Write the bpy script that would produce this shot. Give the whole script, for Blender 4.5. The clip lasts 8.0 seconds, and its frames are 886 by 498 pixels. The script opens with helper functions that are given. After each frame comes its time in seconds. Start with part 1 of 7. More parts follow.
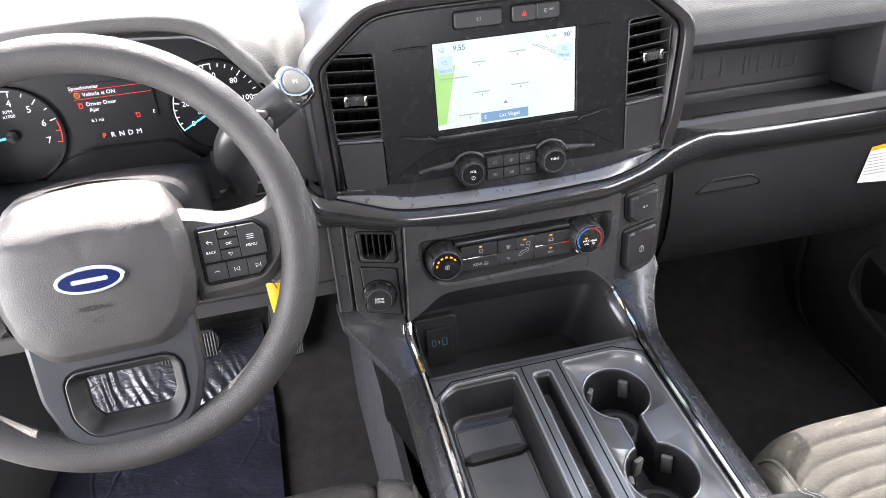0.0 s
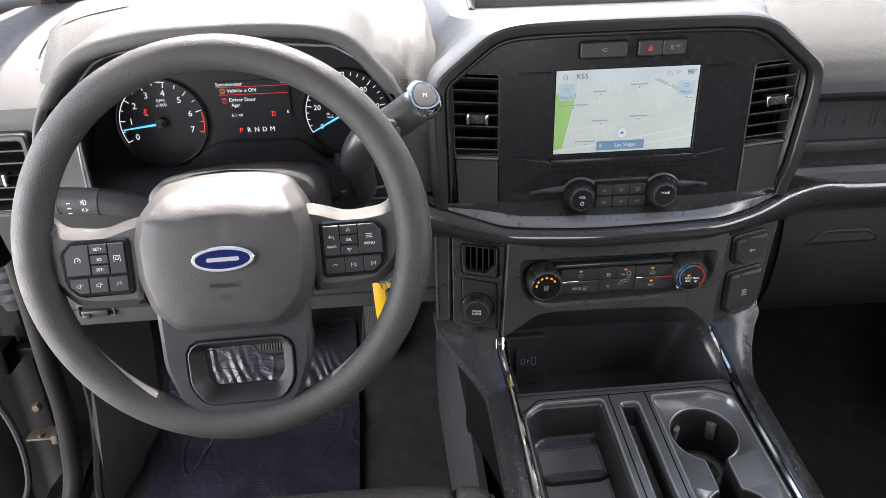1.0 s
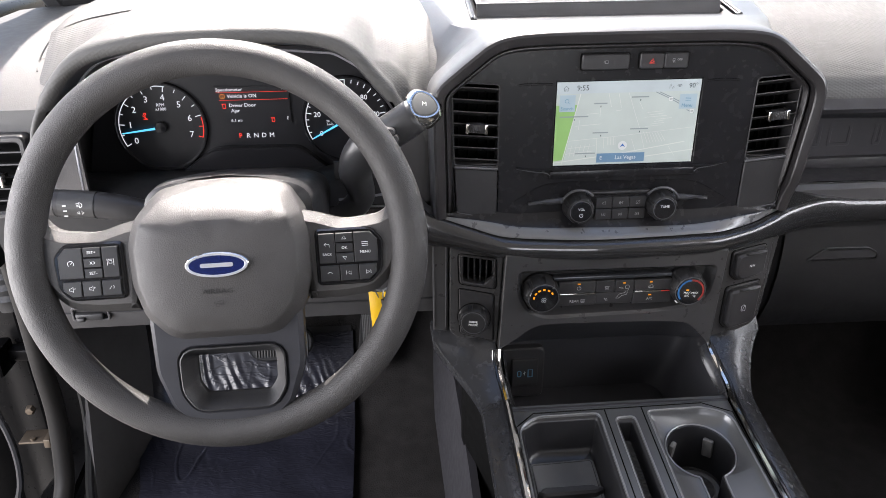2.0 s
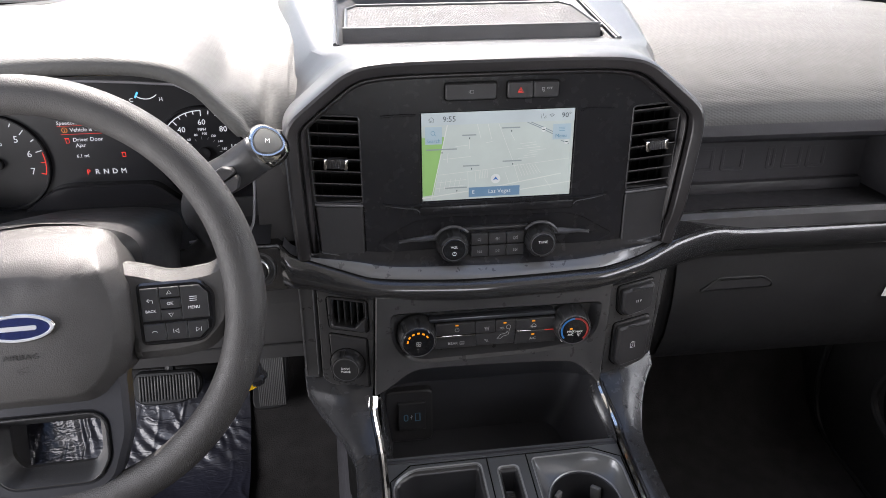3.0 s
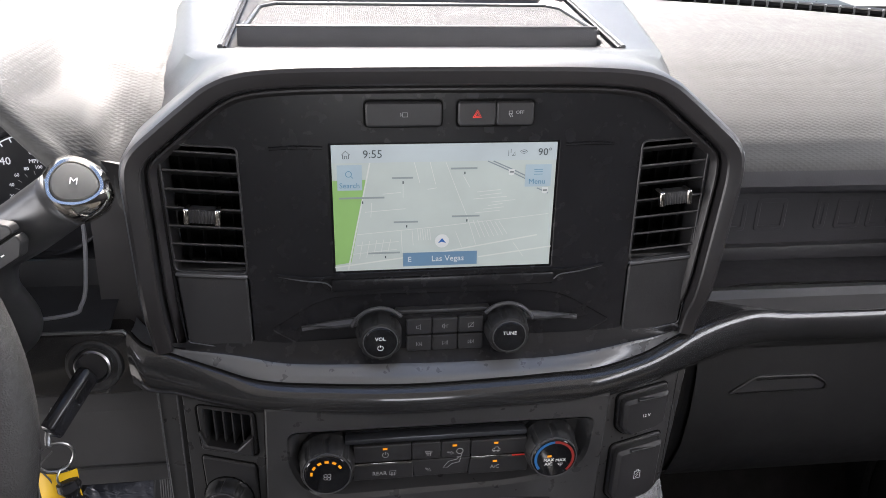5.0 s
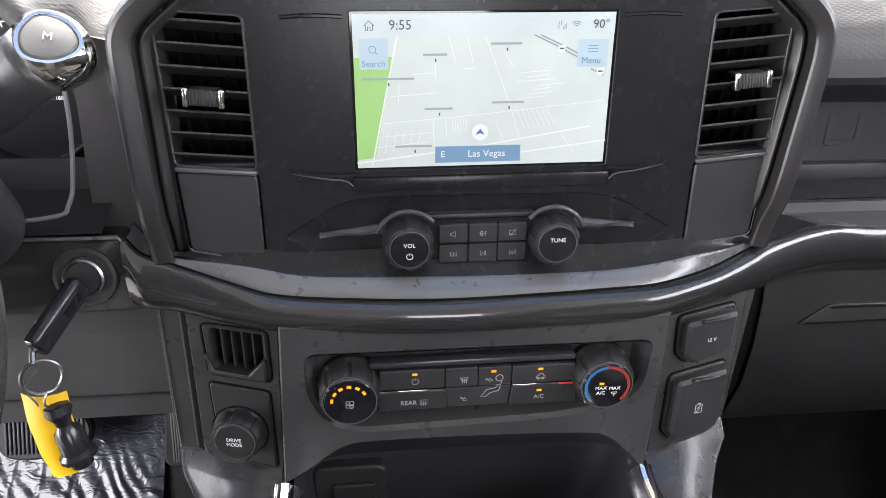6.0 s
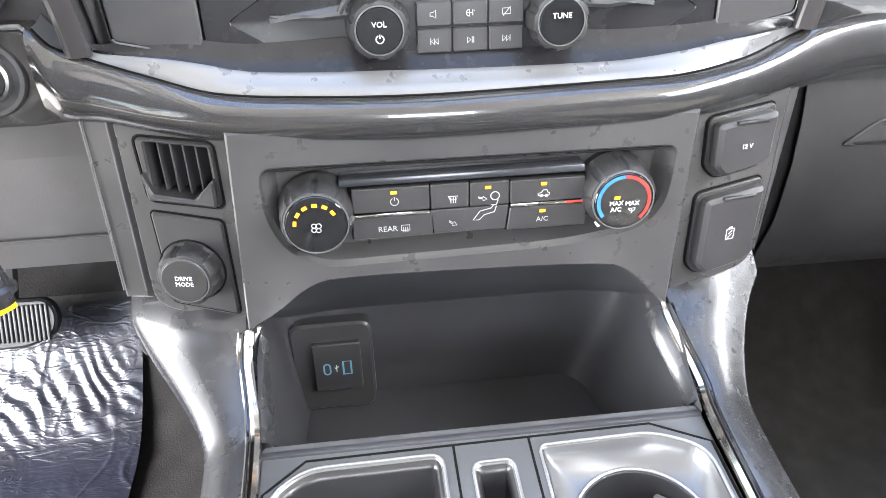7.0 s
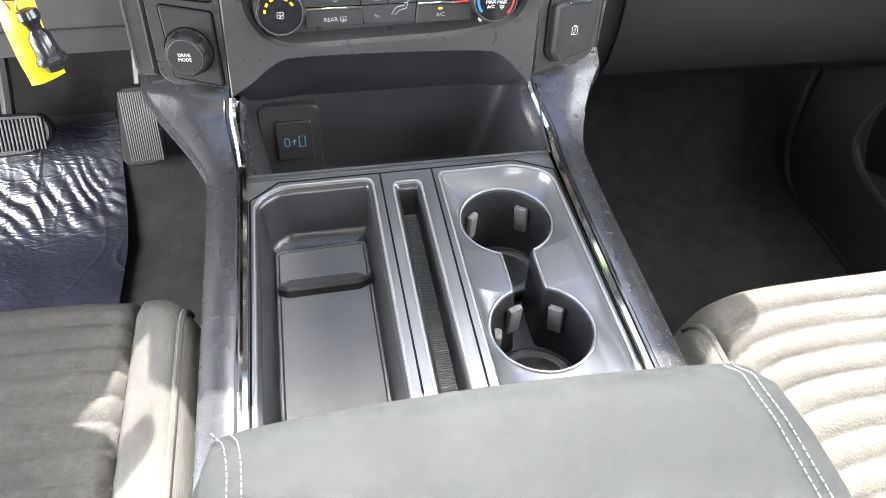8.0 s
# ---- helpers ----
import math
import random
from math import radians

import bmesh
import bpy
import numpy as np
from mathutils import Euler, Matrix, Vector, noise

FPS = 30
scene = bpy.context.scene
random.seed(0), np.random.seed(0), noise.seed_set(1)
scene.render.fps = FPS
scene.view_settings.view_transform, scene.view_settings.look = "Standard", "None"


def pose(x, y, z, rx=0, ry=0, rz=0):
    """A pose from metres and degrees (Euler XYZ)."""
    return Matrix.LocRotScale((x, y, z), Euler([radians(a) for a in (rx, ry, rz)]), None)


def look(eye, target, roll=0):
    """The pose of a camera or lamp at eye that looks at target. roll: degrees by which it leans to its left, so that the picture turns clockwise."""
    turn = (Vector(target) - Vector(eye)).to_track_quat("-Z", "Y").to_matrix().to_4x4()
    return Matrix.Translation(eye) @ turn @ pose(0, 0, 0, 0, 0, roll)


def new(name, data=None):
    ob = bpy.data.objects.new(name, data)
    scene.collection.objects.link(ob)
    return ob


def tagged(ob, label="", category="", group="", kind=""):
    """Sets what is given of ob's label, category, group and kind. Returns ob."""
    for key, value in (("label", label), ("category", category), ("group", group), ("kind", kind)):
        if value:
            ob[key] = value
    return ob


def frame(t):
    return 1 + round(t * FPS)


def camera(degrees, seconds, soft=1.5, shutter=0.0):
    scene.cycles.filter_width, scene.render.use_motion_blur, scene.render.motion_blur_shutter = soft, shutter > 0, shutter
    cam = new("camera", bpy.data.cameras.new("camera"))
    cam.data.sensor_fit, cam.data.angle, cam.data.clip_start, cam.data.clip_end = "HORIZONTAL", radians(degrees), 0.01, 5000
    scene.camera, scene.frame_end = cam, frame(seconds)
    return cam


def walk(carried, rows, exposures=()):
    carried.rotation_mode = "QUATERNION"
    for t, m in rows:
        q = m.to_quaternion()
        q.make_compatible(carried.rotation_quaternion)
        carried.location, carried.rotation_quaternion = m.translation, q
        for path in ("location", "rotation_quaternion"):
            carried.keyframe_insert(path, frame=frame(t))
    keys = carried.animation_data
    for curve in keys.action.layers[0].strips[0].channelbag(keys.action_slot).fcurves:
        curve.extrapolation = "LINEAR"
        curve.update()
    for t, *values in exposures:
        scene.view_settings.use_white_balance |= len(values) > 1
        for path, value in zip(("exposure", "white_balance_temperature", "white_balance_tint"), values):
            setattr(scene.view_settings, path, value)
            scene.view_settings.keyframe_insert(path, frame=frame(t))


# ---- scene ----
# The truck's own frame leans 8 degrees against the dashboard's faces: all is built square to the
# dashboard in that frame and set level by CAR.
CAR = Matrix.Rotation(radians(-8), 4, "X")
cam = camera(62.3, 8.0, soft=0.6)
PATH = [
    (0, (-0.261, -0.823, 0.977), (0.09, 0.908, 0.04), -4.7),
    (0.5, (-0.285, -0.849, 0.986), (-0.095, 0.933, 0.098), -2.9),
    (1, (-0.29, -0.848, 0.983), (-0.156, 0.947, 0.111), -1.6),
    (2.5, (-0.268, -0.833, 0.982), (-0.116, 0.976, 0.143), 0.1),
    (3, (-0.169, -0.783, 0.989), (0.073, 1.021, 0.161), -0.3),
    (3.5, (-0.091, -0.71, 0.973), (0.213, 1.106, 0.191), 0.6),
    (4, (-0.082, -0.624, 0.958), (0.182, 1.212, 0.209), 0.9),
    (4.2, (-0.081, -0.584, 0.954), (0.19, 1.244, 0.189), 1.1),
    (5.3, (-0.072, -0.526, 0.909), (0.163, 1.319, 0.174), 1.0),
    (5.5, (-0.078, -0.512, 0.897), (0.152, 1.322, 0.133), 1.1),
    (6, (-0.08, -0.488, 0.839), (0.115, 1.339, 0.049), 0.2),
    (6.5, (-0.074, -0.465, 0.777), (0.107, 1.342, -0.061), -1.0),
    (7, (-0.064, -0.444, 0.725), (0.113, 1.305, -0.228), -1.7),
    (7.5, (-0.067, -0.518, 0.743), (0.141, 1.13, -0.372), -0.7),
    (8, (-0.08, -0.678, 0.751), (0.227, 0.882, -0.463), 0.7),
]
walk(cam, [(t, CAR @ look(eye, target, roll)) for t, eye, target, roll in PATH],
     [(t, stops, 6520, 15 if t < 6.9 else 11) for t, stops in ((0, 2.65), (0.5, 2.2), (1, 1.85), (2.5, 1.75), (3.5, 1.5), (5.5, 1.65), (6, 2.3), (6.5, 3.5), (7, 4.2), (7.5, 4.3), (8, 3.6))])

# ---- light: a clear morning sky and one sun ahead of the truck, a little to its left ----
SUN_UP, SUN_SIDE = 48.5, -3.5
world = bpy.data.worlds.new("world")
scene.world = world
world.use_nodes = True
wn = world.node_tree.nodes
sky = wn.new("ShaderNodeTexSky")
sky.sky_type, sky.sun_disc = "NISHITA", False
sky.sun_elevation, sky.sun_rotation = radians(SUN_UP), radians(SUN_SIDE)
wn["Background"].inputs["Strength"].default_value = 0.095
world.node_tree.links.new(sky.outputs[0], wn["Background"].inputs["Color"])
sun = new("sun", bpy.data.lights.new("sun", "SUN"))
sun.data.energy, sun.data.angle, sun.data.color = 5.0, radians(0.53), (1.0, 0.95, 0.88)
sun_from = Vector((math.sin(radians(SUN_SIDE)) * math.cos(radians(SUN_UP)),
                   math.cos(radians(SUN_SIDE)) * math.cos(radians(SUN_UP)), math.sin(radians(SUN_UP))))
sun.matrix_world = look(sun_from * 20, (0, 0, 0))


def daylight(name, m, wide, high, watts):
    """An area lamp in an opening, for the sky's light that comes in there."""
    d = bpy.data.lights.new(name, "AREA")
    d.shape, d.size, d.size_y, d.energy, d.color = "RECTANGLE", wide, high, watts, (1.0, 0.99, 0.985)
    ob = new(name, d)
    ob.matrix_world = CAR @ m
    return ob


daylight("door_daylight", look((-1.30, -0.44, 0.74), (0, -0.22, 0.60)), 1.05, 0.9, 10.5)
daylight("window_daylight", look((0.95, -0.55, 0.98), (0, -0.3, 0.75)), 1.2, 0.34, 2.7)
daylight("rear_daylight", look((0, -1.93, 0.80), (0, 0, 0.72)), 1.2, 0.44, 3.2)

# ---- materials ----
def mat(name, color, rough=0.5, metal=0.0, grain=0.0, grain_size=0.001, vary=0.12, vary_size=0.05, coat=0.0,
        emit=None, power=0.0, spec=0.5, pattern=""):
    """A procedural surface: colour with stains at one scale, gloss with wear at another, and a fine relief."""
    m = bpy.data.materials.new(name)
    m.use_nodes = True
    n, ln = m.node_tree.nodes, m.node_tree.links
    p = n["Principled BSDF"]
    p.inputs["Metallic"].default_value = metal
    p.inputs["Coat Weight"].default_value = coat
    p.inputs["Coat Roughness"].default_value = 0.06
    p.inputs["Specular IOR Level"].default_value = spec
    co = n.new("ShaderNodeTexCoord")
    big = n.new("ShaderNodeTexNoise")
    big.inputs["Scale"].default_value, big.inputs["Detail"].default_value = 1 / vary_size, 5
    ln.new(co.outputs["Object"], big.inputs["Vector"])
    ramp = n.new("ShaderNodeMapRange")
    ramp.inputs["To Min"].default_value, ramp.inputs["To Max"].default_value = 1 - vary, 1 + vary
    ramp.inputs["From Min"].default_value, ramp.inputs["From Max"].default_value = 0.3, 0.7
    ln.new(big.outputs["Fac"], ramp.inputs["Value"])
    mul = n.new("ShaderNodeVectorMath")
    mul.operation = "SCALE"
    mul.inputs[0].default_value = color
    ln.new(ramp.outputs[0], mul.inputs["Scale"])
    ln.new(mul.outputs[0], p.inputs["Base Color"])
    gl = n.new("ShaderNodeTexNoise")
    gl.inputs["Scale"].default_value, gl.inputs["Detail"].default_value = 90, 6
    ln.new(co.outputs["Object"], gl.inputs["Vector"])
    rr = n.new("ShaderNodeMapRange")
    rr.inputs["To Min"].default_value, rr.inputs["To Max"].default_value = rough * (0.97 if rough < 0.4 else 0.9), min(1, rough * (1.03 if rough < 0.4 else 1.1))
    rr.inputs["From Min"].default_value, rr.inputs["From Max"].default_value = 0.3, 0.7
    ln.new(gl.outputs["Fac"], rr.inputs["Value"])
    ln.new(rr.outputs[0], p.inputs["Roughness"])
    if grain:
        b = n.new("ShaderNodeBump")
        b.inputs["Strength"].default_value, b.inputs["Distance"].default_value = grain, grain_size * 0.5
        if pattern == "weave":
            # a diamond net of two crossed waves
            hs = []
            se, ad, cb = n.new("ShaderNodeSeparateXYZ"), n.new("ShaderNodeMath"), n.new("ShaderNodeCombineXYZ")
            ln.new(co.outputs["Object"], se.inputs[0])
            ln.new(se.outputs["Y"], ad.inputs[0])
            ln.new(se.outputs["Z"], ad.inputs[1])
            ln.new(se.outputs["X"], cb.inputs["X"])
            ln.new(ad.outputs[0], cb.inputs["Y"])
            for turn in (57, -57):
                mp = n.new("ShaderNodeMapping")
                mp.inputs["Rotation"].default_value = (0, 0, radians(turn))
                ln.new(cb.outputs[0], mp.inputs["Vector"])
                w = n.new("ShaderNodeTexWave")
                w.inputs["Scale"].default_value = 0.314 / grain_size
                ln.new(mp.outputs[0], w.inputs["Vector"])
                hs.append(w)
            mx = n.new("ShaderNodeMath")
            mx.operation = "MAXIMUM"
            ln.new(hs[0].outputs["Fac"], mx.inputs[0])
            ln.new(hs[1].outputs["Fac"], mx.inputs[1])
            ln.new(mx.outputs[0], b.inputs["Height"])
        elif pattern == "cloth":
            w = n.new("ShaderNodeTexWave")
            w.bands_direction = "X"
            w.inputs["Scale"].default_value, w.inputs["Distortion"].default_value = 0.314 / grain_size, 1.5
            w.inputs["Detail"].default_value, w.inputs["Detail Scale"].default_value = 3, 4
            ln.new(co.outputs["Object"], w.inputs["Vector"])
            ln.new(w.outputs["Fac"], b.inputs["Height"])
        else:
            v = n.new("ShaderNodeTexVoronoi" if pattern == "leather" else "ShaderNodeTexNoise")
            v.inputs["Scale"].default_value = 1 / grain_size
            ln.new(co.outputs["Object"], v.inputs["Vector"])
            ln.new(v.outputs[0], b.inputs["Height"])
        ln.new(b.outputs[0], p.inputs["Normal"])
    if emit:
        p.inputs["Emission Color"].default_value = (*emit, 1)
        p.inputs["Emission Strength"].default_value = power
    return m


BLACK = mat("black_plastic", (0.025, 0.0245, 0.0255), 0.40, spec=0.4, grain=0.12, grain_size=0.0012)
FACE = mat("satin_black_face", (0.011, 0.0108, 0.0120), 0.27, vary=0.05, spec=0.32)
DARK = mat("dark_grained_plastic", (0.016, 0.0156, 0.016), 0.50, spec=0.35, grain=0.2, grain_size=0.0013)
GREY = mat("grey_dash_plastic", (0.050, 0.049, 0.050), 0.42, grain=0.18, grain_size=0.0013)
PAD = mat("soft_dash_pad", (0.071, 0.0705, 0.068), 0.62, spec=0.3, grain=0.12, grain_size=0.0042, pattern="weave", vary=0.03, vary_size=0.3)
PADSKIN = mat("dash_pad_skin", (0.086, 0.085, 0.0825), 0.62, spec=0.3, grain=0.2, grain_size=0.0016, vary=0.03, vary_size=0.3)
SPINE = mat("satin_spine_plastic", (0.066, 0.0675, 0.070), 0.36, grain=0.1, grain_size=0.0014, vary=0.03, vary_size=0.3)
BAND = mat("gloss_grey_trim", (0.038, 0.037, 0.0375), 0.25, metal=0.5, spec=0.4, coat=1.0, vary=0.05)
LEDGE = mat("satin_grey_ledge", (0.155, 0.157, 0.161), 0.28, metal=0.45, vary=0.04, vary_size=0.2)
TRAY = mat("satin_grey_tray", (0.120, 0.123, 0.126), 0.32, metal=0.65, vary=0.03, vary_size=0.2)
HVAC = mat("warm_black_panel", (0.037, 0.0365, 0.037), 0.28, grain=0.08, grain_size=0.0011)
GLOSS = mat("gloss_black", (0.008, 0.008, 0.009), 0.08, coat=0.6, vary=0.05)
PIANO = mat("gloss_dark_console_trim", (0.025, 0.0255, 0.0275), 0.27, metal=0.3, spec=0.65, coat=0.12, vary=0.05)
CHROME = mat("chrome", (0.80, 0.77, 0.72), 0.08, metal=1.0, vary=0.03)
STEEL = mat("dull_steel", (0.4, 0.4, 0.4), 0.3, metal=1.0)
RUBBER = mat("black_rubber", (0.013, 0.013, 0.0135), 0.48, spec=0.4, grain=0.1, grain_size=0.002)
# near-black for joints, and for the shade deep in vents, slots and undercuts
VOID = mat("joint_and_shade_black", (0.003, 0.003, 0.003), 0.8, spec=0.1)
CARPET = mat("black_carpet", (0.025, 0.0235, 0.023), 0.95, grain=0.8, grain_size=0.002, vary=0.2, vary_size=0.03, spec=0.1)
RIMSKIN = mat("wheel_rim_urethane", (0.031, 0.0297, 0.0288), 0.58, grain=0.5, grain_size=0.0011, pattern="leather")
HUBSKIN = mat("airbag_cover_skin", (0.046, 0.0442, 0.043), 0.52, spec=0.4, grain=0.28, grain_size=0.0012, pattern="leather")
INSERT = mat("grey_insert_cloth", (0.033, 0.0315, 0.0285), 0.95, grain=0.5, grain_size=0.0022, vary=0.13, vary_size=0.006, spec=0.15)
CLOTH = mat("grey_ribbed_cloth", (0.033, 0.032, 0.029), 0.9, grain=0.22, grain_size=0.0013, pattern="cloth", vary=0.1, spec=0.2)
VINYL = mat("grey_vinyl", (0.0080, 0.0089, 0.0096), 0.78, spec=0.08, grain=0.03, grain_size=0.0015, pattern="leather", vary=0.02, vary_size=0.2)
THREAD = mat("pale_thread", (0.10, 0.10, 0.10), 0.8)
WHITE = mat("white_marking", (0.75, 0.75, 0.75), 0.5, vary=0.03)
GREYMARK = mat("grey_marking", (0.35, 0.35, 0.35), 0.5, vary=0.03)
YELLOW = mat("yellow_tag_film", (0.75, 0.45, 0.01), 0.4, vary=0.06)
PAPER = mat("white_paper", (0.75, 0.75, 0.73), 0.6, vary=0.04)
HEADLINER = mat("grey_headliner", (0.36, 0.35, 0.33), 0.9, grain=0.3, grain_size=0.002)
PAINT = mat("black_car_paint", (0.003, 0.0029, 0.0031), 0.28, spec=0.06, vary=0.05)
GROUND = mat("grey_concrete", (0.32, 0.31, 0.29), 0.9, grain=0.5, grain_size=0.02, vary=0.2, vary_size=0.7)
BLUEMARK = mat("badge_blue", (0.004, 0.010, 0.065), 0.2, coat=1.0)
REDMARK = mat("red_marking", (0.6, 0.03, 0.02), 0.5)


def glow(name, color, power):
    return mat(name, tuple(c * 0.3 for c in color), 0.4, emit=color, power=power * 0.66)


SCREEN = 0.205
DEEPBLUE = glow("dial_blue", (0.05, 0.28, 0.72), 0.05)
DEEPRED = glow("dial_red", (0.60, 0.06, 0.05), 0.045)
PORTBLUE = mat("port_blue", (0.10, 0.25, 0.36), 0.5)
AMBER = glow("amber_lamp", (1.0, 0.36, 0.01), 0.4)
LWHITE = glow("lit_white", (0.9, 0.93, 1.0), 0.35)
LRED = glow("lit_red", (1.0, 0.05, 0.03), 0.45)
SKYBLUE = glow("needle_blue", (0.1, 0.55, 0.95), 0.6)

# ---- building tools; coordinates are the truck's: x right, y ahead, z up ----
def thing(name, label, category, base=(0, 0, 0), group="", kind=""):
    ob = new(name)
    ob.empty_display_size = 0.02
    ob.matrix_world = CAR @ Matrix.Translation(base)
    ob["base"] = base
    return tagged(ob, label, category, group, kind)


def part(name, bm, material, parent, label="", m=None, sharp=0.6):
    """Links a bmesh, or a mesh that is already there, as one mesh under a thing or a part."""
    if isinstance(bm, bmesh.types.BMesh):
        for f in bm.faces:
            f.smooth = True
        for e in bm.edges:
            if len(e.link_faces) == 2 and e.calc_face_angle(0) > sharp:
                e.smooth = False
        me = bpy.data.meshes.new(name)
        bm.to_mesh(me)
        bm.free()
        me.materials.append(material)
    else:
        me = bm
    ob = new(name, me)
    ob.parent = parent
    if parent.type == "EMPTY":
        ob.matrix_parent_inverse = Matrix.Translation(-Vector(parent["base"]))
    if m is not None:
        ob.matrix_basis = m
    if label:
        ob["label"] = label
    return ob


def solid(name, bm, material, label, category, kind="", group=""):
    """A thing that is one mesh."""
    for f in bm.faces:
        f.smooth = True
    for e in bm.edges:
        if len(e.link_faces) == 2 and e.calc_face_angle(0) > 0.6:
            e.smooth = False
    me = bpy.data.meshes.new(name)
    bm.to_mesh(me)
    bm.free()
    me.materials.append(material)
    ob = new(name, me)
    ob.matrix_world = CAR
    return tagged(ob, label, category, group, kind)


def rounded(pts, r, n=4):
    """A closed outline with its corners rounded; r is one radius or one for each corner."""
    out, k = [], len(pts)
    for i in range(k):
        p, a, b = Vector(pts[i]), Vector(pts[i - 1]), Vector(pts[(i + 1) % k])
        rad = r[i] if isinstance(r, (list, tuple)) else r
        u, v = (a - p), (b - p)
        d = min(rad, u.length * 0.48, v.length * 0.48)
        if d < 1e-6:
            out += [p.copy() for _ in range(n + 1)]
            continue
        s, e = p + u.normalized() * d, p + v.normalized() * d
        for j in range(n + 1):
            t = j / n
            out.append(s * (1 - t) ** 2 + p * 2 * t * (1 - t) + e * t * t)
    return out


def area(pts):
    return sum(pts[i - 1][0] * pts[i][1] - pts[i][0] * pts[i - 1][1] for i in range(len(pts))) / 2


def inset(pts, d):
    """The outline moved inwards by d (outwards if negative)."""
    pts = [Vector(p) for p in pts]
    s = 1 if area(pts) > 0 else -1
    out, k = [], len(pts)
    for i in range(k):
        a = pts[i - 1]
        j = i - 1
        while (pts[i] - a).length < 1e-7 and j > i - k:
            j -= 1
            a = pts[j]
        b = pts[(i + 1) % k]
        j = i + 1
        while (b - pts[i]).length < 1e-7 and j < i + k:
            j += 1
            b = pts[j % k]
        u, v = (pts[i] - a).normalized(), (b - pts[i]).normalized()
        nu, nv = Vector((-u.y, u.x)) * s, Vector((-v.y, v.x)) * s
        w = nu + nv
        w = w / max(0.3, w.dot(nu)) if w.length > 1e-6 else nu
        out.append(pts[i] + w * d)
    return out


def place3(p, h, axis):
    return Vector((p[0], h, p[1])) if axis == "y" else (Vector((p[0], p[1], h)) if axis == "z" else Vector((h, p[0], p[1])))


def loft(rings, closed=True, caps=(False, False), bm=None):
    bm = bm or bmesh.new()
    vs = [[bm.verts.new(p) for p in ring] for ring in rings]
    n = len(rings[0])
    for a, b in zip(vs, vs[1:]):
        for i in range(n if closed else n - 1):
            j = (i + 1) % n
            try:
                bm.faces.new((a[i], a[j], b[j], b[i]))
            except ValueError:
                pass
    for on, ring in zip(caps, (vs[0], vs[-1])):
        if on:
            bm.faces.new(ring)
    bmesh.ops.remove_doubles(bm, verts=bm.verts, dist=1e-6)
    bmesh.ops.recalc_face_normals(bm, faces=bm.faces)
    return bm


def plate(outer, h0, h1, holes=(), bev=0.0, axis="y"):
    """A slab with an outline, its front at h0 and its back at h1, a chamfered front edge, and holes through it."""
    bm = bmesh.new()
    step = bev if h1 > h0 else -bev

    def loop(pts, h):
        return [bm.verts.new(place3(p, h, axis)) for p in pts]

    def wall(a, b):
        for i in range(len(a)):
            j = (i + 1) % len(a)
            bm.faces.new((a[i], a[j], b[j], b[i]))

    def clean(pts):
        out = []
        for p in pts:
            if not out or (Vector(p) - Vector(out[-1])).length > 1e-6:
                out.append(p)
        if (Vector(out[0]) - Vector(out[-1])).length < 1e-6:
            out.pop()
        return out

    front, back = [], []
    for k, pts in enumerate([outer, *holes]):
        pts = clean(pts)
        a = loop(inset(pts, bev if k == 0 else -bev) if bev else pts, h0)
        mid = loop(pts, h0 + step) if bev else a
        z = loop(pts, h1)
        if bev:
            wall(a, mid)
        wall(mid, z)
        front += [bm.edges.get((a[i - 1], a[i])) or bm.edges.new((a[i - 1], a[i])) for i in range(len(a))]
        back += [bm.edges.get((z[i - 1], z[i])) or bm.edges.new((z[i - 1], z[i])) for i in range(len(z))]
    bmesh.ops.triangle_fill(bm, use_beauty=True, edges=front)
    bmesh.ops.triangle_fill(bm, use_beauty=True, edges=back)
    bmesh.ops.recalc_face_normals(bm, faces=bm.faces)
    return bm


def block(x0, x1, y0, y1, z0, z1, bev=0.002, seg=2, m=None):
    bm = bmesh.new()
    bmesh.ops.create_cube(bm, size=1)
    for v in bm.verts:
        v.co = Vector(((x0 + x1) / 2 + v.co.x * (x1 - x0), (y0 + y1) / 2 + v.co.y * (y1 - y0), (z0 + z1) / 2 + v.co.z * (z1 - z0)))
    if bev:
        bmesh.ops.bevel(bm, geom=bm.edges[:], offset=bev, segments=seg, affect="EDGES", profile=0.5)
    if m is not None:
        bmesh.ops.transform(bm, matrix=m, verts=bm.verts)
    return bm


def join(*bms):
    out = bms[0]
    for b in bms[1:]:
        me = bpy.data.meshes.new("joined")
        b.to_mesh(me)
        b.free()
        out.from_mesh(me)
        bpy.data.meshes.remove(me)
    return out


def frame_of(axis):
    z = Vector(axis).normalized()
    x = Vector((1, 0, 0)) if abs(z.x) < 0.9 else Vector((0, 1, 0))
    x = (x - z * x.dot(z)).normalized()
    return x, z.cross(x), z


def lathe(profile, at, axis=(0, -1, 0), n=40, wobble=None):
    """A turned body: (radius, height along the axis) from the base to the tip."""
    x, y, z = frame_of(axis)
    at = Vector(at)
    rings = []
    for k, (r, h) in enumerate(profile):
        r = max(r, 1e-5)
        ring = []
        for i in range(n):
            a = 2 * math.pi * i / n
            rr = r * (wobble(a, k) if wobble else 1)
            ring.append(at + z * h + (x * math.cos(a) + y * math.sin(a)) * rr)
        rings.append(ring)
    bm = loft(rings, caps=(profile[0][0] > 1e-4, profile[-1][0] > 1e-4))
    return bm


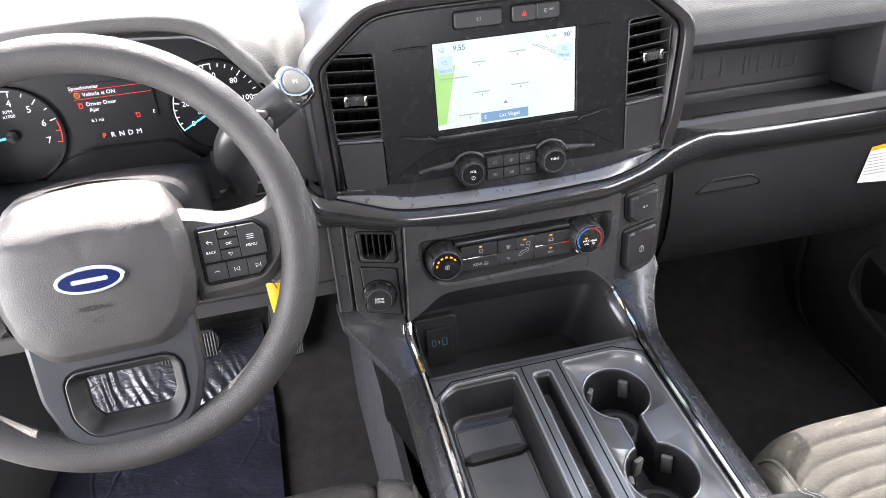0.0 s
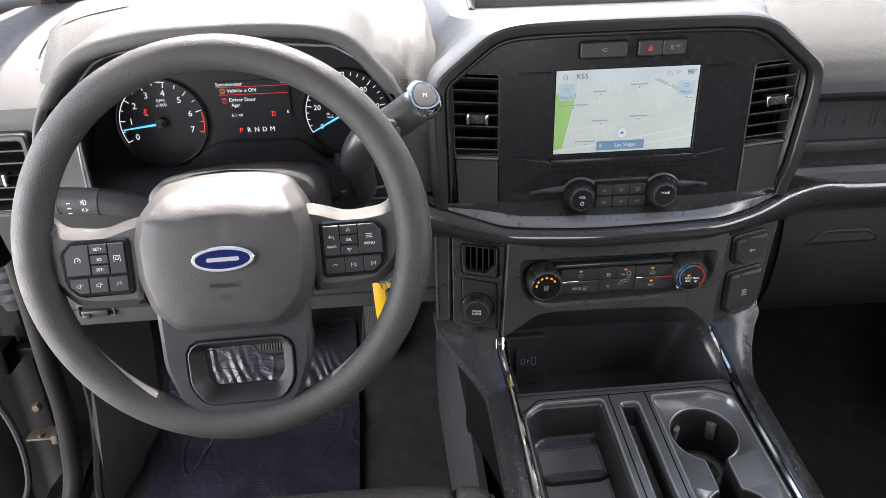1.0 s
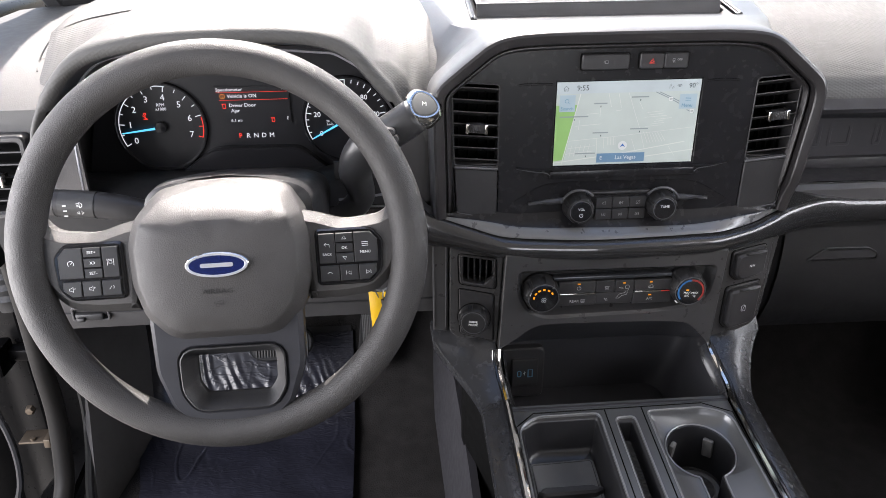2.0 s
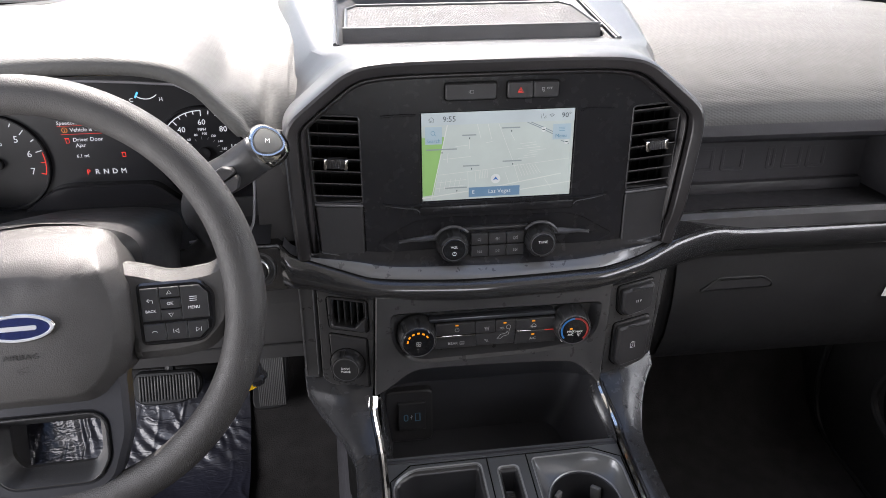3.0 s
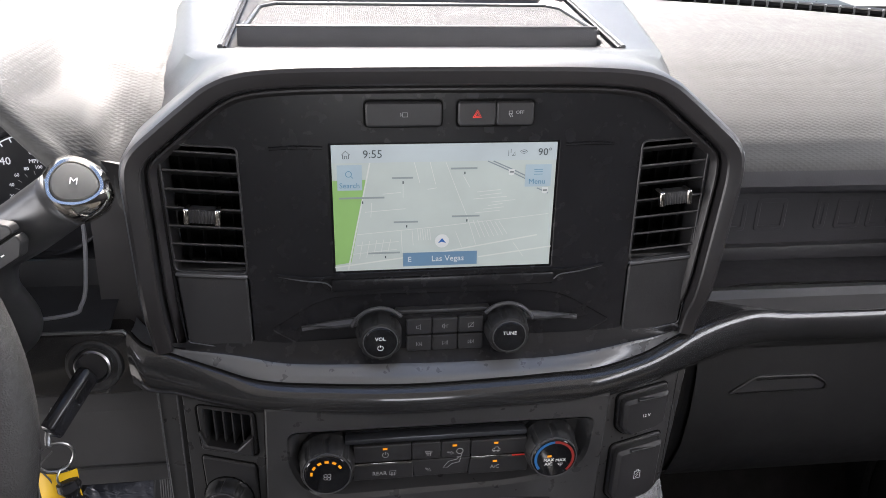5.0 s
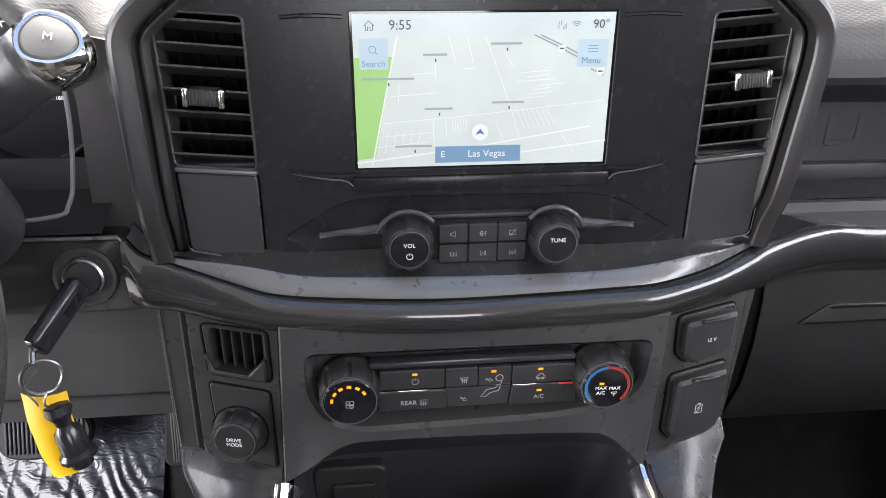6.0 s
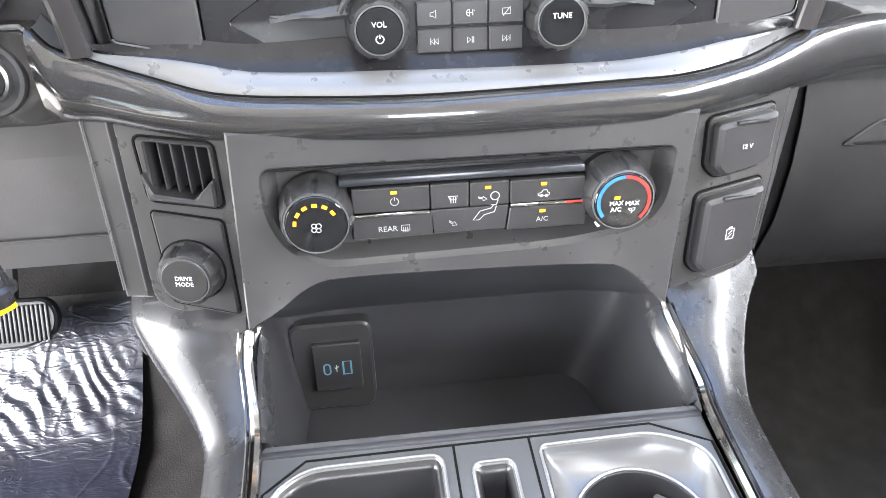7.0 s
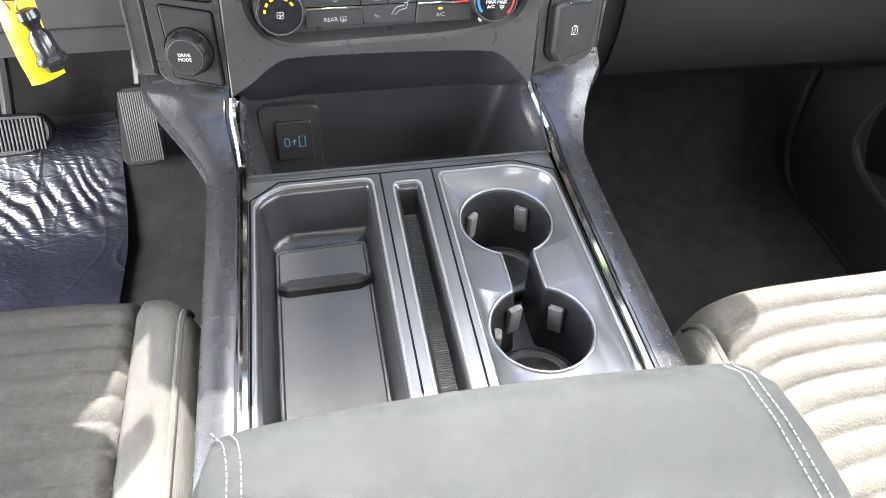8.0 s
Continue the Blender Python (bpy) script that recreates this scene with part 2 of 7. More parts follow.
def smooth_path(pts, n=8):
    """Points along a smooth curve through the given ones."""
    pts = [Vector(p) for p in pts]
    if len(pts) < 3:
        return pts
    ext = [pts[0] * 2 - pts[1], *pts, pts[-1] * 2 - pts[-2]]
    out = []
    for i in range(1, len(ext) - 2):
        a, b, c, d = ext[i - 1:i + 3]
        for j in range(n):
            t = j / n
            out.append(0.5 * (2 * b + (c - a) * t + (2 * a - 5 * b + 4 * c - d) * t * t + (3 * b - a - 3 * c + d) * t ** 3))
    out.append(pts[-1])
    return out


def tube(path, radius, n=10, closed=False, squash=1.0, caps=True):
    path = [Vector(p) for p in path]
    k = len(path)
    rings, up = [], None
    for i, p in enumerate(path):
        a = path[i - 1] if (i or closed) else p
        b = path[(i + 1) % k] if (i < k - 1 or closed) else p
        d = (b - a).normalized()
        if up is None:
            up = Vector((0, 0, 1)) if abs(d.z) < 0.9 else Vector((1, 0, 0))
        up = (up - d * up.dot(d)).normalized()
        side = d.cross(up)
        r = radius[i] if isinstance(radius, (list, tuple)) else radius
        rings.append([p + (up * math.cos(2 * math.pi * j / n) + side * squash * math.sin(2 * math.pi * j / n)) * r for j in range(n)])
    if closed:
        rings.append(rings[0])
    return loft(rings, caps=(caps and not closed, caps and not closed))


def sheet(f, us, vs, thick=0.0):
    """A surface f(u, v) over a grid."""
    bm = bmesh.new()
    g = [[bm.verts.new(f(u, v)) for v in vs] for u in us]
    for a, b in zip(g, g[1:]):
        for i in range(len(vs) - 1):
            bm.faces.new((a[i], a[i + 1], b[i + 1], b[i]))
    bmesh.ops.recalc_face_normals(bm, faces=bm.faces)
    if thick:
        bmesh.ops.solidify(bm, geom=bm.faces[:], thickness=thick)
    return bm


def spread(a, b, n):
    return [a + (b - a) * i / (n - 1) for i in range(n)]


FRONT = Matrix.Rotation(radians(90), 4, "X")   # turns what lies flat to face the driver


def words(text, size, material, parent, x, y, z, name="lettering", align="CENTER", label="", m=None, wide=1.0):
    """Lettering in the built-in font, facing the driver at (x, y, z), as a mesh."""
    c = bpy.data.curves.new(name, "FONT")
    c.body, c.size, c.align_x, c.align_y, c.extrude = text, size, align, "CENTER", 0.0001
    c.resolution_u = 2
    tmp = bpy.data.objects.new(name, c)
    me = bpy.data.meshes.new_from_object(tmp)
    bpy.data.objects.remove(tmp)
    me.materials.append(material)
    return part(name, me, material, parent, label, m=(m or Matrix.Translation((x, y, z)) @ FRONT) @ Matrix.Diagonal((wide, 1, 1, 1)))


def rect(x0, x1, z0, z1):
    return [(x0, z0), (x1, z0), (x1, z1), (x0, z1)]


def bar(x0, x1, z0, z1, y, material, parent, name="marking", thick=0.0004):
    return part(name, plate(rect(x0, x1, z0, z1), y, y + thick), material, parent)


def curve(tab, x):
    """Values between the rows of a table, along a smooth curve without waves."""
    k = max(0, min(len(tab) - 2, sum(1 for r in tab if r[0] <= x) - 1))
    a, b, c, d = tab[max(0, k - 1)], tab[k], tab[k + 1], tab[min(len(tab) - 1, k + 2)]
    h = c[0] - b[0]
    t = (x - b[0]) / h
    out = []
    for j in range(1, len(b)):
        m0 = (c[j] - a[j]) / (c[0] - a[0])
        m1 = (d[j] - b[j]) / (d[0] - b[0])
        out.append((2 * t ** 3 - 3 * t * t + 1) * b[j] + (t ** 3 - 2 * t * t + t) * h * m0 + (3 * t * t - 2 * t ** 3) * c[j] + (t ** 3 - t * t) * h * m1)
    return out


def lerp(tab, x):
    """Values between the rows (x, v1, v2 ...) of a table, smoothly."""
    if x <= tab[0][0]:
        return tab[0][1:]
    for a, b in zip(tab, tab[1:]):
        if x <= b[0]:
            t = (x - a[0]) / (b[0] - a[0])
            t = t * t * (3 - 2 * t)
            return tuple(p + (q - p) * t for p, q in zip(a[1:], b[1:]))
    return tab[-1][1:]


def arc(cx, cz, r, a0, a1, n=12):
    return [(cx + r * math.cos(radians(a0 + (a1 - a0) * i / n)), cz + r * math.sin(radians(a0 + (a1 - a0) * i / n))) for i in range(n + 1)]


def strokes(lines, w):
    """Flat printed lines, facing the driver: each a list of points (x, z)."""
    bm = bmesh.new()
    for pts in lines:
        pts = [Vector(p) for p in pts]
        vs = []
        for i, p in enumerate(pts):
            a, b = pts[max(0, i - 1)], pts[min(len(pts) - 1, i + 1)]
            if (b - a).length < 1e-9:
                b = a + Vector((1, 0))
            d = (b - a).normalized()
            if i == 0:
                p = p - d * w * 0.4
            if i == len(pts) - 1:
                p = p + d * w * 0.4
            n = Vector((-d.y, d.x)) * w / 2
            vs.append((bm.verts.new((p.x + n.x, 0, p.y + n.y)), bm.verts.new((p.x - n.x, 0, p.y - n.y))))
        for a, b in zip(vs, vs[1:]):
            bm.faces.new((a[0], b[0], b[1], a[1]))
    return bm


def symbol(name, lines, w, material, parent, x, y, z, size, m=None):
    lines = [[(px * size, pz * size) for px, pz in ln] for ln in lines]
    return part(name, strokes(lines, w), material, parent, m=(m or Matrix.Identity(4)) @ Matrix.Translation((x, y, z)))


def box2(x0, x1, z0, z1):
    return [(x0, z0), (x1, z0), (x1, z1), (x0, z1), (x0, z0)]


def dots(spots, hw, hh, y):
    """Small flat lamps at the spots, one mesh."""
    bm = bmesh.new()
    for x, z in spots:
        bm.faces.new([bm.verts.new(v) for v in ((x - hw, y, z - hh), (x + hw, y, z - hh), (x + hw, y, z + hh), (x - hw, y, z + hh))])
    return bm

# ---- the cabin that closes the place ----
def level(y, z0):
    """Height in the truck's frame of a level plane that is at z0 under the screen."""
    return z0 + 0.14 * y


def build_cabin():
    bm = sheet(lambda u, v: Vector((u, v, level(v, 0.035) if v < 0.30 else level(v, 0.035) + (v - 0.30) * 1.25)),
               spread(-0.84, 0.84, 24), [-1.9, -1.2, -0.6, -0.2, 0, 0.1, 0.2, 0.28, 0.32, 0.4, 0.5, 0.6])
    solid("floor", bm, CARPET, "black carpet on the cabin floor and toe board", "floor", "structure")
    # firewall behind the pedals and dashboard
    solid("wall_front", block(-0.9, 0.9, 0.60, 0.64, 0.0, 0.86, 0), VOID, "dark bulkhead behind the dashboard", "wall", "structure")
    rear = plate(rect(-0.9, 0.9, -0.4, 1.25), -2.0, -1.94, holes=[rect(-0.62, 0.62, 0.55, 1.02)])
    solid("wall_rear", rear, HEADLINER, "grey rear wall of the cabin with its window", "wall", "structure")
    ob = solid("window_2", plate(rect(-0.62, 0.62, 0.55, 1.02), -1.972, -1.968), GLASS, "clear rear window", "window", "structure")
    ob.visible_shadow = False
    roof = sheet(lambda u, v: Vector((u, v, 1.36 + 0.14 * (v + 0.3) - 0.05 * (u / 0.85) ** 2)), spread(-0.8, 0.8, 13), spread(-2.0, -0.34, 9), 0.04)
    solid("ceiling", roof, HEADLINER, "pale grey cloth headliner", "ceiling", "structure")
    # passenger door with its window opening
    door = plate([(-1.95, -0.30), (0.62, 0.0), (0.62, 0.84), (0.40, 0.90), (-0.30, 1.34), (-1.95, 1.12)], 0.86, 0.92,
                 holes=[[(-1.3, 0.70), (0.22, 0.86), (-0.36, 1.24), (-1.25, 1.06)]], axis="x")
    solid("wall_passenger_side", door, DARK, "dark closed passenger door with its window", "wall", "structure")
    pane = plate([(-1.3, 0.70), (0.22, 0.86), (-0.36, 1.24), (-1.25, 1.06)], 0.885, 0.889, axis="x")
    ob = solid("window_1", pane, GLASS, "clear side window of the passenger door", "window", "structure")
    ob.visible_shadow = False
    # driver side: the door stands open, only the post and the roof rail close it
    rail = plate([(-1.95, -0.30), (-0.86, -0.12), (-0.86, 1.20), (-0.30, 1.28), (-0.30, 1.34), (-1.95, 1.12)], -0.86, -0.92, axis="x")
    solid("wall_driver_side", rail, DARK, "dark post behind the open driver door", "wall", "structure")
    for side in (-1, 1):
        post = tube([(side * 0.84, 0.62, 0.80), (side * 0.82, 0.40, 0.95), (side * 0.79, -0.33, 1.33)], 0.045, 10)
        solid("windshield_post", post, GREY, "grey covered windshield post", "pillar", "structure", "windshield posts")
    shield = sheet(lambda u, v: Vector((u, 0.60 - 0.10 * (u / 0.8) ** 2 - v * (0.93 - 0.10 * (u / 0.8) ** 2), 0.865 - 0.03 * (u / 0.8) ** 2 + v * 0.46 + 0.03 * v)),
                   spread(-0.8, 0.8, 17), spread(0, 1, 9), 0.004)
    ob = solid("windshield", shield, GLASS, "clear raked windshield", "windshield", "structure")
    ob.visible_shadow = False
    # black ceramic edge along the foot of the windshield, and the cowl and hood outside
    edge = tube([(x, 0.585 - 0.10 * (x / 0.8) ** 2, 0.876 - 0.03 * (x / 0.8) ** 2) for x in spread(-0.82, 0.82, 25)], 0.012, 8)
    solid("windshield_seal", edge, RUBBER, "black seal at the foot of the windshield", "seal", "structure")
    hood = sheet(lambda u, v: Vector((u, v, level(v, 0.74) + 0.03 * math.cos(u * 1.6) - (0.06 * max(0, v - 1.5) ** 2))), spread(-0.85, 0.85, 15), spread(0.66, 2.0, 10), 0.02)
    solid("engine_hood", hood, PAINT, "black glossy engine hood outside the windshield", "hood", "structure")
    g = bmesh.new()
    bmesh.ops.create_grid(g, x_segments=8, y_segments=8, size=400)
    ob = solid("ground", g, GROUND, "pale concrete lot outside the truck", "ground", "structure")
    ob.matrix_world = Matrix.Translation((0, 0, -0.75))


def glass():
    m = bpy.data.materials.new("clear_glass")
    m.use_nodes = True
    p = m.node_tree.nodes["Principled BSDF"]
    p.inputs["Base Color"].default_value = (0.97, 0.99, 0.98, 1)
    p.inputs["Roughness"].default_value, p.inputs["IOR"].default_value, p.inputs["Transmission Weight"].default_value = 0.0, 1.1, 1.0
    return m


GLASS = glass()
build_cabin()

# ---- the dashboard ----
def crown(x, y):
    return -0.028 * (x / 0.7) ** 2 * min(1, max(0, y / 0.4))


PASS = [(0.60, 0.868), (0.50, 0.880), (0.40, 0.880), (0.30, 0.872), (0.22, 0.858), (0.15, 0.838), (0.10, 0.814), (0.07, 0.794), (0.052, 0.776),
        (0.045, 0.760), (0.045, 0.739), (0.052, 0.732)]
SHELF = [(0.052, 0.733), (0.16, 0.702), (0.166, 0.696), (0.168, 0.628), (0.160, 0.622), (0.075, 0.619)]
LIP = [(0.080, 0.619), (0.062, 0.634), (0.050, 0.636), (0.043, 0.630), (0.043, 0.614), (0.052, 0.607), (0.075, 0.606)]
HOOD = [(-0.2335, 0.6265), (-0.2350, 0.680), (-0.2362, 0.748), (-0.2365, 0.770), (-0.2345, 0.784), (-0.2270, 0.7965), (-0.2120, 0.8095), (-0.1850, 0.8310), (-0.1700, 0.8415), (-0.1500, 0.8490), (-0.118, 0.8525), (-0.06, 0.8535),
        (0.06, 0.8535), (0.118, 0.8525), (0.1500, 0.8490), (0.1700, 0.8415), (0.1850, 0.8310), (0.2120, 0.8095), (0.2270, 0.7965), (0.2345, 0.784), (0.2365, 0.770), (0.2355, 0.748), (0.2285, 0.680), (0.2225, 0.6200)]


def along_x(profile, xs, dy=lambda x: 0.0):
    rings = [[Vector((x, y + dy(x), z + crown(x, y))) for y, z in profile] for x in xs]
    return loft(rings, closed=False)


def build_dashboard():
    dash = thing("dashboard", "dark grey moulded truck dashboard with padded top", "dashboard", (0, 0.3, 0.5))
    xs = spread(0.222, 0.86, 22)
    top = [(a[0] * (1 - t) + b[0] * t, a[1] * (1 - t) + b[1] * t) for a, b in zip(PASS, PASS[1:]) for t in (0, 0.33, 0.66)] + [PASS[-1]]
    part("passenger_pad", along_x(top[:29], xs), PAD, dash, "soft textured pad, pale in the sun")
    part("pad_front", along_x(top[28:], xs), SHELFSKIN, dash, "smooth dark edge under the pad")
    part("shelf", along_x(SHELF, xs), SHELFSKIN, dash, "open dark shelf")
    part("shelf_lip", along_x(LIP, xs), GREY, dash, "rounded grey lip of the shelf")
    part("shelf_end", block(0.585, 0.86, 0.07, 0.175, 0.622, 0.73, 0.004), SHELFSKIN, dash)
    part("shelf_bead", block(0.24, 0.584, 0.1565, 0.170, 0.618, 0.6345, 0.002), SHELFSKIN, dash, "raised bead along the shelf")
    # raised letters on the shelf's back, as plain shapes
    for x0, x1 in ((0.312, 0.352), (0.362, 0.398), (0.432, 0.446), (0.456, 0.487), (0.494, 0.524)):
        ol = rounded(rect(x0, x1, 0.650, 0.687), 0.005)
        part("relief_frame", plate(ol, 0.1660, 0.172, holes=[inset(ol, 0.0055)], bev=0.0008), SHELFSKIN, dash)
    # lower passenger side: face under the trim, glove box door
    lower = [(0.075, 0.60), (0.066, 0.56), (0.066, 0.50), (0.076, 0.44), (0.10, 0.39), (0.16, 0.35), (0.30, 0.33), (0.5, 0.33)]
    part("lower_panel", along_x(lower, spread(0.20, 0.86, 12)), DARK, dash)
    gb = [(0.058, 0.568), (0.055, 0.54), (0.056, 0.50), (0.064, 0.45), (0.084, 0.405), (0.10, 0.385)]
    door = part("glovebox_door", along_x(gb, spread(0.262, 0.80, 14)), DARK, dash, "closed dark glovebox door")
    hp = rounded([(0.297, 0.517), (0.404, 0.517), (0.404, 0.526), (0.388, 0.536), (0.325, 0.537)], 0.006)
    part("handle", plate(hp, 0.0525, 0.06, holes=[inset(hp, 0.004)], bev=0.001), BLACK, door, "recessed black pull handle")
    part("handle_cup", plate(inset(hp, 0.003), 0.0552, 0.058), VOID, door)
    # driver side: base, brow over the gauges
    base = [(0.60, 0.866), (0.5, 0.874), (0.4, 0.870), (0.3, 0.858), (0.2, 0.838), (0.12, 0.815), (0.07, 0.79), (0.045, 0.77), (0.04, 0.74), (0.05, 0.735)]
    part("driver_top", along_x(base, spread(-0.9, -0.680, 8)), PADSKIN, dash, "grey grained dashboard top")
    part("driver_top", along_x(base[:5], spread(-0.680, -0.245, 12)), PADSKIN, dash)
    brow = [(-0.704, 0.69), (-0.690, 0.755), (-0.660, 0.803), (-0.622, 0.835), (-0.56, 0.850), (-0.50, 0.8545), (-0.42, 0.8555), (-0.36, 0.850),
            (-0.325, 0.836), (-0.296, 0.805), (-0.270, 0.772), (-0.256, 0.735), (-0.250, 0.69)]
    brow = [(p.x, p.y) for p in smooth_path([(x, z, 0) for x, z in brow], 5)]
    cut = len(brow) * 7 // 12

    def brow_ring(y, up, grow, low):
        ring = []
        for k, (x, z) in enumerate(brow):
            zz = z + up * (1 if z > 0.78 else 0.4)
            lo = low - 0.022 * max(0.0, 1 - k / cut) * (1 if y < 0.14 else 0.3)
            t = max(0.0, lo - zz)
            zz = zz + t - 0.25 * t * t
            ring.append(Vector((min(-0.247 if y < 0.03 else -0.215, -0.49 + (x + 0.49) * grow * (1.0 if y < 0.03 or x < -0.3 else 1.06)), y, zz)))
        return ring

    rows = ((0.012, -0.0115, 0.97, 0.6), (0.002, -0.0105, 0.973, 0.6), (-0.003, -0.006, 0.981, 0.6), (-0.0035, 0.0, 0.991, 0.6), (-0.001, 0.0045, 0.999, 0.62), (0.006, 0.0072, 1.004, 0.67), (0.018, 0.0088, 1.006, 0.715),
            (0.03, 0.0096, 1.008, 0.745), (0.055, 0.0108, 1.012, 0.785), (0.08, 0.0122, 1.02, 0.812), (0.12, 0.015, 1.03, 0.836), (0.16, 0.018, 1.04, 0.850), (0.22, 0.021, 1.05, 0.860), (0.30, 0.024, 1.06, 0.868), (0.45, 0.026, 1.1, 0.873))
    rings = [brow_ring(*r) for r in rows]
    right = next(k for k, (x, z) in enumerate(brow) if x > -0.4 and z < 0.766)
    part("brow", loft([r[:right + 1] for r in rings], closed=False), PAD, dash, "textured brow over the gauges", sharp=1.5)
    part("infill_panel", plate([(-0.2765, 0.640), (-0.2245, 0.640), (-0.2375, 0.748), (-0.238, 0.772), (-0.262, 0.778), (-0.277, 0.775), (-0.2735, 0.735)], 0.027, 0.032), BROWNBLACK, dash, "plain black panel beside the gauges")
    apron = [[q + Vector((0, dy, dz)) for q in rings[7][right:]] for dy, dz in ((-0.001, -0.034), (-0.006, -0.014), (-0.004, -0.004))]
    feet = [f + [f[-1] + Vector((0.026, 0, -0.004))] for f in apron + [r[right:] for r in rings[7:]]]
    part("brow_foot", loft(feet, closed=False), PAD, dash, sharp=1.5)
    inner = [[Vector((-0.49 + (x + 0.49) * g, y, z + up)) for x, z in brow[:right + 1]] for y, up, g in ((0.010, -0.011, 0.971), (0.06, -0.022, 0.95), (0.14, -0.03, 0.94))]
    part("brow_lining", loft(inner, closed=False), BLACK, dash)
    seam = smooth_path([(-0.716, 0.105, 0.800), (-0.722, 0.135, 0.811), (-0.712, 0.150, 0.829), (-0.697, 0.162, 0.8425), (-0.677, 0.187, 0.8497), (-0.654, 0.202, 0.8535), (-0.630, 0.216, 0.8563), (-0.580, 0.236, 0.8600), (-0.520, 0.250, 0.8625)], 6)
    part("pad_seam", tube(seam, 0.0010, 6), PADSKIN, dash, "fine seam in the dashboard top")
    # lower driver side: knee panel and the face behind the wheel
    knee = [(-0.004, 0.6505), (0.004, 0.63), (0.014, 0.595), (0.022, 0.56), (0.024, 0.50), (0.034, 0.476), (0.06, 0.470), (0.14, 0.485)]
    # upper knee and lock recess take a darker colour for the shade there
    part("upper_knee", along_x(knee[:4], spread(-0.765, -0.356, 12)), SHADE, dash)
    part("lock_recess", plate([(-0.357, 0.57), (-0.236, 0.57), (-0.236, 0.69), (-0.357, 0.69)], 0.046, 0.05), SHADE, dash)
    part("knee_panel", along_x([(0.017, 0.588), (0.022, 0.56)], spread(-0.357, -0.234, 6)), GREY, dash)
    rel = rounded(rect(-0.708, -0.660, 0.492, 0.512), 0.003)
    part("release_frame", plate(rel, 0.0195, 0.026, holes=[inset(rel, 0.003)], bev=0.0008), GREY, dash, "frame of the hood release")
    part("release_lever", join(block(-0.703, -0.668, 0.0165, 0.026, 0.494, 0.5035, 0.002), block(-0.700, -0.690, 0.012, 0.020, 0.494, 0.500, 0.002)), SHADE, dash, "black hood release lever")
    part("knee_seam", tube([(x, 0.0225, 0.502) for x in (-0.765, -0.236)], 0.0014, 6), SHADE, dash)
    part("knee_panel", along_x(knee[3:], spread(-0.765, -0.236, 12)), GREY, dash, "plain grey knee panel")
    part("end_cap", block(-0.87, -0.79, 0.03, 0.5, 0.555, 0.78, 0.02), DARK, dash)
    # spine over the centre stack, with the hood lip
    hood = [tuple(v) for v in smooth_path([(x, z, 0) for x, z in HOOD], 3)]
    closed = [(-0.2325, 0.52)] + [(x, z) for x, z, _ in hood] + [(0.213, 0.52)]
    recede = lambda z: 0.0115 * ease((0.672 - z) / 0.046)

    def hood_ring(d, y):
        ring = inset(closed, d)[1:-1] if d else closed[1:-1]
        return [Vector((q[0], y + recede(q[1]) if y < 0.004 else y, max(q[1], 0.6265 if q[0] < 0 else 0.6200))) for q in ring]

    ease = lambda t: max(0, min(1, t)) ** 2 * (3 - 2 * max(0, min(1, t)))
    lip = [hood_ring(d, y) for d, y in ((0.0022, -0.0140), (0.0050, -0.0155), (0.0095, -0.0148), (0.0138, -0.0132), (0.0150, -0.0118), (0.0156, 0.0030))]
    part("stack_frame", loft(lip, closed=False), FRAMESKIN, dash, "smooth black frame round the centre stack", sharp=0.5)
    bead = [hood_ring(d, y) for d, y in ((0.0158, 0.0032), (0.0176, 0.0030), (0.0178, -0.0030), (0.0186, -0.0040), (0.0200, -0.0040), (0.0208, -0.0032), (0.0240, 0.0035))]
    part("inner_bead", loft(bead, closed=False), FRAMESKIN, dash, "fine raised bead inside the frame", sharp=0.5)
    rings = [hood_ring(0.0022, -0.0140), hood_ring(0.0, -0.0105)] + [[Vector((x * wide, y, z + (up if z > 0.77 else 0.0))) for x, z, _ in hood] for y, up, wide in ((0.005, 0.0012, 1.004), (0.03, 0.003, 1.012), (0.0325, 0.0025, 1.0115), (0.0335, -0.0035, 1.000))]
    part("stack_hood", loft(rings, closed=False), SPINE, dash, "satin grey hood over the centre stack", sharp=1.2)
    wallz = lambda y: 0.8505 + 0.02 * max(0, 0.10 - y) + 0.178 * max(0, min(y, 0.316) - 0.10) - 0.10 * max(0, y - 0.34)
    padz = {1: sorted((y, z) for y, z in PASS[:9]), -1: [(r[0], r[3]) for r in rows[7:]]}
    ys = [0.03, 0.036, 0.044, 0.054, 0.066, 0.08, 0.095, 0.103, 0.12, 0.14, 0.17, 0.20, 0.24, 0.28, 0.316, 0.36, 0.42, 0.48, 0.54, 0.60]
    arch = [(0.0, 0.8562), (0.090, 0.8558), (0.152, 0.8517), (0.1735, 0.8437), (0.2035, 0.8208), (0.2303, 0.7988), (0.2388, 0.775)]
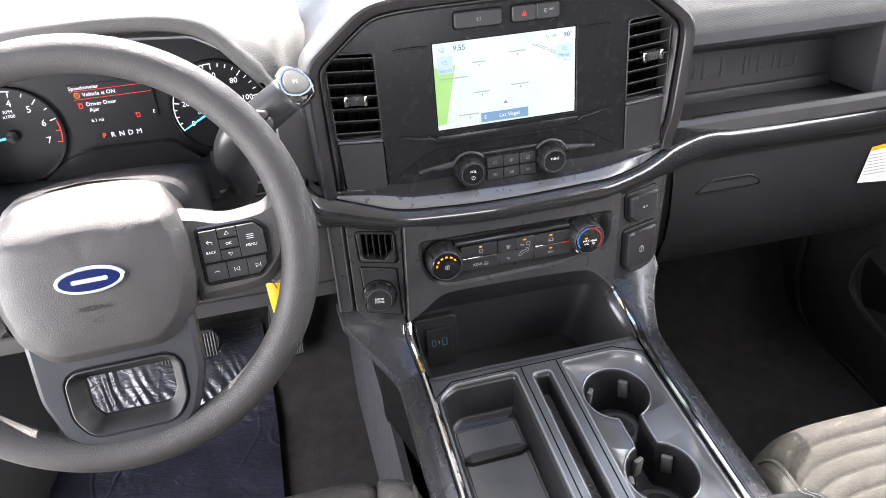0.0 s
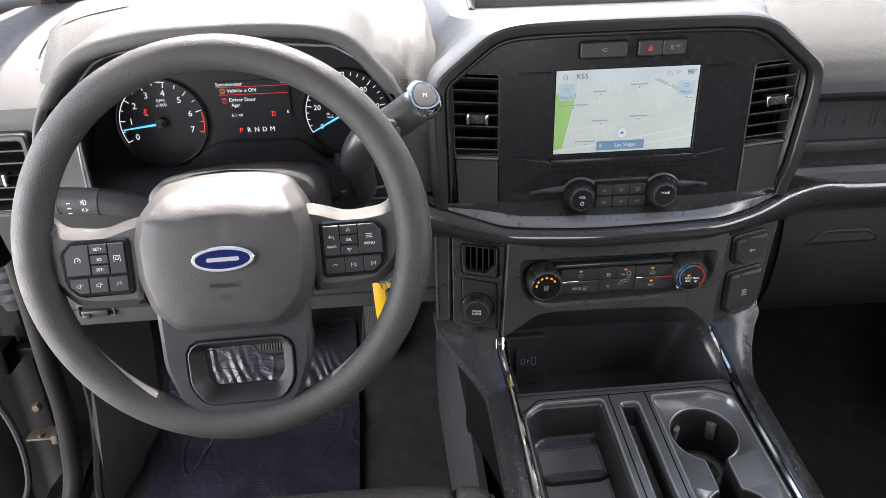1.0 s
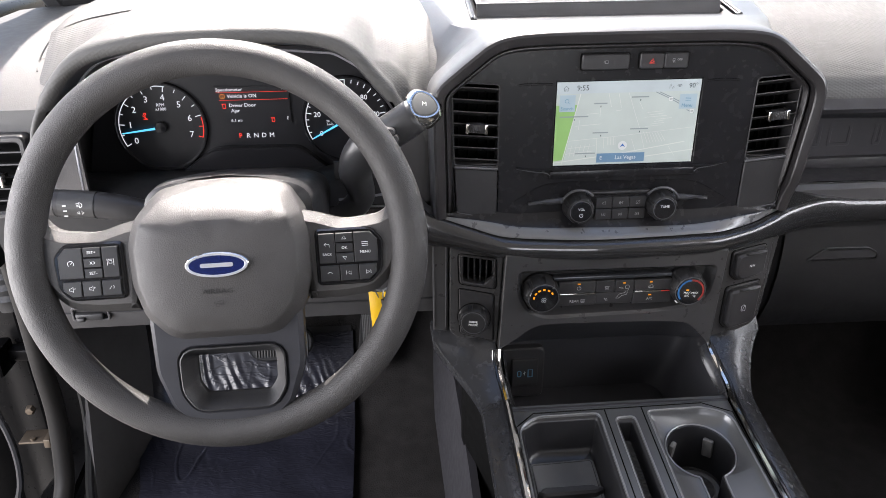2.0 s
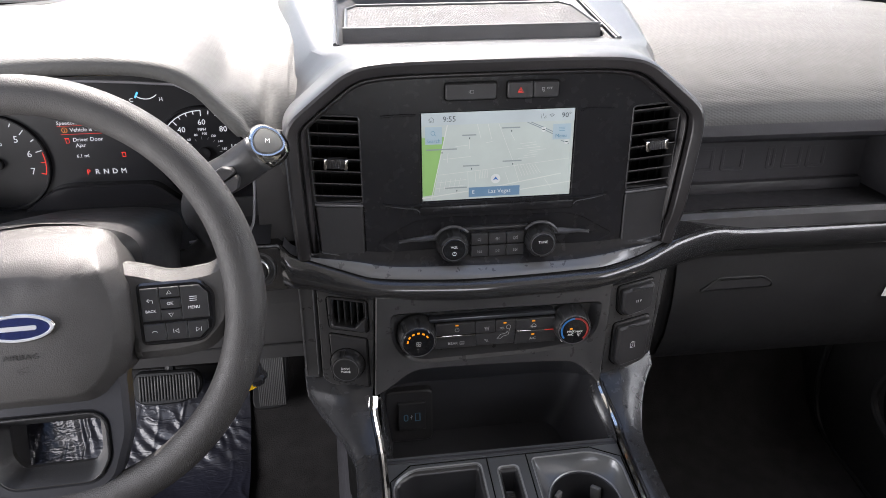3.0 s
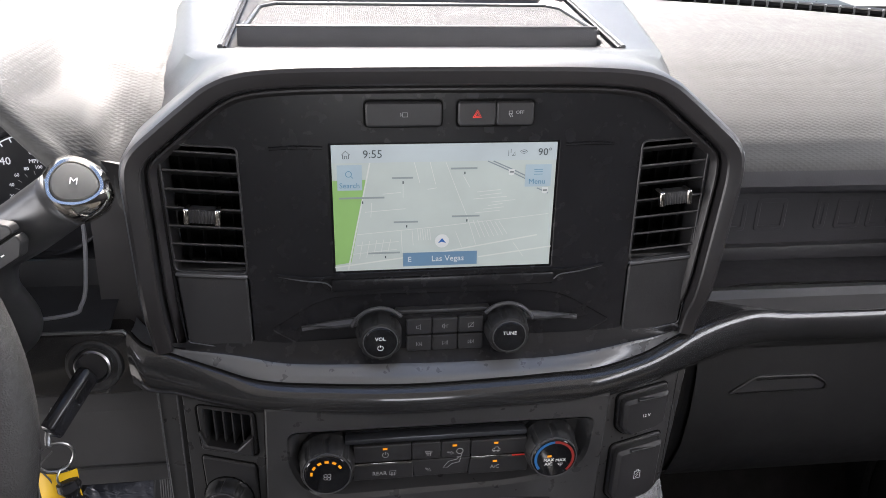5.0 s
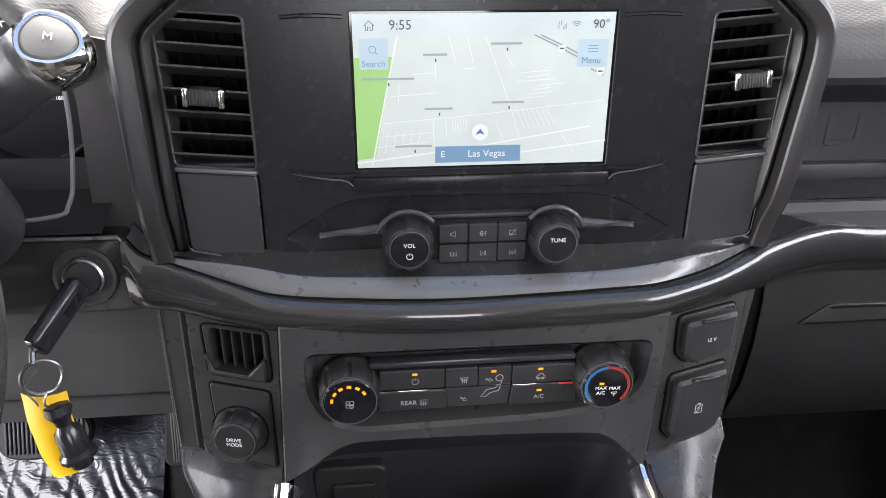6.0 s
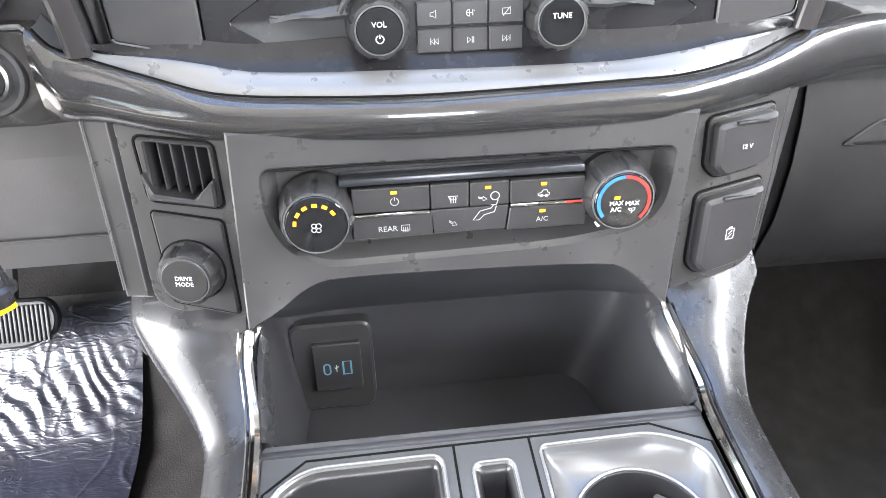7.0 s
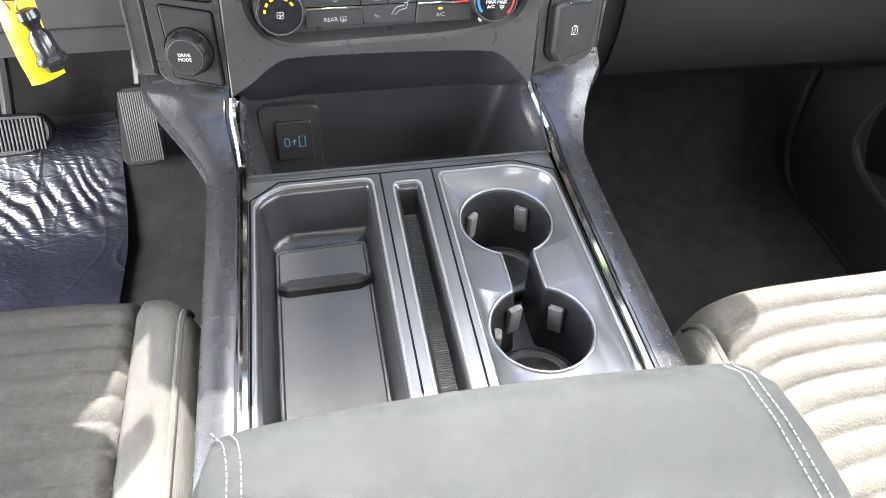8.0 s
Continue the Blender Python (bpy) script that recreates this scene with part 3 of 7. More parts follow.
    for s in (-1, 1):
        side, front, back = [], [], []
        for y in ys:
            g = ease((y - 0.03) / 0.075)
            zt = wallz(y)
            zp = lerp(padz[s], y)[0] if y > 0.06 else 0.76
            w1 = 0.196 + 0.16 * max(0, y - 0.09)
            w2 = w1 + 0.032 - 0.02 * max(0, y - 0.1)
            low = min(zt - 0.012, zp - 0.013)
            flat = [(0.0, zt), (0.176 if s < 0 else 0.1695, zt), (w1, zt - 0.0005), (w1 + 0.007, zt - 0.004), (w1 + 0.5 * (w2 - w1) + 0.004, 0.5 * (zt + low) - 0.003), (w2, low), (w2 + 0.004, low - 0.03)]
            ring = [Vector((s * (a[0] + (b[0] - a[0]) * g), y, a[1] + (b[1] - a[1]) * g)) for a, b in zip(arch, flat)]
            side.append(ring[1:])
            if y < 0.104:
                front.append(ring[:2])
            if y > 0.31:
                back.append(ring[:2])
        part("spine_side", loft(side, closed=False), SPINE, dash, "satin grey flank of the dashboard spine", sharp=0.5)
        part("spine_front", loft(front, closed=False), SPINE, dash, sharp=0.5)
        part("spine_rear", loft(back, closed=False), SPINE, dash, sharp=0.5)
    # tray with a riser bar and the speaker cloth, open towards the driver
    t0, t1 = 0.103, 0.316
    mouth = [(-0.176, t0), (-0.176, 0.292), (-0.156, t1), (0.150, t1), (0.1695, 0.292), (0.1695, t0)]
    part("tray_rim", tube([(x, y, wallz(y) + 0.0010) for x, y in mouth], 0.0024, 8), SPINE, dash, "satin raised edge of the tray")
    part("rim_groove", tube([(x * 0.978, y - 0.003 if y > 0.2 else y, wallz(y) + 0.0002) for x, y in mouth], 0.0016, 6), BLACK, dash, "dark groove inside the edge")
    inner = [(x * 0.915, y - (0.012 if y > 0.2 else 0.0)) for x, y in mouth]
    walls = [[Vector((a[0], a[1], wallz(a[1]) - 0.0004)), Vector((a[0] + (b[0] - a[0]) * 0.3, a[1] + (b[1] - a[1]) * 0.3, wallz(a[1]) - 0.003)), Vector((b[0], b[1], wallz(b[1]) - 0.0115)), Vector((b[0], b[1], wallz(b[1]) - 0.03))] for a, b in zip(mouth, inner)]
    # tray wall coloured darker than the spine, as if in shade
    part("tray_wall", loft(walls, closed=False), SHADE, dash, "sloping wall of the tray, darkened for shade", sharp=0.5)
    for s in (-1, 1):
        e = 0.177 if s < 0 else 0.1705
        a, b, c = Vector((s * e, 0.290, wallz(0.290))), Vector((s * (e - 0.022), t1 + 0.001, wallz(t1))), Vector((s * e, t1 + 0.001, wallz(t1)))
        part("tray_corner", sheet(lambda u, v: a.lerp(b, u).lerp(c, v), (0, 0.5, 1), (0, 0.5, 1)), SPINE, dash)
    part("tray_apron", sheet(lambda u, v: Vector((u, v, 0.8485 + 0.01 * (v - 0.1))), spread(-0.174, 0.168, 6), spread(0.100, 0.140, 4)), SPINE, dash, "pale ledge before the riser bar")
    bar_ring = lambda x: [Vector((x, 0.1355, 0.8470)), Vector((x, 0.1368, 0.8500)), Vector((x, 0.1395, 0.8640)), Vector((x, 0.1410, 0.8660)), Vector((x, 0.1450, 0.8662)), Vector((x, 0.1480, 0.8640)), Vector((x, 0.1485, 0.8470))]
    part("riser_bar", loft([bar_ring(x) for x in spread(-0.1665, 0.1565, 8)], caps=(True, True)), GREY, dash, "smooth grey riser bar of the tray", sharp=0.5)
    part("riser_edge", tube([(-0.1665, 0.1402, 0.8655), (0.1565, 0.1402, 0.8655)], 0.0009, 6), SPINE, dash, "fine bright edge")
    cloth_z = lambda y: 0.8600 + 0.100 * (y - 0.150)
    cloth = [(-0.163, 0.146), (-0.160, 0.270), (-0.145, 0.292), (0.145, 0.292), (0.158, 0.270), (0.160, 0.146)]
    part("cloth_rim", tube([(x, y, cloth_z(y) + 0.001) for x, y in cloth], 0.0022, 8), SPINE, dash, "satin rim of the speaker cloth")
    bm = bmesh.new()
    bm.faces.new([bm.verts.new((x, y, cloth_z(y))) for x, y in cloth])
    part("speaker_cloth", bm, MESH, dash, "grey woven speaker cloth")
    # defroster slots
    arch = lambda x: Vector((x, 0.50 - 0.06 * (x / 0.7) ** 2, 0.8835 + crown(x, 0.5)))
    # the slot's inner shade is a black tube under the slats
    part("defroster_channel", tube([arch(x) for x in spread(-0.68, 0.68, 40)], 0.006, 8, squash=1.6), VOID, dash, "defroster slot, its shade a black tube")
    for i in range(68):
        c = arch(-0.67 + i * 0.02)
        part("defroster_slat", block(-0.0016, 0.0016, -0.011, 0.011, -0.003, 0.0068, 0.0008, 1), SPINE, dash, m=Matrix.Translation(c) @ Matrix.Rotation(radians(-35), 4, "Z"))
    return dash


FRAMESKIN = mat("satin_black_frame", (0.022, 0.0205, 0.021), 0.33, vary=0.05, spec=0.45)
SHELFSKIN = mat("dark_violet_shelf", (0.036, 0.035, 0.039), 0.5, grain=0.15, grain_size=0.0014)
MESH = mat("speaker_mesh", (0.06, 0.06, 0.062), 0.7, grain=1.0, grain_size=0.0022, pattern="weave")
BROWNBLACK = mat("warm_black_plastic", (0.050, 0.047, 0.047), 0.42, grain=0.12, grain_size=0.0012)
# black of small plastic parts, also shade painted on knee, recess and tray wall
SHADE = mat("matt_black_and_shade_plastic", (0.020, 0.020, 0.021), 0.5, grain=0.1, grain_size=0.0012)
build_dashboard()

# x; joint behind the band (y, z); its crest (y, z); its foot (z)
BANDROWS = [(-0.268, 0.007, 0.6460, 0.003, 0.6425, 0.591), (-0.2525, 0.006, 0.6450, 0.001, 0.6395, 0.590), (-0.2475, 0.004, 0.6400, -0.0015, 0.6315, 0.589), (-0.2410, 0.0025, 0.6330, -0.0040, 0.6190, 0.588), (-0.221, -0.0004, 0.6253, -0.0073, 0.6116, 0.587), (-0.186, -0.0092, 0.615, -0.0161, 0.6035, 0.581),
            (-0.15, -0.018, 0.606, -0.025, 0.5997, 0.577), (-0.097, -0.0223, 0.602, -0.0292, 0.597, 0.5745), (-0.03, -0.0276, 0.601, -0.0346, 0.5965, 0.574), (0.05, -0.0262, 0.6015, -0.0331, 0.5963, 0.574),
            (0.09, -0.0232, 0.6015, -0.0301, 0.5967, 0.5727), (0.13, -0.0197, 0.602, -0.0269, 0.5974, 0.5730), (0.1756, -0.0071, 0.607, -0.0150, 0.6026, 0.5755), (0.199, 0.0006, 0.6135, -0.0073, 0.6070, 0.5775),
            (0.222, 0.008, 0.6195, 0.0012, 0.6128, 0.579), (0.285, 0.036, 0.622, 0.028, 0.6155, 0.579), (0.33, 0.049, 0.618, 0.040, 0.6105, 0.578), (0.45, 0.056, 0.613, 0.046, 0.6055, 0.574),
            (0.62, 0.058, 0.610, 0.050, 0.6025, 0.572), (0.86, 0.078, 0.608, 0.070, 0.600, 0.568)]
FOOT = [(-0.2250, 0.6285), (-0.204, 0.6250), (-0.1865, 0.6222), (-0.169, 0.6190), (-0.151, 0.6148), (-0.1335, 0.6105), (-0.0965, 0.6074), (-0.027, 0.605), (0.0185, 0.604), (0.058, 0.6038), (0.098, 0.6046),
        (0.138, 0.6092), (0.158, 0.6132), (0.178, 0.6162), (0.2250, 0.6245)]


def build_band():
    band = thing("dash_trim_band", "glossy dark grey trim band across the dashboard", "trim", (0, -0.02, 0.58))
    front, ledge, joint, wing, skirt = [], [], [], [], []
    for x in spread(-0.2525, -0.15, 40)[:-1] + spread(-0.15, 0.86, 110):
        yj, zj, yf, zc, zb = curve(BANDROWS, x)
        h = zc - zb
        front.append([Vector((x, yj + 0.003, zj - 0.006)), Vector((x, yj - 0.0003, zj - 0.0003)), Vector((x, yj - 0.002, zj - 0.0002)), Vector((x, yj + 0.65 * (yf - yj), zj + 0.22 * (zc - zj))), Vector((x, yf - 0.0002, zj + 0.62 * (zc - zj))),
                      Vector((x, yf - 0.0026, zc)), Vector((x, yf - 0.0042, zc - 0.25 * h)), Vector((x, yf - 0.0036, zc - 0.55 * h)),
                      Vector((x, yf - 0.0006, zc - 0.82 * h)), Vector((x, yf + 0.004, zc - 0.95 * h)), Vector((x, yf + 0.010, zb)), Vector((x, yf + 0.03, zb + 0.001))])
        if -0.2505 < x < 0.2225:
            zf = curve(FOOT, max(-0.2249, min(0.2249, x)))[0]
            yk = min(yj + 0.001, 0.0005) if abs(x) < 0.205 else yj + 0.001
            bulge = max(0.0, 1 - (x / 0.212) ** 2) ** 0.8
            back = Vector((x, max(0.0006, yk + 0.002) - 0.0135 * bulge, zf + 0.0006 + 0.0058 * bulge))
            near = Vector((x, yj + 0.0008, zj + 0.0006))
            if x < -0.219:
                back = back.lerp(near + Vector((0.001, 0.013, 0.0035)), min(1.0, (-0.219 - x) / 0.010))
            if x > -0.226:
                skirt.append([Vector((x, 0.0022, zf + 0.006 + 0.019 * bulge)), Vector((x, 0.0010 - 0.0040 * bulge, zf + 0.003 + 0.0135 * bulge)), Vector((x, back.y + 0.0015 + 0.0022 * bulge, zf + 0.0015 + 0.0080 * bulge)), back + Vector((0, 0.0006, 0.0004))])
            ledge.append([back + Vector((0, 0.003, 0.001)), back, back.lerp(near, 0.15) - Vector((0, 0, 0.0003)), back.lerp(near, 0.5) - Vector((0, 0, 0.0008)), near, near - Vector((0, 0, 0.004))])
            joint.append(Vector((x, yj + 0.0002, zj - 0.0002)))
        if x > 0.213:
            wing.append([Vector((x, yj + 0.030, zj + 0.010)), Vector((x, yj + 0.016, zj + 0.006)), Vector((x, yj + 0.006, zj + 0.0015)), Vector((x, yj - 0.0004, zj - 0.0004))])
    part("ledge", loft(ledge, closed=False), LEDGE, band, "satin ledge under the centre stack", sharp=1.2)
    part("face_skirt", loft(skirt, closed=False), FACE, band, "satin black foot of the stack face", sharp=1.2)
    part("ledge_joint", tube(joint, 0.0009, 6), VOID, band, "fine dark joint")
    part("wing_ledge", loft(wing, closed=False), BAND, band, "satin upper ledge before the passenger", sharp=1.2)
    part("gloss_face", loft(front, closed=False), BAND, band, sharp=1.2)
    # the plate round the ignition lock, left of the band
    lock = [(-0.375, 0.586), (-0.262, 0.5855), (-0.2385, 0.587), (-0.236, 0.612), (-0.244, 0.618), (-0.2495, 0.629), (-0.2515, 0.6400), (-0.256, 0.6440), (-0.375, 0.6455)]
    # pale bead drawn in for the light caught by the plate's top edge
    part("plate_highlight", tube([(x, 0.0055, z) for x, z in lock[3:]], 0.0016, 8), LEDGE, band, "pale bead for the highlight on the upper edge")
    part("lock_plate", plate(lock, 0.0045, 0.04, bev=0.003), BAND, band, "gloss dark plate round the ignition lock")
    return band


build_band()

# ---- centre stack: screen, vents, radio keys ----
SLAT = mat("satin_black_slat", (0.040, 0.0395, 0.041), 0.28, vary=0.05)


def vent_slats(parent, s):
    """Seven slats that rise a little outwards, and upright vanes behind them, blackened like the duct's shade."""
    for i in range(7):
        bm = block(-0.0268, 0.0268, 0.001, 0.020, -0.0008, 0.0008, 0.0004, 1)
        part("slat", bm, SLAT, parent, m=Matrix.Translation((s * 0.1825, 0, 0.7030 + 0.0144 * i)) @ Matrix.Rotation(radians(-4.8 * s), 4, "Y") @ Matrix.Rotation(radians(-24), 4, "X"))
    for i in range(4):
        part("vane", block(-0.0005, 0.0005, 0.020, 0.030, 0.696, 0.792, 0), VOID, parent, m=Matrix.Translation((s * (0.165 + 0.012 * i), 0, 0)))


def build_stack():
    st = thing("centre_stack", "black centre stack with screen, vents and radio keys", "control panel", (0, 0.02, 0.6))
    face = [(-0.207, 0.6255), *FOOT[2:-1], (0.207, 0.6215), (0.2185, 0.748), (0.2185, 0.777), (0.211, 0.7895), (0.162, 0.828), (0.142, 0.8375), (0.05, 0.8385),
            (-0.05, 0.8385), (-0.142, 0.8375), (-0.162, 0.828), (-0.211, 0.7895), (-0.2185, 0.777), (-0.2185, 0.748)]
    ports = [rounded([(s * x, z) for x, z in ((0.1555, 0.6915), (0.2085, 0.6960), (0.2105, 0.7955), (0.1555, 0.7915))][::s], 0.004) for s in (-1, 1)]
    blanks = [rounded([(s * x, z) for x, z in ((0.1555, 0.6225 if s < 0 else 0.6205), (0.2055, 0.634 if s < 0 else 0.631), (0.2085, 0.6915), (0.1555, 0.6870))][::s], 0.003) for s in (-1, 1)]
    win = rounded(rect(-0.0885, 0.0885, 0.6885, 0.7935), 0.001, 2)
    scoop = rounded([(-0.140, 0.641), (-0.100, 0.6655), (-0.075, 0.669), (0.078, 0.667), (0.102, 0.662), (0.143, 0.637), (0.095, 0.611), (-0.095, 0.612)], [0.004, 0.02, 0.02, 0.02, 0.02, 0.004, 0.02, 0.02], 5)
    part("face_panel", plate(face, 0.002, 0.02, holes=[win, scoop, *ports, *[inset(b, -0.0012) for b in blanks]], bev=0.0006), FACE, st, "satin black face")
    mid = Vector((0, 0.640))
    rings = [[Vector((mid.x + (p.x - mid.x) * k, y, mid.y + (p.y - mid.y) * k)) for p in scoop] for k, y in ((1.0, 0.0024), (0.94, 0.0028), (0.85, 0.0034), (0.72, 0.0039), (0.05, 0.004))]
    part("radio_scoop", loft(rings, caps=(False, True)), FACE, st, "shallow scoop round the radio keys", sharp=1.2)
    for s in (-1, 1):
        # black sheet behind the slats: the duct's darkness is in its colour
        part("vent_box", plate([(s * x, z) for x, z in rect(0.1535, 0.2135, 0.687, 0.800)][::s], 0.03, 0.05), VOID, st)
        k = (s + 1) // 2
        part("vent_rim", plate(inset(ports[k], -0.0012), 0.0008, 0.03, holes=[inset(ports[k], 0.0006)], bev=0.0005), BLACK, st)
        part("sill_line", block(-0.027, 0.027, -0.0005, 0.012, -0.0016, 0.0016, 0.0010), SATIN, st, "satin edge under the vent", m=Matrix.Translation((s * 0.182, 0, 0.6912)) @ Matrix.Rotation(radians(-4.8 * s), 4, "Y"))
        vent = part("air_vent", plate([(s * x, z) for x, z in rect(0.156, 0.209, 0.6925, 0.6955)][::s], 0.004, 0.02, bev=0.001), BLACK, st, "black air vent with slats")
        vent_slats(vent, s)
        tx, tz = (-0.1825, 0.7425) if s < 0 else (0.1835, 0.7480)
        tm = Matrix.Translation((tx, -0.003, tz)) @ Matrix.Rotation(radians(-4.8 * s), 4, "Y")
        tab = part("vent_tab", block(-0.0105, 0.0105, -0.006, 0.006, -0.0056, 0.0056, 0.002), BLACK, vent, "black ribbed tab with chrome ends", m=tm)
        for k2 in range(9):
            part("rib", block(-0.0086 + k2 * 0.00215 - 0.0005, -0.0086 + k2 * 0.00215 + 0.0005, -0.0063, 0.0, -0.0052, 0.0052, 0.0003, 1), BLACK, tab)
        for e in (-1, 1):
            part("chrome_end", block(e * 0.0112 - 0.0021, e * 0.0112 + 0.0021, -0.0075, 0.006, -0.0064, 0.0064, 0.0016, 3), CHROME, tab)
        bp = part("blank_panel", plate(blanks[k], 0.0008, 0.02, bev=0.0012), BLACK, st, "plain black panel under the vent")
        foot = sorted(blanks[k], key=lambda q: math.atan2(q[1] - 0.66, (q[0] - s * 0.182) * s))
        foot = [q for q in foot if q[1] < 0.66]
        part("edge_line", tube([(q[0], 0.0004, q[1]) for q in inset(foot, 0.0)[1:-1]], 0.0006, 6), SATIN, bp)
    # screen
    scr = thing("touchscreen", "lit touchscreen showing a pale navigation map", "screen", (0, 0.0, 0.69))
    part("screen_glass", plate(rect(-0.0884, 0.0884, 0.6886, 0.7934), 0.0035, 0.012), GLOSS, scr)
    part("map_sheet", plate(rect(-0.0868, 0.0868, 0.690, 0.7922), 0.0030, 0.0034), MAPLIT, scr, "pale lit map picture")
    # creases and shelf lines on the face
    part("lower_shelf", block(-0.091, 0.091, -0.001, 0.006, 0.6735, 0.684, 0.0015), FACE, st)
    for s in (-1, 1):
        part("crease", tube(smooth_path([(s * 0.088, 0.001, 0.686), (s * 0.11, 0.000, 0.686), (s * 0.133, 0.002, 0.689)], 4), 0.0016, 6), FACE, st)
        # highlight of the black shelf's edge, added as a thin lighter tube
        part("shelf_highlight", tube(smooth_path([(s * 0.132, 0.0012, 0.6880), (s * 0.112, -0.0012, 0.6845), (s * 0.096, -0.0018, 0.6825), (s * 0.0905, -0.0018, 0.6785)], 5), 0.0006, 6), SATIN, st, "fine pale line for the shelf edge's highlight")
    for s in (-1, 1):
        part("crease", tube(smooth_path([(s * 0.093, 0.0016, 0.7905), (s * 0.112, 0.0008, 0.7915), (s * 0.132, 0.002, 0.7905)], 4), 0.0014, 6), FACE, st)
    # buttons above the screen
    for x0, x1 in ((-0.0605, -0.0045), (0.008, 0.0655)):
        groove(rounded(rect(x0, x1, 0.8065, 0.8245), 0.003), 0.002, st, 0.0016)
    for x0, x1, nm in ((-0.0605, -0.0045, "camera_button"), (0.008, 0.0365, "hazard_button"), (0.037, 0.0655, "traction_button")):
        part(nm, plate(rounded(rect(x0, x1, 0.8065, 0.8245), 0.003), -0.0025, 0.006, bev=0.0012), BLACK, st)
    # radio
    part("key_frame", plate(rounded(rect(-0.062, 0.060, 0.6165, 0.6535), 0.006), -0.003, 0.009, bev=0.002), FACE, st)
    part("key_brow", block(-0.040, 0.038, -0.004, 0.004, 0.6525, 0.6565, 0.0015), BLACK, st)
    for s in (-1, 1):
        x = -0.0535 if s < 0 else 0.0515
        fin = rounded([(x + s * 0.064, 0.6425), (x + s * 0.034, 0.6465), (x + s * 0.017, 0.6485), (x + s * 0.014, 0.641), (x + s * 0.034, 0.6395)], 0.002)
        part("fin", plate(fin, -0.0015, 0.008, bev=0.0025), LEDGEDARK, st, "satin dark fin beside the knob")
        part("knob_cup", strokes_solid(arc(x, 0.637, 0.0232, 20 if s > 0 else 40, 140 if s > 0 else 160, 16), 0.0035, -0.006), LEDGEDARK, st)
    for i in range(3):
        for j in range(2):
            x0 = -0.0315 + i * 0.0215
            part("radio_key", plate(rounded(rect(x0, x0 + 0.0208, 0.6195 + j * 0.0155, 0.6335 + j * 0.0155), 0.001, 2), -0.0065, 0.002, bev=0.0008), BLACK, st)
    for x, t in ((-0.0535, "VOL"), (0.0515, "TUNE")):
        kn = part("knob", knob(x, 0.0, 0.637, 0.0180, 0.020), RUBBER, st, "ribbed knob with gloss cap")
        part("knob_cap", lathe([(0.0132, 0.018), (0.0132, 0.0205), (0.0125, 0.0215), (0, 0.0216)], (x, 0, 0.637)), GLOSS, kn)
        part("cap_ring", lathe([(0.0141, 0.0195), (0.0139, 0.0212), (0.0133, 0.0212), (0.0131, 0.0195)], (x, 0, 0.637)), SATIN, kn)
        words(t, 0.0044, WHITE, kn, x, -0.0219, 0.6405)
    return st


def groove(outline, y, parent, w=0.0013, m=None):
    """A dark joint round a piece that is let into a panel."""
    part("joint", plate(inset(outline, -w), y - 0.0004, y + 0.002, holes=[inset(outline, -0.0001)]), VOID, parent, m=m)


def strokes_solid(pts, w, y):
    """A raised curved lip along points (x, z)."""
    return tube([(x, y, z) for x, z in pts], w / 2, 8)


LEDGEDARK = mat("satin_dark_fin", (0.050, 0.050, 0.053), 0.30)
VISOR = mat("satin_slate_bar", (0.040, 0.042, 0.048), 0.25, metal=0.4)
SATIN = mat("satin_grey_line", (0.10, 0.10, 0.105), 0.32, metal=0.3)


def knob(x, y, z, r, h, ribs=14):
    f = lambda a, k: (1 - 0.055 * (math.cos(a * ribs / 2) > 0.6)) if 1 <= k <= 4 else 1
    return lathe([(r * 1.08, 0), (r * 1.02, h * 0.15), (r, h * 0.5), (r * 0.97, h * 0.85), (r * 0.9, h), (r * 0.78, h * 1.02), (r * 0.77, h * 0.9)], (x, y, z), n=96, wobble=f)


MAPLIT = glow("map_lit", (0.62, 0.70, 0.67), SCREEN)
build_stack()


# ---- climate panel and the two side columns ----
ARCH = [(0.134, 0.4395), (0.117, 0.4575), (0.103, 0.4720), (0.086, 0.4790), (-0.090, 0.4840), (-0.110, 0.4785), (-0.131, 0.4610), (-0.153, 0.4480)]
for _ in range(2):
    ARCH = [ARCH[0]] + [(a[0] * (1 - k) + b[0] * k, a[1] * (1 - k) + b[1] * k) for a, b in zip(ARCH, ARCH[1:]) for k in (0.25, 0.75)] + [ARCH[-1]]


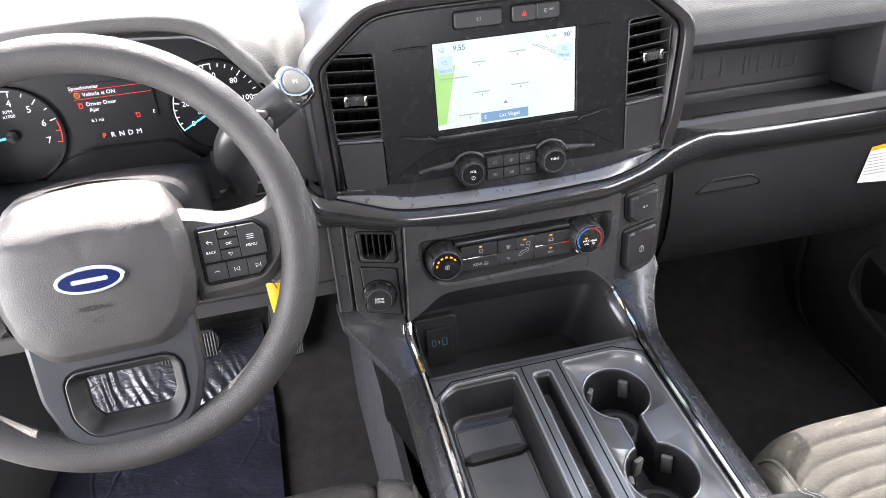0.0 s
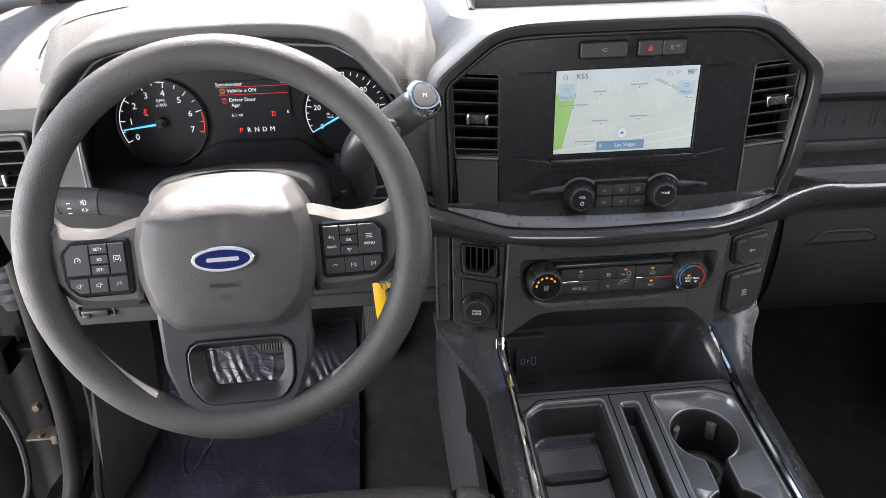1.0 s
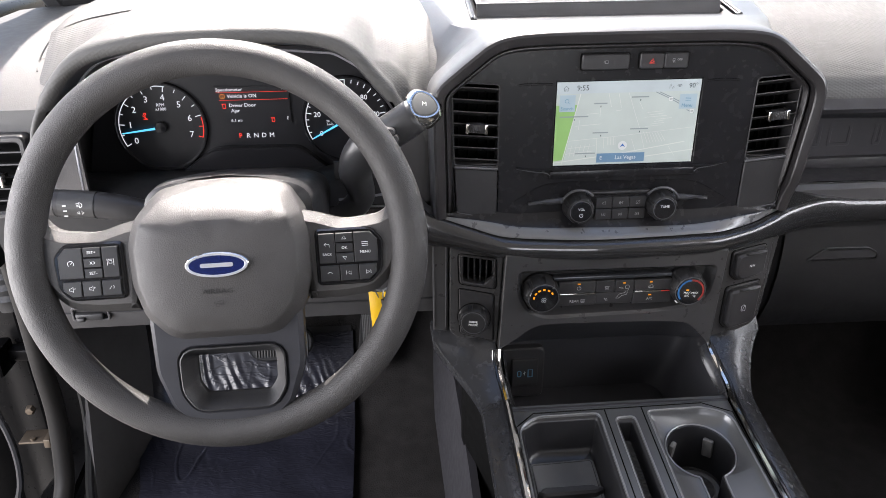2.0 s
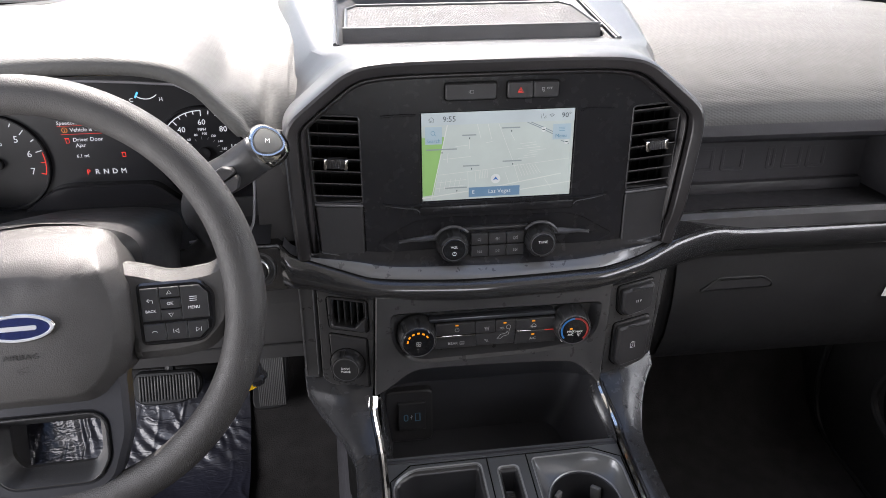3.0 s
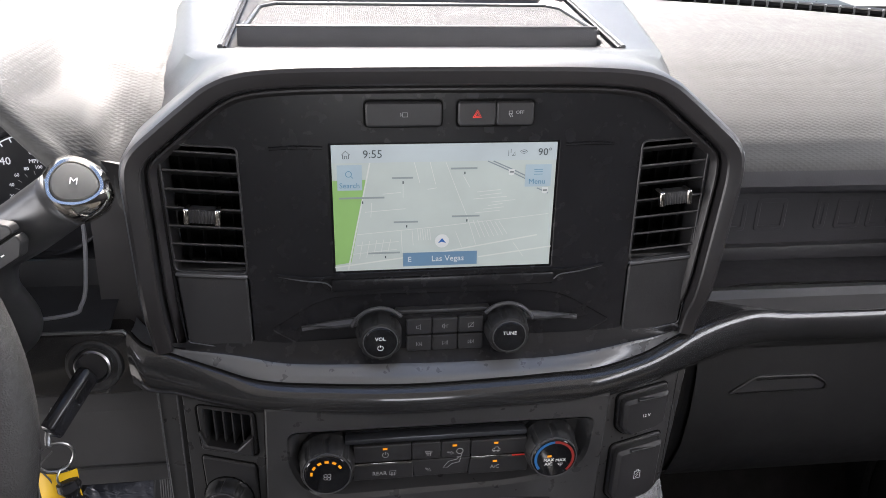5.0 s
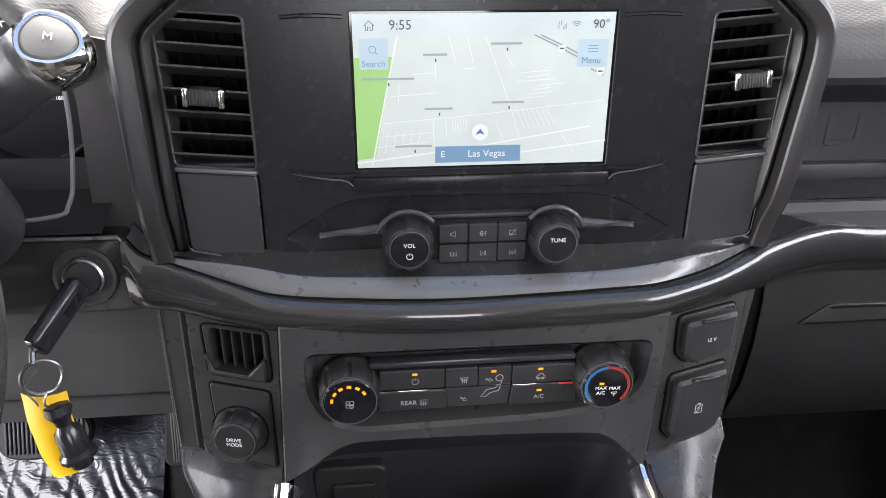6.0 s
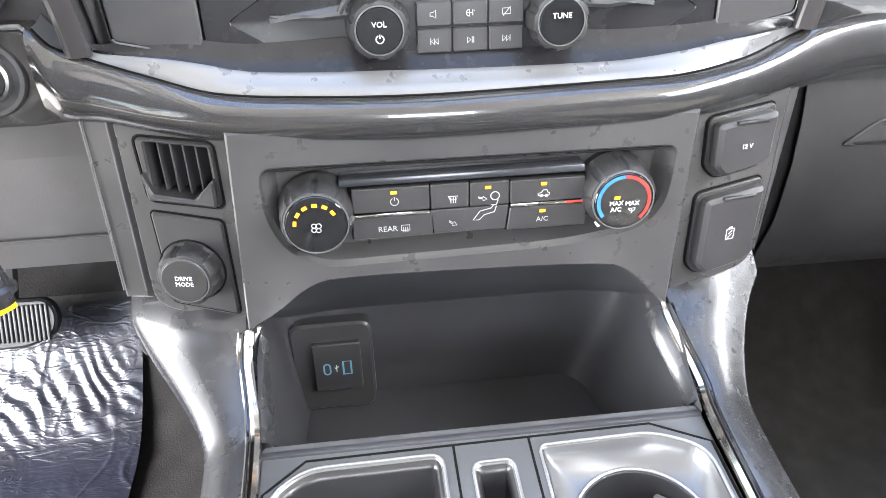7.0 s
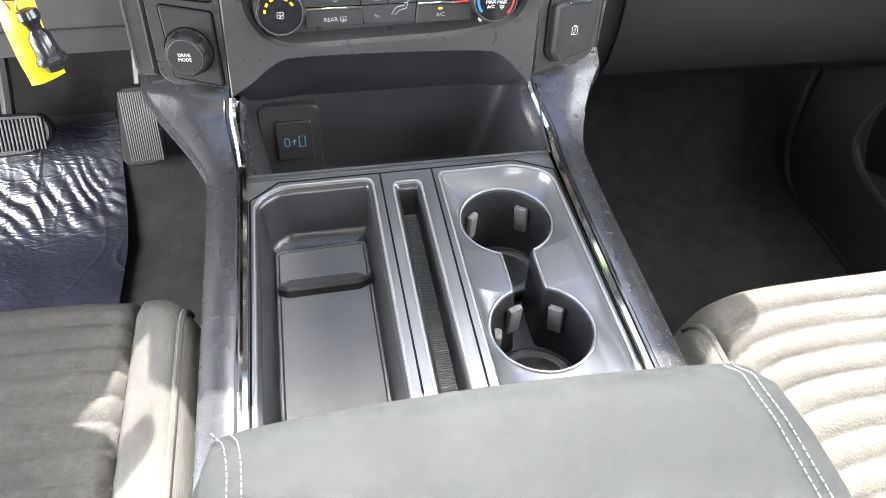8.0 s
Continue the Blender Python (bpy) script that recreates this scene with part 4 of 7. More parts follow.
def build_climate():
    cl = thing("climate_panel", "dark climate control panel with two knobs", "control panel", (0, -0.02, 0.45))
    outer = [(-0.1470, 0.586), (-0.1533, 0.447), *reversed(ARCH[:-1]), (0.1395, 0.582)]
    pocket = rounded([(-0.1305, 0.5300), (-0.1190, 0.5050), (-0.0970, 0.4935), (0.060, 0.4965), (0.1085, 0.5050), (0.1225, 0.5200), (0.1275, 0.5595), (-0.1300, 0.5615)], [0.02, 0.014, 0.02, 0.03, 0.02, 0.015, 0.008, 0.008])
    part("panel", plate(outer, -0.030, 0.0, holes=[pocket], bev=0.0015), HVAC, cl, "satin warm black panel")
    # dished floor of the recess
    rings = [[Vector((p[0], -0.0295, p[1])) for p in pocket], [Vector((p[0], -0.0275 + 0.05 * max(0, p[1] - 0.53), p[1])) for p in inset(pocket, 0.0022)], [Vector((p[0], -0.0175, p[1])) for p in inset(pocket, 0.0045)], [Vector((p[0], -0.0140, p[1])) for p in inset(pocket, 0.0075)]]
    part("recess", loft(rings, caps=(False, True)), HVAC, cl)
    part("visor", block(-0.085, 0.0695, -0.0292, -0.0135, 0.5462, 0.5515, 0.0018), VISOR, cl, "satin bar over the keys")
    keys = [(-0.0775, -0.0295, 0.5285, 0.5445, 0), (-0.0785, -0.0280, 0.5105, 0.5255, 0), (-0.0287, -0.0047, 0.5282, 0.5445, 0), (-0.0040, 0.0207, 0.5282, 0.5440, 0),
            (-0.0293, 0.0207, 0.5110, 0.5274, 0.0022), (0.0215, 0.0695, 0.5282, 0.5435, 0), (0.0213, 0.0712, 0.5095, 0.5252, -0.0018)]
    for x0, x1, z0, z1, slant in keys:
        ol = [(x0 + slant, z0), (x1 - max(0, slant), z0), (x1, z1), (x0, z1)]
        groove(ol, -0.0262, cl, 0.0008)
        part("climate_key", plate(rounded(ol, 0.0008, 2), -0.030, -0.0135, bev=0.0006), BLACK, cl)
    for x0, x1 in ((-0.0775, -0.0295), (0.0215, 0.0695)):
        part("gloss_bar", block(x0, x1, -0.0305, -0.022, 0.5259, 0.5278, 0.0004), CHROME, cl)
    for x, z in ((-0.0995, 0.530), (0.0905, 0.531)):
        part("knob_foot", lathe([(0.0235, 0), (0.0235, 0.009), (0.0228, 0.0095)], (x, -0.0135, z), n=64), RUBBER, cl)
        kn = part("knob", knob(x, -0.022, z, 0.0228, 0.020, 16), RUBBER, cl, "large ribbed knob with gloss display cap")
        part("knob_cap", lathe([(0.0188, 0.018), (0.0188, 0.0208), (0.0180, 0.0218), (0, 0.022)], (x, -0.022, z)), GLOSS, kn)
        part("cap_ring", lathe([(0.0198, 0.019), (0.0197, 0.0214), (0.0189, 0.0214), (0.0188, 0.019)], (x, -0.022, z)), SATIN, kn)
    return cl


LEFTCOL = Matrix.Translation((-0.146, -0.019, 0)) @ Matrix.Rotation(radians(-11), 4, "Z") @ Matrix.Translation((0.146, 0.016, 0))
RIGHTCOL = Matrix.Translation((0.140, -0.018, 0)) @ Matrix.Rotation(radians(11), 4, "Z") @ Matrix.Translation((-0.140, 0.015, 0))


def build_columns():
    left = thing("side_column", "dark panel with a small vent and drive mode knob", "control panel", (-0.19, 0, 0.45))
    slot = rounded([(-0.2055, 0.5805), (-0.2040, 0.5385), (-0.1570, 0.5335), (-0.1575, 0.5760)], 0.005)
    panel = rounded([(-0.2165, 0.594), (-0.2175, 0.466), (-0.209, 0.4575), (-0.1545, 0.4455), (-0.1480, 0.587)], [0.001, 0.006, 0.010, 0.008, 0.001])
    part("panel", plate(panel, -0.016, 0.02, holes=[slot], bev=0.0012), HVAC, left, m=LEFTCOL)
    part("side_strip", plate([(-0.2400, 0.597), (-0.2405, 0.462), (-0.2205, 0.462), (-0.2185, 0.594)], -0.012, 0.03, bev=0.003), HVAC, left, "plain dark strip beside the panel", m=LEFTCOL)
    for x0, x1, r in ((-0.2378, -0.2385, 0.0007), (-0.2215, -0.2228, 0.0009)):
        part("edge_line", tube([(x0, -0.0132, 0.590), (x1, -0.0132, 0.470)], r, 6), SATIN, left, m=LEFTCOL)
    # back sheet coloured black in place of shade inside the small vent
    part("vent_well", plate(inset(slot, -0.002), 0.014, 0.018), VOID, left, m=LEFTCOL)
    hole = rounded([(-0.1995, 0.5770), (-0.2000, 0.5440), (-0.1730, 0.5400), (-0.1605, 0.5500), (-0.1605, 0.5730)], 0.002)
    rim = part("vent_scoop", plate(inset(slot, 0.0002), -0.0172, -0.004, holes=[hole], bev=0.0012), BLACK, left, "black scooped vent mouth", m=LEFTCOL)
    lip = rounded([(-0.2035, 0.5585), (-0.2025, 0.5402), (-0.1595, 0.5352), (-0.1590, 0.5545), (-0.1730, 0.5405), (-0.1985, 0.5440)], 0.002)
    part("scoop_lip", plate(lip, -0.0215, -0.012, bev=0.0014), BLACK, rim)
    for k in range(5):
        part("vane", block(-0.0006, 0.0006, -0.012, 0.012, 0.541, 0.576, 0.0003, 1), SLAT, rim, m=Matrix.Translation((-0.1935 + k * 0.0078, 0, 0)))
    base = rounded([(-0.2050, 0.5310), (-0.2030, 0.4640), (-0.1590, 0.4555), (-0.1595, 0.5245)], 0.0035)
    groove(base, -0.016, left, m=LEFTCOL)
    groove(inset(slot, -0.0002), -0.016, left, m=LEFTCOL)
    part("mode_base", plate(base, -0.0185, -0.010, bev=0.0014), BLACK, left, m=LEFTCOL)
    kx, kz = -0.1845, 0.4900
    part("mode_well", lathe([(0.0222, 0.0), (0.0222, 0.0006), (0.0212, 0.0006)], (kx, -0.0185, kz), n=48), VOID, left, m=LEFTCOL)
    kn = part("mode_knob", knob(kx, -0.0185, kz, 0.0198, 0.014), RUBBER, left, "black ribbed drive mode knob", m=LEFTCOL)
    part("knob_cap", lathe([(0.0152, 0.012), (0.0152, 0.0148), (0.0145, 0.0153), (0, 0.0154)], (kx, -0.0185, kz)), RUBBER, kn)
    part("cap_ring", lathe([(0.0160, 0.013), (0.0159, 0.0150), (0.0153, 0.0150), (0.0152, 0.013)], (kx, -0.0185, kz)), SATIN, kn)
    words("DRIVE\nMODE", 0.0042, WHITE, kn, kx, -0.0342, kz)
    right = thing("side_column", "dark panel with two covered power sockets", "control panel", (0.19, 0, 0.45))
    panel = rounded([(0.1400, 0.581), (0.1395, 0.4405), (0.200, 0.4540), (0.2085, 0.4660), (0.2125, 0.590)], [0.001, 0.006, 0.012, 0.008, 0.001])
    part("panel", plate(panel, -0.015, 0.02, bev=0.0012), HVAC, right, m=RIGHTCOL)
    part("side_strip", plate([(0.2145, 0.592), (0.2105, 0.462), (0.2150, 0.460), (0.2260, 0.594)], -0.010, 0.07, bev=0.002), HVAC, right, m=RIGHTCOL)
    covers = (("socket_cover", [(0.1555, 0.5400), (0.1635, 0.5325), (0.1880, 0.5365), (0.1975, 0.5420), (0.1985, 0.5735), (0.1545, 0.5690)]),
              ("outlet_cover", [(0.1525, 0.4680), (0.1600, 0.4600), (0.1890, 0.4650), (0.1965, 0.4710), (0.1985, 0.5215), (0.1535, 0.5165)]))
    for nm, ol in covers:
        seat = rounded(inset(ol, -0.0030), 0.005)
        groove(seat, -0.015, right, m=RIGHTCOL)
        part("cover_base", plate(seat, -0.0178, -0.012, bev=0.001), BLACK, right, m=RIGHTCOL)
        cv = part(nm, plate(rounded(ol, 0.0035), -0.0265, -0.017, bev=0.0028), BLACK, right, "closed black rubber cover", m=RIGHTCOL)
        (xa, za), (xb, zb) = ol[5], ol[4]
        part("pull_lip", block(xa + 0.012, xb - 0.008, -0.0272, -0.020, za - 0.0012, za + 0.0012, 0.0006, 1), RUBBER, cv)
    words("12 V", 0.0044, WHITE, right, 0.176, -0.0268, 0.5530, m=RIGHTCOL @ Matrix.Translation((0.1760, -0.0268, 0.5530)) @ FRONT)


build_climate()
build_columns()

# ---- centre console ----
TRAYZ = lambda y: 0.4005 + 0.155 * (y + 0.093)      # level top of the tray in the leaning frame


def shear(bm, f):
    for v in bm.verts:
        v.co.z += f(v.co)
    return bm


def build_console():
    con = thing("centre_console", "dark floor console with chrome edges and cup holders", "console", (0, -0.2, 0.05))
    lift = lambda c: 0.155 * (c.y + 0.093)
    # tray deck with its wells
    deck = rounded([(-0.146, -0.0865), (0.138, -0.0865), (0.138, -0.56), (-0.146, -0.56)], 0.005)
    well = rounded([(-0.1385, -0.1240), (-0.1165, -0.1085), (-0.0355, -0.1075), (-0.0345, -0.54), (-0.1385, -0.54)], [0.012, 0.010, 0.007, 0.01, 0.01])
    slit = rounded([(-0.0150, -0.1165), (0.0075, -0.1160), (0.0100, -0.54), (-0.0150, -0.54)], 0.005)
    cups = rounded([(0.0285, -0.1085), (0.1000, -0.1070), (0.1300, -0.1215), (0.1310, -0.54), (0.0300, -0.54)], [0.004, 0.012, 0.014, 0.01, 0.01], 6)
    top = 0.3980
    part("deck", shear(plate([(p[0], p[1]) for p in deck], top, 0.383, holes=[well, slit, cups], bev=0.0012, axis="z"), lift), TRAY, con, "satin grey tray deck")

    def sunk(outline, steps, material, name, label=""):
        rings = [[Vector((p[0], p[1], top + dz + lift(p.to_3d()))) for p in inset(outline, d)] for d, dz in steps]
        return part(name, loft(rings, caps=(False, True)), material, con, label, sharp=0.9)

    sunk(well, [(-0.0005, -0.001), (0.0012, -0.0025), (0.0022, -0.0030), (0.0034, -0.0060), (0.0065, -0.043), (0.010, -0.0500), (0.02, -0.0515)], WELL, "phone_well", "deep black phone well")
    for nm, o in (("well_rim", well), ("slot_rim", slit), ("cup_rim", cups)):
        pts = [Vector((q[0], q[1], top + 0.0005 + lift(q.to_3d()))) for q in inset(o, -0.0016)]
        part(nm, tube(pts, 0.0010, 6, closed=True), RIMLINE, con, "bright raised edge line")
    sunk(slit, [(-0.0005, -0.001), (0.0020, -0.003), (0.0032, -0.006), (0.0045, -0.05)], WELL, "card_slot", "narrow dark slot")
    mat_o = rounded([(-0.128, -0.1330), (-0.045, -0.1300), (-0.043, -0.54), (-0.128, -0.54)], 0.007)
    part("rubber_mat", shear(plate(mat_o, 0.3505, 0.3465, bev=0.0012, axis="z"), lift), GREYRUB, con, "grey ribbed rubber mat")
    part("mat_edge", tube([Vector((q[0], q[1], 0.3506 + lift(q.to_3d()))) for q in inset(mat_o, 0.0035)], 0.0006, 5, closed=True), WELL, con)
    ridge = [(-0.127, -0.1850), (-0.116, -0.1765), (-0.058, -0.1755), (-0.044, -0.1825), (-0.056, -0.1880), (-0.118, -0.1895)]
    part("mat_ridge", shear(plate(rounded(ridge, 0.002), 0.3600, 0.348, bev=0.0026, axis="z"), lift), BLACK, con, "raised stop across the mat")
    # cup holders: a funnel-shaped deck round two wells that run into each other
    c1, c2, r, neck = Vector((0.0795, -0.1590)), Vector((0.0785, -0.2800)), 0.0412, 0.0135
    a0 = 70.0
    hole = [c1 + Vector((math.cos(radians(a)), math.sin(radians(a)))) * r for a in spread(-a0, 180 + a0, 80)]
    mid = (c1 + c2) / 2
    hole += [Vector((mid.x - neck, mid.y + 0.012)), Vector((mid.x - neck, mid.y - 0.012))]
    hole += [c2 + Vector((math.cos(radians(a)), math.sin(radians(a)))) * r for a in spread(180 - a0, 360 + a0, 80)]
    hole += [Vector((mid.x + neck, mid.y - 0.012)), Vector((mid.x + neck, mid.y + 0.012))]
    for _ in range(2):
        hole = [h.lerp(k, w) for h, k in zip(hole, hole[1:] + hole[:1]) for w in (0.25, 0.75)]
    rim = inset(cups, 0.0012)

    def out_to_rim(q):
        """Where the way from the middle of the cups through q meets the rim."""
        c = Vector((q.x * 0 + 0.079, max(c2.y, min(c1.y, q.y))))
        d = (q - c).normalized()
        best = None
        for a, b in zip(rim, rim[1:] + rim[:1]):
            e = b - a
            den = d.x * e.y - d.y * e.x
            if abs(den) > 1e-12:
                t = ((a.x - c.x) * e.y - (a.y - c.y) * e.x) / den
                u = ((a.x - c.x) * d.y - (a.y - c.y) * d.x) / den
                if t > 0 and -1e-6 <= u <= 1 + 1e-6 and (best is None or t < best):
                    best = t
        return c + d * best

    edge = [out_to_rim(q) for q in hole]
    at = lambda q, dz: Vector((q.x, q.y, top + dz + lift(q.to_3d())))
    rings = [[at(q, -0.0005) for q in inset(edge, -0.0012)], [at(q, -0.0035) for q in edge]]
    for w in (0.06, 0.2, 0.35, 0.5, 0.65, 0.8, 0.92, 1.0):
        rings.append([at(e.lerp(q, w), -0.0045 - 0.0115 * (1 - (1 - w) ** 1.6)) for e, q in zip(edge, hole)])
    part("cup_deck", loft(rings), TRAY, con, "satin grey dished cup holder deck", sharp=1.0)
    rings = [[at(p, dz) for p in inset(hole, d)] for d, dz in ((-0.0002, -0.0162), (0.0012, -0.0168), (0.0022, -0.020), (0.0042, -0.070), (0.0052, -0.078))]
    part("cup_well", loft(rings, caps=(False, True)), WELL, con, "deep black cup wells")
    part("cup_lip", tube([at(q, -0.0155) for q in inset(hole, -0.0006)], 0.0011, 6, closed=True), RIMLINE, con, "bright cup rim")
    lines = [[(-0.1430, -0.54), (-0.1430, -0.1220), (-0.1180, -0.1010), (0.1010, -0.0985), (0.1355, -0.1165), (0.1360, -0.54)], [(-0.0265, -0.1012), (-0.0250, -0.54)], [(0.0215, -0.1000), (0.0210, -0.54)]]
    for pts in lines:
        fine = [Vector(p).lerp(Vector(q), k / 6) for p, q in zip(pts, pts[1:]) for k in range(6)] + [Vector(pts[-1])]
        part("deck_joint", tube([Vector((p.x, p.y, top - 0.0001 + lift(p.to_3d()))) for p in fine], 0.0009, 6), VOID, con, "fine dark joint")
    for c, angs in ((c1, (50, 138)), (c2, (52, 112, 165))):
        for a in angs:
            d = Vector((math.cos(radians(a)), math.sin(radians(a))))
            p = c + d * (r - 0.0055)
            m = Matrix.Translation((p.x, p.y, top - 0.040 + 0.155 * (p.y + 0.093))) @ Matrix.Rotation(radians(a), 4, "Z") @ Matrix.Rotation(radians(-7), 4, "Y")
            part("grip_tab", block(-0.0035, 0.003, -0.0065, 0.0065, -0.014, 0.014, 0.0022), GREYRUB, con, "grey spring tab", m=m)
    part("slot_liner", shear(plate(rounded([(-0.0110, -0.122), (0.0040, -0.122), (0.0065, -0.53), (-0.011, -0.53)], 0.003), 0.368, 0.364, bev=0.001, axis="z"), lift), GREYRUB, con, "ribbed grey liner")
    for k in range(90):
        y = -0.127 - 0.0022 * k
        part("liner_rib", block(-0.0100, 0.0040, -0.0005, 0.0005, 0.0, 0.0008, 0), GREYRUB, con, m=Matrix.Translation((0, y, 0.368 + 0.155 * (y + 0.093))))
    for c in (c1, c2):
        base = (c.x, c.y, top - 0.077 + 0.155 * (c.y + 0.093))
        part("cup_floor", lathe([(0.0320, 0.0), (0.0320, 0.003), (0.030, 0.004), (0.026, 0.004), (0.025, 0.003), (0, 0.003)], base, (0, 0, 1)), GREYRUB, con, "grey rubber cup floor")
        part("cup_floor_ring", lathe([(0.0355, 0.0), (0.0355, 0.004), (0.034, 0.005), (0.0325, 0.003)], base, (0, 0, 1)), BLACK, con)
    # chrome edge strips and gloss flanks, from the stack down and along the tray
    for s, x0, x1, x2 in ((-1, -0.153, -0.1475, -0.147), (1, 0.134, 0.1405, 0.139)):
        path = smooth_path([(x0, -0.026, 0.446 if s < 0 else 0.440), (x0 + s * 0.001, -0.040, 0.432), (x1 + s * 0.002, -0.075, 0.411), (x1, -0.12, TRAYZ(-0.12) + 0.003), (x2, -0.30, TRAYZ(-0.30) + 0.003), (x2, -0.56, TRAYZ(-0.56) + 0.003)], 6)
        part("chrome_strip", tube(path, 0.0036, 6, squash=0.9), CHROME, con, "bright chrome edge strip")
        part("inner_trim", loft([[q + Vector((-s * 0.001, 0, -0.001)), q + Vector((-s * 0.006, 0.001, -0.003)), q + Vector((-s * 0.011, 0.004, -0.012))] for q in path[:16]], closed=False), PIANO, con, "dark trim inside the chrome strip", sharp=1.0)
        part("gloss_strip", tube([q + Vector((s * 0.0056, 0, -0.0008)) for q in path], 0.0018, 8, squash=0.9), GLOSS, con, "gloss black edge strip")
        part("fine_strip", tube([q + Vector((s * 0.0078, 0, -0.0006)) for q in path], 0.0009, 6), CHROME, con)
        rings = []
        first = path[0]
        for p in [first + Vector((0, 0.022, 0.016)), *path]:
            w = min(1, max(0, 1 - (-p.y - 0.024) / 0.062)) ** 1.7
            o = 0.0330 + 0.0535 * w
            lip = p + Vector((s * o, 0.030 * w, -0.010 + 0.012 * w))
            inx = s * (0.012 + 0.030 * w)
            rings.append([p + Vector((s * 0.003, 0, 0.0)), p + Vector((s * 0.008, 0, 0.0005)), p + Vector((s * (o * 0.35), 0.003 * w, 0.0002 + 0.0035 * w)), p + Vector((s * (o * 0.68), 0.014 * w, -0.0022 + 0.0050 * w)), lip + Vector((-s * 0.003, 0, 0.0012)), lip, lip + Vector((s * 0.0012, 0.001, -0.004)),
                          lip + Vector((s * 0.0006, 0.002, -0.014)), lip + Vector((-s * 0.004, 0.002, -0.018)), p + Vector((inx, 0.03 * w, -0.022)), p + Vector((inx, 0.05 * w, -0.16)), Vector((p.x + inx, p.y + 0.05 * w, 0.02 + 0.14 * p.y))])
        part("flank", loft([r[:9] for r in rings], closed=False), PIANO, con, "gloss dark flank with a rolled edge", sharp=0.8)
        part("edge_bead", tube([r[4] + Vector((-s * 0.004, 0, 0.0006)) for r in rings], 0.0008, 6), VOID, con, "fine dark line along the edge")
        # wall under the flank coloured near-black as its shade
        part("side_wall", loft([r[8:] for r in rings], closed=False), VOID, con, "undercut below the flank, blackened for its shade")
        cover = [[Vector((s * (0.190 + 0.030 * max(0, y) + 0.022 * v + 0.004 * math.sin(v * 3.1)), y, (1 - v) * (0.262 + 0.14 * y) + v * (0.045 + 0.14 * y))) for v in (0.0, 0.04, 0.3, 0.7, 1.0)] for y in spread(0.42, -0.52, 20)]
        cover = [[q + Vector((-s * 0.010, 0, -0.01)) if k == 0 else q for k, q in enumerate(r)] for r in cover]
        part("tunnel_cover", loft(cover, closed=False), KICKGREY, con, "plain dark grey cover of the tunnel", sharp=0.9)
    # open bin under the climate panel
    bin_o = [(p[0], p[1]) for p in ARCH]
    crown = max(z for x, z in bin_o)
    roofr = [[Vector((x, -0.012, z)) for x, z in bin_o]]
    for k in range(1, 7):
        w = k / 6
        roofr.append([Vector((x * (1 - 0.03 * w), -0.012 + 0.064 * w, (1 - w) * z + w * (0.376 + 0.75 * (z + 0.8 * (crown - z) - 0.44)))) for x, z in bin_o])
    part("bin_ceiling", loft(roofr, closed=False), BINSKIN, con)
    levels = []
    for k in range(9):
        v = k / 8
        corner = [(0.138 - 0.008 * v, -0.095), (0.136 - 0.038 * v, 0.052 + 0.010 * v), (-0.146 + 0.018 * v, 0.052 + 0.010 * v), (-0.148 + 0.008 * v, -0.095)]
        c = [Vector(p) for p in corner]
        plan = [c[0].lerp(c[1], s / 6) for s in range(6)]
        for a, b, d in ((c[0], c[1], c[2]), (c[1], c[2], c[3])):
            p, q = b + (a - b).normalized() * 0.026, b + (d - b).normalized() * 0.026
            plan += [p.lerp(b, s / 8).lerp(b.lerp(q, s / 8), s / 8) for s in range(9)]
        plan += [c[2].lerp(c[3], s / 6) for s in range(2, 7)]
        levels.append([Vector((p.x, p.y, (1 - v) * lerp([(-0.095, 0.401), (-0.03, 0.445), (0.062, 0.412)], p.y)[0] + v * 0.305)) for p in plan])
    part("bin_wall", loft(levels, closed=False), BINSKIN, con, "dark rounded wall of the open bin", sharp=1.2)
    part("bin_floor", sheet(lambda u, v: Vector((u, v, 0.315 + 0.10 * (v - 0.05))), spread(-0.15, 0.145, 6), spread(-0.09, 0.065, 5)), BINSKIN, con)
    part("bin_front", block(-0.146, 0.137, -0.097, -0.092, 0.30, 0.3995, 0.001), BINSKIN, con)
    usb = part("usb_panel", plate(rounded(rect(-0.139, -0.074, 0.318, 0.402), 0.01), 0.040, 0.064, bev=0.002), BLACK, con, "raised black panel with two charge ports")
    part("usb_plate", plate(rounded(rect(-0.122, -0.084, 0.341, 0.386), 0.002), 0.035, 0.046, bev=0.001), BLACK, usb)
    return con


KICKGREY = mat("dark_violet_grey_plastic", (0.040, 0.039, 0.044), 0.5, grain=0.15, grain_size=0.0015)
BINSKIN = mat("dark_grey_bin_plastic", (0.030, 0.030, 0.033), 0.32, grain=0.1, grain_size=0.001)
WELL = mat("deep_black_well", (0.014, 0.014, 0.015), 0.30, grain=0.08, grain_size=0.001)
RIMLINE = mat("satin_edge_line", (0.26, 0.263, 0.268), 0.32, metal=0.6, vary=0.03)
GREYRUB = mat("grey_rubber_mat", (0.095, 0.094, 0.091), 0.55, grain=0.1, grain_size=0.001)
build_console()


